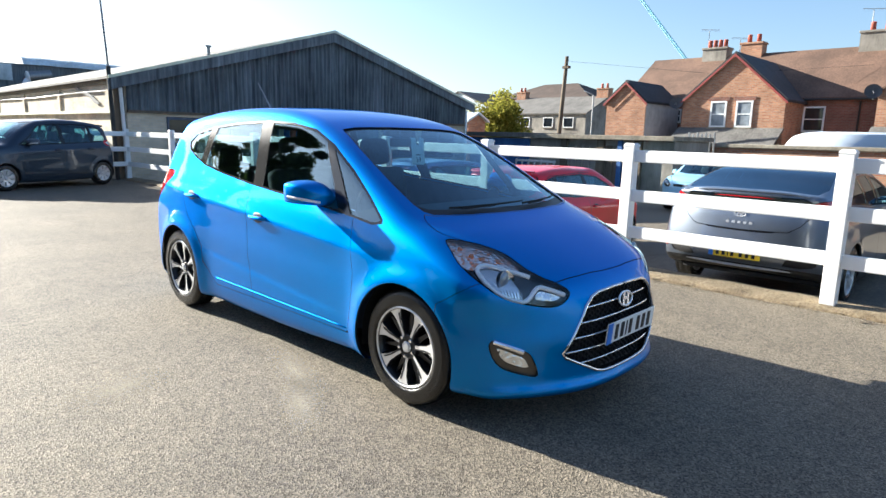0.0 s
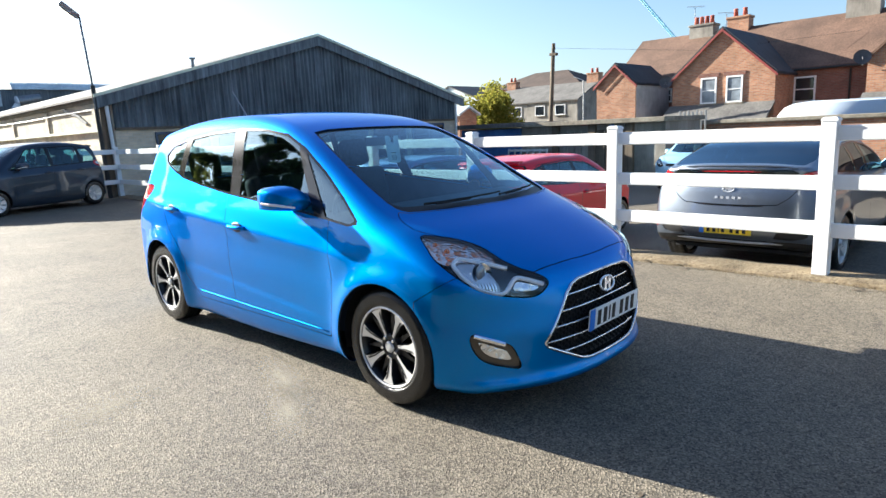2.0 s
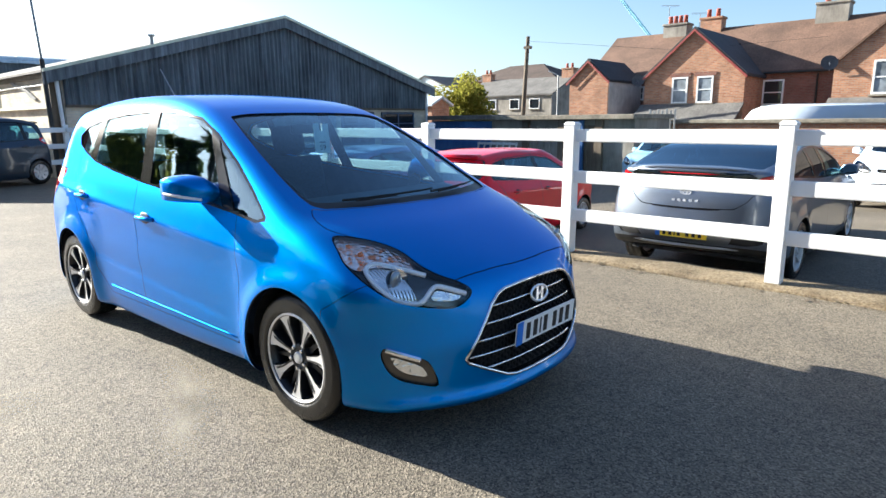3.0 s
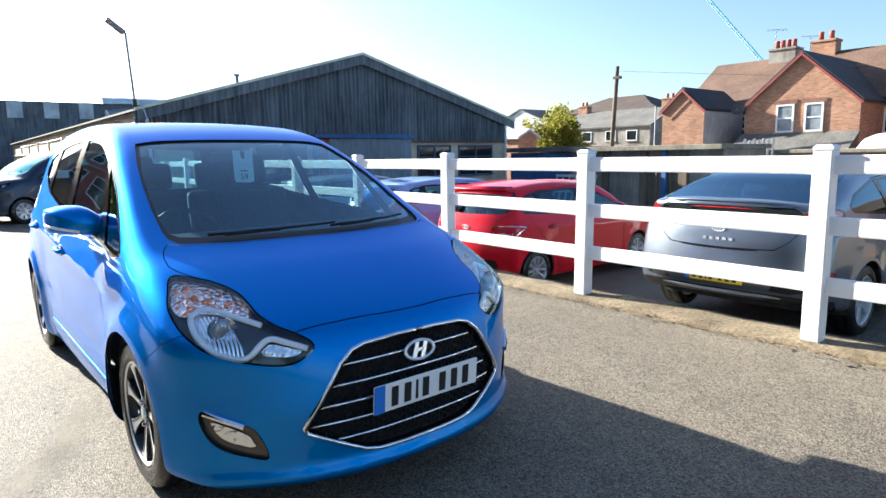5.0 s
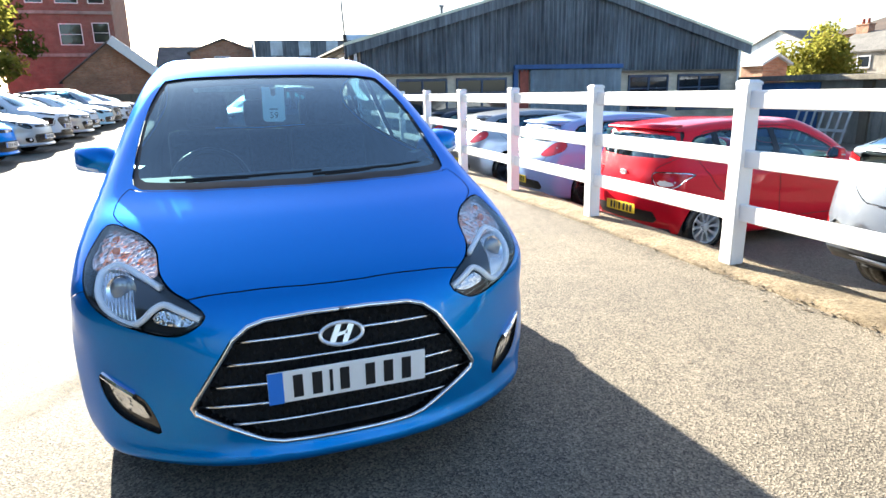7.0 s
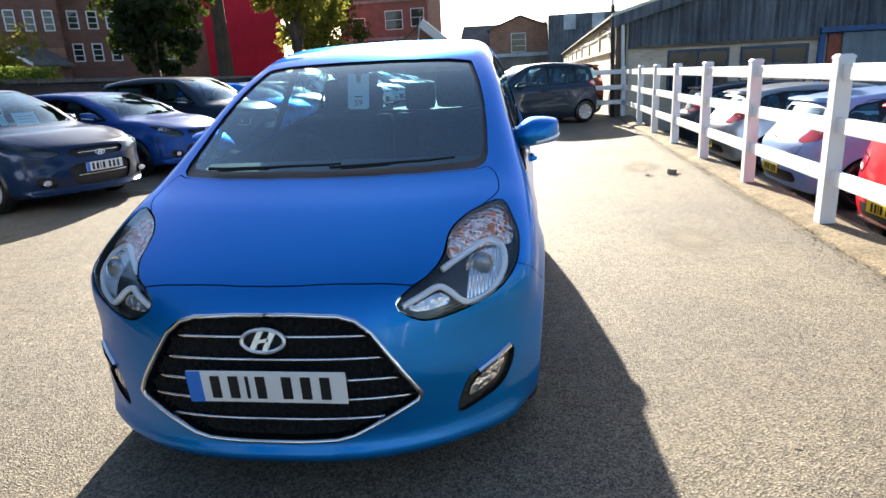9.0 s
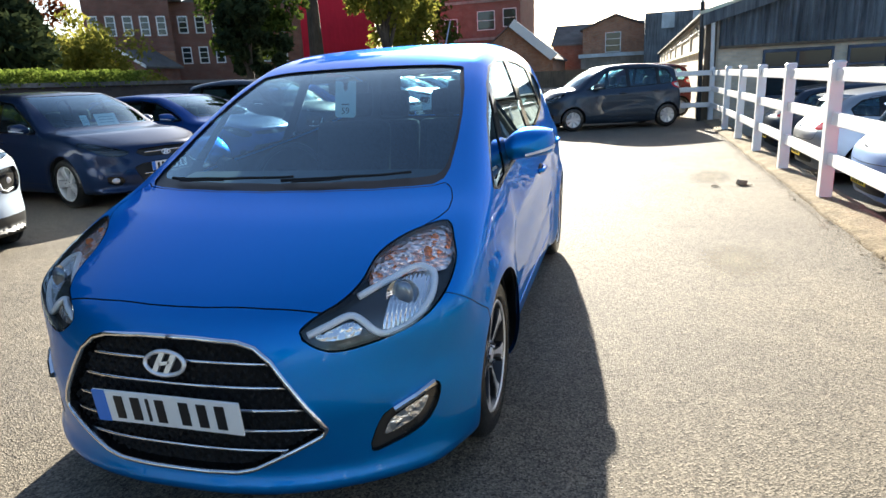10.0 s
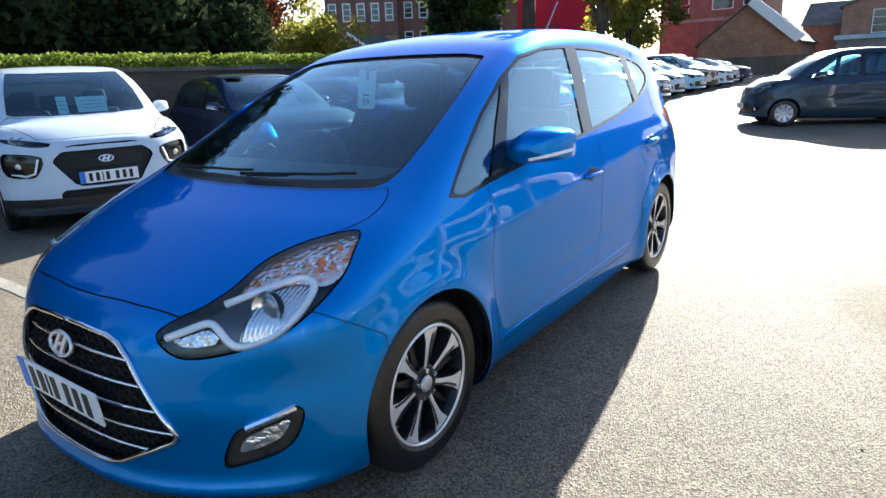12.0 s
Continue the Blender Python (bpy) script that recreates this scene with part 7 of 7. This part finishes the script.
OLDCITY = hatch(3.565, 1.595, 1.54, 2.38, 0.68, 0.84, (-0.02, 1.02), (0.75, 1.44), (2.66, 1.40), (0.95, 1.03), (2.82, 0.98), tyre=0.28, rim=0.18, arch=0.312, rear_plate=0.60)
HOT = hatch(4.335, 1.795, 1.41, 2.65, 0.88, 0.78, (0.08, 0.97), (1.05, 1.34), (3.05, 1.275), (0.92, 1.02), (3.30, 0.95), tyre=0.318, rim=0.235, arch=0.352, rear_plate=0.44, rim_mat=M_ALLOYDARK, clear=0.08)
SUV = hatch(4.165, 1.80, 1.65, 2.60, 0.82, 0.92, (0.02, 1.09), (0.82, 1.55), (2.95, 1.51), (1.05, 1.16), (3.10, 1.10), tyre=0.33, rim=0.22, arch=0.372, skirt=0.37, drl=True, front_plate=0.545, front_badge=0.71, bars=3,
            grille=([(-0.1, 0.80), (0.36, 0.80), (0.455, 0.72), (0.39, 0.62), (0.28, 0.47), (-0.1, 0.46)], [(-0.1, 0.865), (0.30, 0.855), (0.34, 0.838), (-0.1, 0.848)], [(-0.1, 0.44), (0.40, 0.44), (0.44, 0.39), (0.40, 0.33), (-0.1, 0.32)]),
            lamp=[(0.42, -0.74, 0.885), (0.60, -0.64, 0.865), (0.80, -0.40, 0.91), (0.80, -0.38, 0.94), (0.60, -0.60, 0.925)],
            fog=[(0.53, -0.70, 0.76), (0.74, -0.50, 0.80), (0.80, -0.42, 0.78), (0.80, -0.44, 0.60), (0.66, -0.60, 0.57), (0.58, -0.67, 0.60)])
SALOON = hatch(4.77, 1.815, 1.52, 2.77, 0.93, 0.80, (0.18, 1.00), (1.18, 1.44), (3.10, 1.40), (0.95, 1.02), (3.45, 1.05), tyre=0.325, rim=0.225, arch=0.36, front_plate=0.50, front_badge=0.66, bars=1, bright=True,
               grille=([(-0.1, 0.74), (0.34, 0.73), (0.40, 0.69), (0.30, 0.63), (-0.1, 0.62)], [(-0.1, 0.55), (0.34, 0.55), (0.46, 0.50), (0.36, 0.30), (-0.1, 0.28)]),
               lamp=[(0.46, -0.82, 0.70), (0.60, -0.74, 0.655), (0.76, -0.58, 0.70), (0.83, -0.28, 0.80), (0.76, -0.34, 0.815), (0.62, -0.62, 0.765)])
FAST = hatch(4.47, 1.82, 1.455, 2.70, 0.87, 0.78, (0.10, 0.97), (1.10, 1.38), (2.55, 1.36), (0.95, 1.06), (3.42, 1.06), tyre=0.315, rim=0.215, arch=0.35, rear_plate=0.535, rear_badge=0.94, skirt=0.26, tail_way=(0.45, 0.9, 0.1))
FAST["side"] = FAST["side"][:12] + [(2.2, 1.435), (2.65, 1.38), (3.05, 1.28), (3.36, 1.205), (3.47, 1.185), (3.50, 1.15), (3.475, 1.06), (3.52, 0.95), (3.57, 0.72), (3.59, 0.55), (3.57, 0.44), (3.50, 0.37), (3.34, 0.33)] + FAST["side"][21:]
FAST.pop("back")
FAST.pop("spoiler")
SALOON.pop("spoiler")
FAST["back_top"] = [(-0.1, 2.15), (0.50, 2.17), (0.58, 2.27), (0.685, 3.10), (0.64, 3.34), (-0.1, 3.42)]
FAST["back"] = [(-0.1, 1.02), (0.60, 1.03), (0.66, 1.07), (0.58, 1.135), (-0.1, 1.14)]
FAST["tint"] = M_DARKGLASS
FAST["word"], FAST["lip"], FAST["slot"], FAST["wing"] = 5, 0.40, 0.775, 1.178
FAST["dlo"] = [(0.44, 0.95), (0.74, 1.12), (1.22, 1.30), (1.65, 1.345), (2.2, 1.325), (2.75, 1.22), (2.95, 1.12), (2.85, 1.07), (1.9, 1.0)]
FAST["gate"] = [(-0.1, 0.78), (0.46, 0.79), (0.56, 0.86), (0.66, 0.99), (-0.1, 1.01)]
FAST["tail"] = [(0.64, 3.48, 1.03), (0.80, 3.25, 1.02), (0.84, 3.12, 1.07), (0.80, 3.16, 1.12), (0.66, 3.40, 1.10)]
FAST["rear_black"] = [(-0.1, 0.28), (0.84, 0.30), (0.86, 0.40), (0.60, 0.42), (-0.1, 0.43)]
FAST["pocket"] = [(0.42, 0.46), (0.56, 0.58), (0.70, 0.63), (0.74, 0.60), (0.74, 0.47), (0.60, 0.445)]
FAST["bar"] = 1.118
FAST["band"] = True
FAST["reflector"] = [(0.76, 3.40, 0.50), (0.84, 3.28, 0.50), (0.84, 3.28, 0.62), (0.78, 3.40, 0.62)]

red = stock_car("red_hatchback", "bright red small hatchback parked nose-away beyond the white fence", CITY, M_RED, "vee")
red.matrix_basis = place(6.84, 3.62, LOW, 3)
fast = stock_car("grey_liftback", "dark metallic grey sloping-back car beyond the white fence", FAST, M_STEEL, "five")
fast.matrix_basis = place(7.35, -0.04, -0.25, 0)
lilac = stock_car("pale_blue_hatchback", "pale blue sporty hatchback parked beyond the white fence", HOT, M_LILAC, "five")
lilac.matrix_basis = place(7.35, 6.25, LOW, 0)
grey = stock_car("grey_city_car", "dark grey small hatchback parked across the yard's end", OLDCITY, M_GREY, "cover")
grey.matrix_basis = place(-0.42, 13.95, 0.035, 204.5)
white = stock_car("white_suv", "white compact crossover with a black grille facing the yard", SUV, M_WPAINT, "five")
white.matrix_basis = place(-4.94, 1.575, 0, -15)
navy = stock_car("navy_estate", "dark navy saloon car facing the yard", SALOON, M_NAVY, "five")
navy.matrix_basis = place(-5.45, 4.85, 0, -14)


def repaint(ob, old, fresh, name, label):
    ob.name = name
    ob["label"] = label
    for o in ob.children_recursive:
        if o.type == "MESH" and o.material_slots and o.material_slots[0].material == old:
            o.material_slots[0].link = "OBJECT"
            o.material_slots[0].material = fresh
    return ob


repaint(copy_thing(red, place(13.55, 4.45, LOW, 180)), M_RED, M_AQUA, "light_blue_hatchback", "light blue small hatchback facing the fence on the lower yard")
repaint(copy_thing(lilac, place(7.3, 9.2, LOW, 0)), M_LILAC, M_SILVER, "silver_hatchback", "silver hatchback parked beyond the white fence")
repaint(copy_thing(lilac, place(7.3, 12.0, LOW, 0)), M_LILAC, M_GREY, "dark_hatchback", "dark hatchback parked beyond the white fence")
repaint(copy_thing(lilac, place(-5.5, 7.6, 0, -8)), M_LILAC, M_MIDBLUE, "blue_hatchback", "mid blue hatchback facing the yard")
repaint(copy_thing(white, place(-5.6, 10.5, 0, -8)), M_WPAINT, M_GREY, "dark_suv", "dark grey crossover facing the yard")
for y, src, old, fresh, nm, lab in ((13.2, red, M_RED, M_BLUE, "blue_city_car", "bright blue small hatchback facing the yard"), (15.9, lilac, M_LILAC, M_SILVER, "silver_hatchback", "silver hatchback in the row facing the yard"),
                                    (18.6, white, M_WPAINT, M_WPAINT, "white_crossover", "white crossover in the row facing the yard"), (21.3, navy, M_NAVY, M_SILVER, "silver_saloon", "silver saloon in the row facing the yard"),
                                    (24.0, red, M_RED, M_WPAINT, "white_city_car", "small white hatchback in the row facing the yard"), (26.7, lilac, M_LILAC, M_AQUA, "aqua_hatchback", "pale aqua hatchback in the row facing the yard"),
                                    (29.4, white, M_WPAINT, M_SILVER, "silver_suv", "silver crossover in the row facing the yard"), (32.1, navy, M_NAVY, M_WPAINT, "white_saloon", "white saloon in the row facing the yard"),
                                    (34.8, red, M_RED, M_SILVER, "silver_city_car", "small silver hatchback in the row facing the yard"), (37.5, lilac, M_LILAC, M_NAVY, "navy_hatchback", "navy hatchback at the row's far end")):
    repaint(copy_thing(src, place(-5.7 - 0.03 * (y - 13), y, high_z(y), -8)), old, fresh, nm, lab)
repaint(copy_thing(grey, place(0.05, 16.95, 0.05, 204.5)), M_GREY, M_MAROON, "maroon_city_car", "dark maroon small hatchback behind the grey one")
repaint(copy_thing(red, place(11.4, -1.1, -0.23, 180)), M_RED, M_WPAINT, "white_hatchback", "white small hatchback facing the fence on the lower yard")


# ---- trees and hedge ----
def leaf_mat(name, a, b_col, glow):
    m = bpy.data.materials.new(name)
    m.use_nodes = True
    t = m.node_tree
    t.nodes.clear()
    out = t.nodes.new("ShaderNodeOutputMaterial")
    geo = t.nodes.new("ShaderNodeNewGeometry")
    col = ramp(t, geo.outputs["Random Per Island"], [(0.0, a), (1.0, b_col)])
    df = t.nodes.new("ShaderNodeBsdfDiffuse")
    tl = t.nodes.new("ShaderNodeBsdfTranslucent")
    mx = t.nodes.new("ShaderNodeMixShader")
    mx.inputs["Fac"].default_value = glow
    t.links.new(col, df.inputs["Color"])
    t.links.new(col, tl.inputs["Color"])
    t.links.new(df.outputs["BSDF"], mx.inputs[1])
    t.links.new(tl.outputs["BSDF"], mx.inputs[2])
    t.links.new(mx.outputs["Shader"], out.inputs["Surface"])
    return m


M_LEAF = leaf_mat("green_leaves", (0.03, 0.055, 0.012), (0.09, 0.12, 0.025), 0.35)
M_LEAFDARK = leaf_mat("dark_evergreen_leaves", (0.022, 0.034, 0.018), (0.055, 0.07, 0.03), 0.2)
M_LEAFHEDGE = leaf_mat("bright_hedge_leaves", (0.10, 0.15, 0.025), (0.24, 0.30, 0.06), 0.5)
M_LEAFGOLD = leaf_mat("yellow_green_leaves", (0.16, 0.17, 0.03), (0.32, 0.29, 0.06), 0.55)
M_LEAFRED = leaf_mat("copper_leaves", (0.10, 0.03, 0.018), (0.18, 0.07, 0.03), 0.35)
M_BARK = streaky("rough_bark", (0.05, 0.035, 0.025), (0.13, 0.10, 0.075), 0.95, 0, 8, 1.0, 0.8)


def leaves(rng, centres, radii, n, size):
    """Leaf blades scattered through clumps: returns vertices and faces."""
    k = rng.integers(0, len(centres), n)
    d = rng.normal(size=(n, 3))
    d /= np.linalg.norm(d, axis=1)[:, None]
    r = rng.random(n) ** 0.45
    p = centres[k] + d * (radii[k] * r)[:, None]
    a = rng.normal(size=(n, 3))
    a /= np.linalg.norm(a, axis=1)[:, None]
    b = np.cross(a, rng.normal(size=(n, 3)))
    b /= np.linalg.norm(b, axis=1)[:, None]
    s = size * (0.6 + 0.8 * rng.random(n))[:, None]
    v = np.stack([p - a * s, p + b * s * 0.45, p + a * s, p - b * s * 0.45], 1).reshape(-1, 3)
    f = np.arange(4 * n).reshape(-1, 4)
    return v, f


def tree(name, label, x, y, z, height, spread, mat, count=5000, size=0.13, seed=1, low=0.3, group=""):
    t = thing(name, label, "tree", group)
    rng = np.random.default_rng(seed)
    bm = bmesh.new()
    th = height * 0.55
    lean = rng.normal(size=2) * 0.25
    tube(bm, [(x, y, z), (x + lean[0] * 0.3, y + lean[1] * 0.3, z + th * 0.5), (x + lean[0], y + lean[1], z + th)], height * 0.028, 9, height * 0.014)
    tips = []
    for k in range(11):
        a = 2 * math.pi * k / 11 * 2.4 + rng.random()
        h0 = z + height * (low + 0.035 * k)
        rr = spread * (0.55 + 0.45 * rng.random()) * (1 - 0.04 * k)
        tip = (x + lean[0] + rr * math.cos(a), y + lean[1] + rr * math.sin(a), min(z + height * 0.97, h0 + height * (0.15 + 0.25 * rng.random())))
        mid = (x + lean[0] * 0.8 + rr * 0.5 * math.cos(a), y + lean[1] * 0.8 + rr * 0.5 * math.sin(a), (h0 + tip[2]) / 2 + 0.05 * height)
        tube(bm, [(x + lean[0] * 0.6, y + lean[1] * 0.6, min(h0, z + th)), mid, tip], height * 0.011, 6, height * 0.004)
        tips += [tip, mid]
    part("trunk", bm, M_BARK, t)
    tips.append((x + lean[0], y + lean[1], z + height * 0.88))
    c = np.array(tips)
    c = np.vstack([c, c + rng.normal(size=c.shape) * spread * 0.28])
    rad = spread * (0.20 + 0.22 * rng.random(len(c)))
    v, f = leaves(rng, c, rad, count, size)
    v[:, 2] = np.maximum(v[:, 2], z + height * low * 0.4)
    tagged(link_mesh("crown", v, f, mat, t), kind="stuff")
    return t


def hedge():
    rng = np.random.default_rng(7)
    n = 30000
    y = -8 + 17.6 * rng.random(n)
    top = 0.20 + 0.07 * np.array([noise.noise(Vector((float(q) * 1.7, 0, 0))) for q in y]) + 0.05 * np.array([noise.noise(Vector((float(q) * 7, 2, 0))) for q in y])
    p = np.stack([-9.55 + 0.62 * rng.random(n), y, 1.60 + (0.12 + top) * rng.random(n) ** 0.6], 1)
    v, f = leaves(rng, p, np.full(n, 0.02), n, 0.035)
    ob = link_mesh("hedge", v, f, M_LEAFHEDGE)
    tagged(ob, "clipped bright green hedge above the yard wall", "hedge", kind="stuff")


hedge()


def evergreen_screen():
    """A dense dark mass of evergreens that closes the gaps between the trees."""
    rng = np.random.default_rng(17)
    n = 76000
    y = -12 + 19.5 * rng.random(n)
    top = 4.2 + np.array([1.1 * noise.noise(Vector((float(q) * 0.6, 5.0, 0))) for q in y])
    p = np.stack([-12.6 + 1.4 * rng.random(n), y, 0.6 + (top - 0.6) * rng.random(n) ** 0.8], 1)
    v, f = leaves(rng, p, np.full(n, 0.15), n, 0.085)
    tagged(link_mesh("evergreen_screen", v, f, M_LEAFDARK), "dense dark evergreen screen behind the yard wall", "hedge", kind="stuff")


evergreen_screen()
for i, (x, y, h, s) in enumerate(((-13.0, -7.5, 7.0, 3.0), (-13.5, -3.2, 7.4, 3.2), (-12.8, 0.8, 6.8, 3.0), (-13.6, 4.4, 7.2, 3.0), (-13.2, 7.2, 6.6, 2.4), (-17, 2.0, 8.0, 3.6), (-17, -6, 8.2, 3.8))):
    tree("dark_tree", "tall dense dark evergreen tree behind the yard wall", x, y, 0, h, s, M_LEAFDARK, 32000, 0.13, 20 + i, 0.12, "trees behind the wall")
tree("golden_shrub", "yellow-green leafy shrub behind the yard wall", -19.6, 18.2, 0, 5.0, 1.9, M_LEAFGOLD, 6500, 0.12, 41, 0.15)
tree("copper_tree", "copper-leaved tree behind the yard wall", -23.0, 18.5, 0, 7.5, 2.0, M_LEAFRED, 5000, 0.12, 42, 0.2)
for i, (x, y, h, s, m, n) in enumerate(((-15.0, 22.5, 8.0, 1.3, M_LEAFDARK, 9000), (-14.0, 36.5, 13.5, 2.9, M_LEAFGOLD, 12000), (-19.0, 29.0, 9.5, 2.8, M_LEAF, 6000), (-18.9, 36.3, 20.0, 3.0, M_LEAF, 22000), (-15.0, 44, 9.5, 2.6, M_LEAFGOLD, 5000), (-17.5, 52.0, 11, 3.0, M_LEAF, 5000))):
    tree("leafy_tree", "leafy green tree by the brick buildings", x, y, 0, h, s, m, n, 0.2, 50 + i, 0.12 if i == 0 else 0.42 if i == 3 else 0.2, "trees by the brick buildings")
tree("round_tree", "yellow-green round tree beside the cottages", 39.5, 33.0, LOW, 4.9, 2.9, M_LEAFGOLD, 9000, 0.16, 61, 0.15)
tree("leafy_tree", "leafy green tree behind the houses", 60, 30.0, LOW, 7.6, 2.2, M_LEAF, 3500, 0.2, 62, 0.25)
# added trees behind every view: only reflections and sky light meet them
for i, (x, y) in enumerate(((-14, -16), (-9, -22), (2, -26), (14, -24), (26, -18))):
    tree("leafy_tree", "leafy green tree added out of view behind the camera", x, y, 0, 8.5, 3.0, M_LEAFDARK, 3000, 0.24, 70 + i, 0.25)


# ---- small things on the yard ----
M_PAINTLINE = streaky("worn_white_line", (0.17, 0.155, 0.13), (0.30, 0.285, 0.25), 0.8, 0, 9, 9)


def stone():
    bm = bmesh.new()
    box(bm, -0.055, -0.038, 0, 0.055, 0.038, 0.065, bevel=0.014, m=pose(2.58, 5.9, -0.005, 4, 6, 25))
    for v in bm.verts:
        v.co += 0.012 * noise.noise_vector(v.co * 14)
    tagged(part("loose_stone", bm, M_CONCRETE, smooth=True), "broken grey stone lying near the kerb", "stone")
    bm = bmesh.new()
    rng = random.Random(4)
    for k in range(9):
        a = rng.uniform(0, 6.28)
        p = (2.45 + rng.uniform(-0.25, 0.25), 5.75 + rng.uniform(-0.12, 0.12), 0.012)
        tube(bm, [p, (p[0] + 0.09 * math.cos(a), p[1] + 0.09 * math.sin(a), 0.02)], 0.006, 5, 0.003)
    tagged(part("twigs", bm, M_TIMBER), "a few dry twigs beside the stone", "twigs", kind="stuff")


stone()


def debris():
    """Leaves, grit and scraps scattered on the asphalt."""
    rng = np.random.default_rng(11)
    n = 900
    p = np.stack([-6 + 9.0 * rng.random(n), -4 + 16 * rng.random(n), np.full(n, 0.006)], 1)
    a = rng.random(n) * 6.28
    s = 0.004 + 0.009 * rng.random(n) ** 3
    v, f = [], []
    for i in range(n):
        for k in range(4):
            b = a[i] + k * math.pi / 2
            v.append((p[i, 0] + s[i] * math.cos(b) * (1.5 if k % 2 else 1), p[i, 1] + s[i] * math.sin(b), 0.003 + (0.006 if k == 1 else 0)))
        f.append((4 * i, 4 * i + 1, 4 * i + 2, 4 * i + 3))
    tagged(link_mesh("grit", v, f, M_TIMBER), "small scattered leaves and grit on the asphalt", "debris", kind="stuff")


debris()


def kerb_litter():
    """Dead leaves, soil and grit gathered where the asphalt meets the kerb."""
    rng = np.random.default_rng(23)
    n = 2600
    y = -5 + 20 * rng.random(n)
    x = 3.06 - np.abs(rng.normal(size=n)) * 0.07
    s = 0.004 + 0.013 * rng.random(n) ** 2.5
    a = rng.random(n) * 6.28
    v, f = [], []
    for i in range(n):
        for k in range(4):
            b = a[i] + k * math.pi / 2
            v.append((x[i] + s[i] * math.cos(b) * (1.6 if k % 2 else 1), y[i] + s[i] * math.sin(b), 0.003 + 0.008 * rng.random() + max(0.0, x[i] - 3.0) * 0.3))
        f.append((4 * i, 4 * i + 1, 4 * i + 2, 4 * i + 3))
    tagged(link_mesh("kerb_litter", v, f, M_TIMBER), "dead leaves and grit gathered along the kerb", "debris", kind="stuff")


kerb_litter()


def scuff_mat():
    """Pale dust that thins out towards its edge and lets the asphalt through."""
    m = bpy.data.materials.new("pale_dust")
    m.use_nodes = True
    t = m.node_tree
    t.nodes.clear()
    out = t.nodes.new("ShaderNodeOutputMaterial")
    v = texco(t)
    gr = t.nodes.new("ShaderNodeTexGradient")
    gr.gradient_type = "SPHERICAL"
    t.links.new(v, gr.inputs["Vector"])
    n = noise_node(t, texco(t, 9.0), 3.0, 6, 0.75)
    fac = t.nodes.new("ShaderNodeMath")
    fac.operation = "MULTIPLY"
    t.links.new(gr.outputs["Fac"], fac.inputs[0])
    t.links.new(ramp(t, n, [(0.36, (0, 0, 0)), (0.60, (1, 1, 1))]), fac.inputs[1])
    df = t.nodes.new("ShaderNodeBsdfDiffuse")
    df.inputs["Color"].default_value = (0.42, 0.38, 0.31, 1)
    tr = t.nodes.new("ShaderNodeBsdfTransparent")
    mx = t.nodes.new("ShaderNodeMixShader")
    t.links.new(fac.outputs[0], mx.inputs["Fac"])
    t.links.new(tr.outputs["BSDF"], mx.inputs[1])
    t.links.new(df.outputs["BSDF"], mx.inputs[2])
    t.links.new(mx.outputs["Shader"], out.inputs["Surface"])
    return m


M_DUST = scuff_mat()


def scuff(x, y, a, b, turn):
    v = [(math.cos(k * math.pi / 12), math.sin(k * math.pi / 12), 0) for k in range(24)]
    ob = link_mesh("dust_scuff", v, [tuple(range(24))], M_DUST)
    ob.matrix_basis = pose(x, y, 0.004, 0, 0, turn) @ Matrix.Diagonal((a, b, 1, 1))
    tagged(ob, "pale dusty scuff worn into the asphalt", "scuff", "scuffs on the asphalt", "structure")


for x, y, a, b, turn in ((-1.03, 0.75, 0.50, 0.13, 74), (-1.88, 1.18, 0.34, 0.2, 20), (-1.25, 0.35, 0.4, 0.14, 60), (2.1, 2.6, 0.5, 0.3, 85), (2.3, 6.5, 0.7, 0.3, 80)):
    scuff(x, y, a, b, turn)


def bay_line(y):
    v, f = [], []
    n = 40
    for i in range(n + 1):
        x = -8.8 + 6.4 * i / n
        w = 0.05 + 0.012 * noise.noise(Vector((x * 5, y, 0)))
        v += [(x, y - w, 0.004), (x, y + w, 0.004)]
    f = [(2 * i, 2 * i + 2, 2 * i + 3, 2 * i + 1) for i in range(n)]
    tagged(link_mesh("bay_line", v, f, M_PAINTLINE), "worn pale parking bay line on the asphalt", "line", "bay lines", "structure")


for k in range(6):
    bay_line(2.75 + 2.75 * k if k else 0.0)


M_FAINT = simple("faint_grey_print", (0.45, 0.46, 0.48), 0.6, vary=0.05)


def sign_card(car, x, y, z, w, h, tilt=62):
    """A sale card that leans behind a parked car's windscreen."""
    m = car.matrix_basis @ pose(x, y, z, tilt, 0, 0)
    bm = bmesh.new()
    box(bm, -w / 2, -h / 2, 0, w / 2, h / 2, 0.003, m=m)
    ob = tagged(part("windscreen_card", bm, M_PAPER), "white sale card behind a parked car's windscreen", "card", "windscreen cards")
    for k in range(3):
        bm = bmesh.new()
        box(bm, -w * 0.35, h * (0.22 - 0.22 * k) - 0.006, 0.003, w * 0.35, h * (0.22 - 0.22 * k) + 0.006, 0.005, m=m)
        part("print_bar", bm, M_FAINT, ob)


sign_card(white, 0.17, 0.50, 1.20, 0.30, 0.19)
sign_card(white, -0.12, 0.50, 1.20, 0.10, 0.21)
sign_card(navy, 0.22, 0.70, 1.075, 0.32, 0.20, 60)
sign_card(navy, -0.10, 0.70, 1.085, 0.10, 0.16, 60)
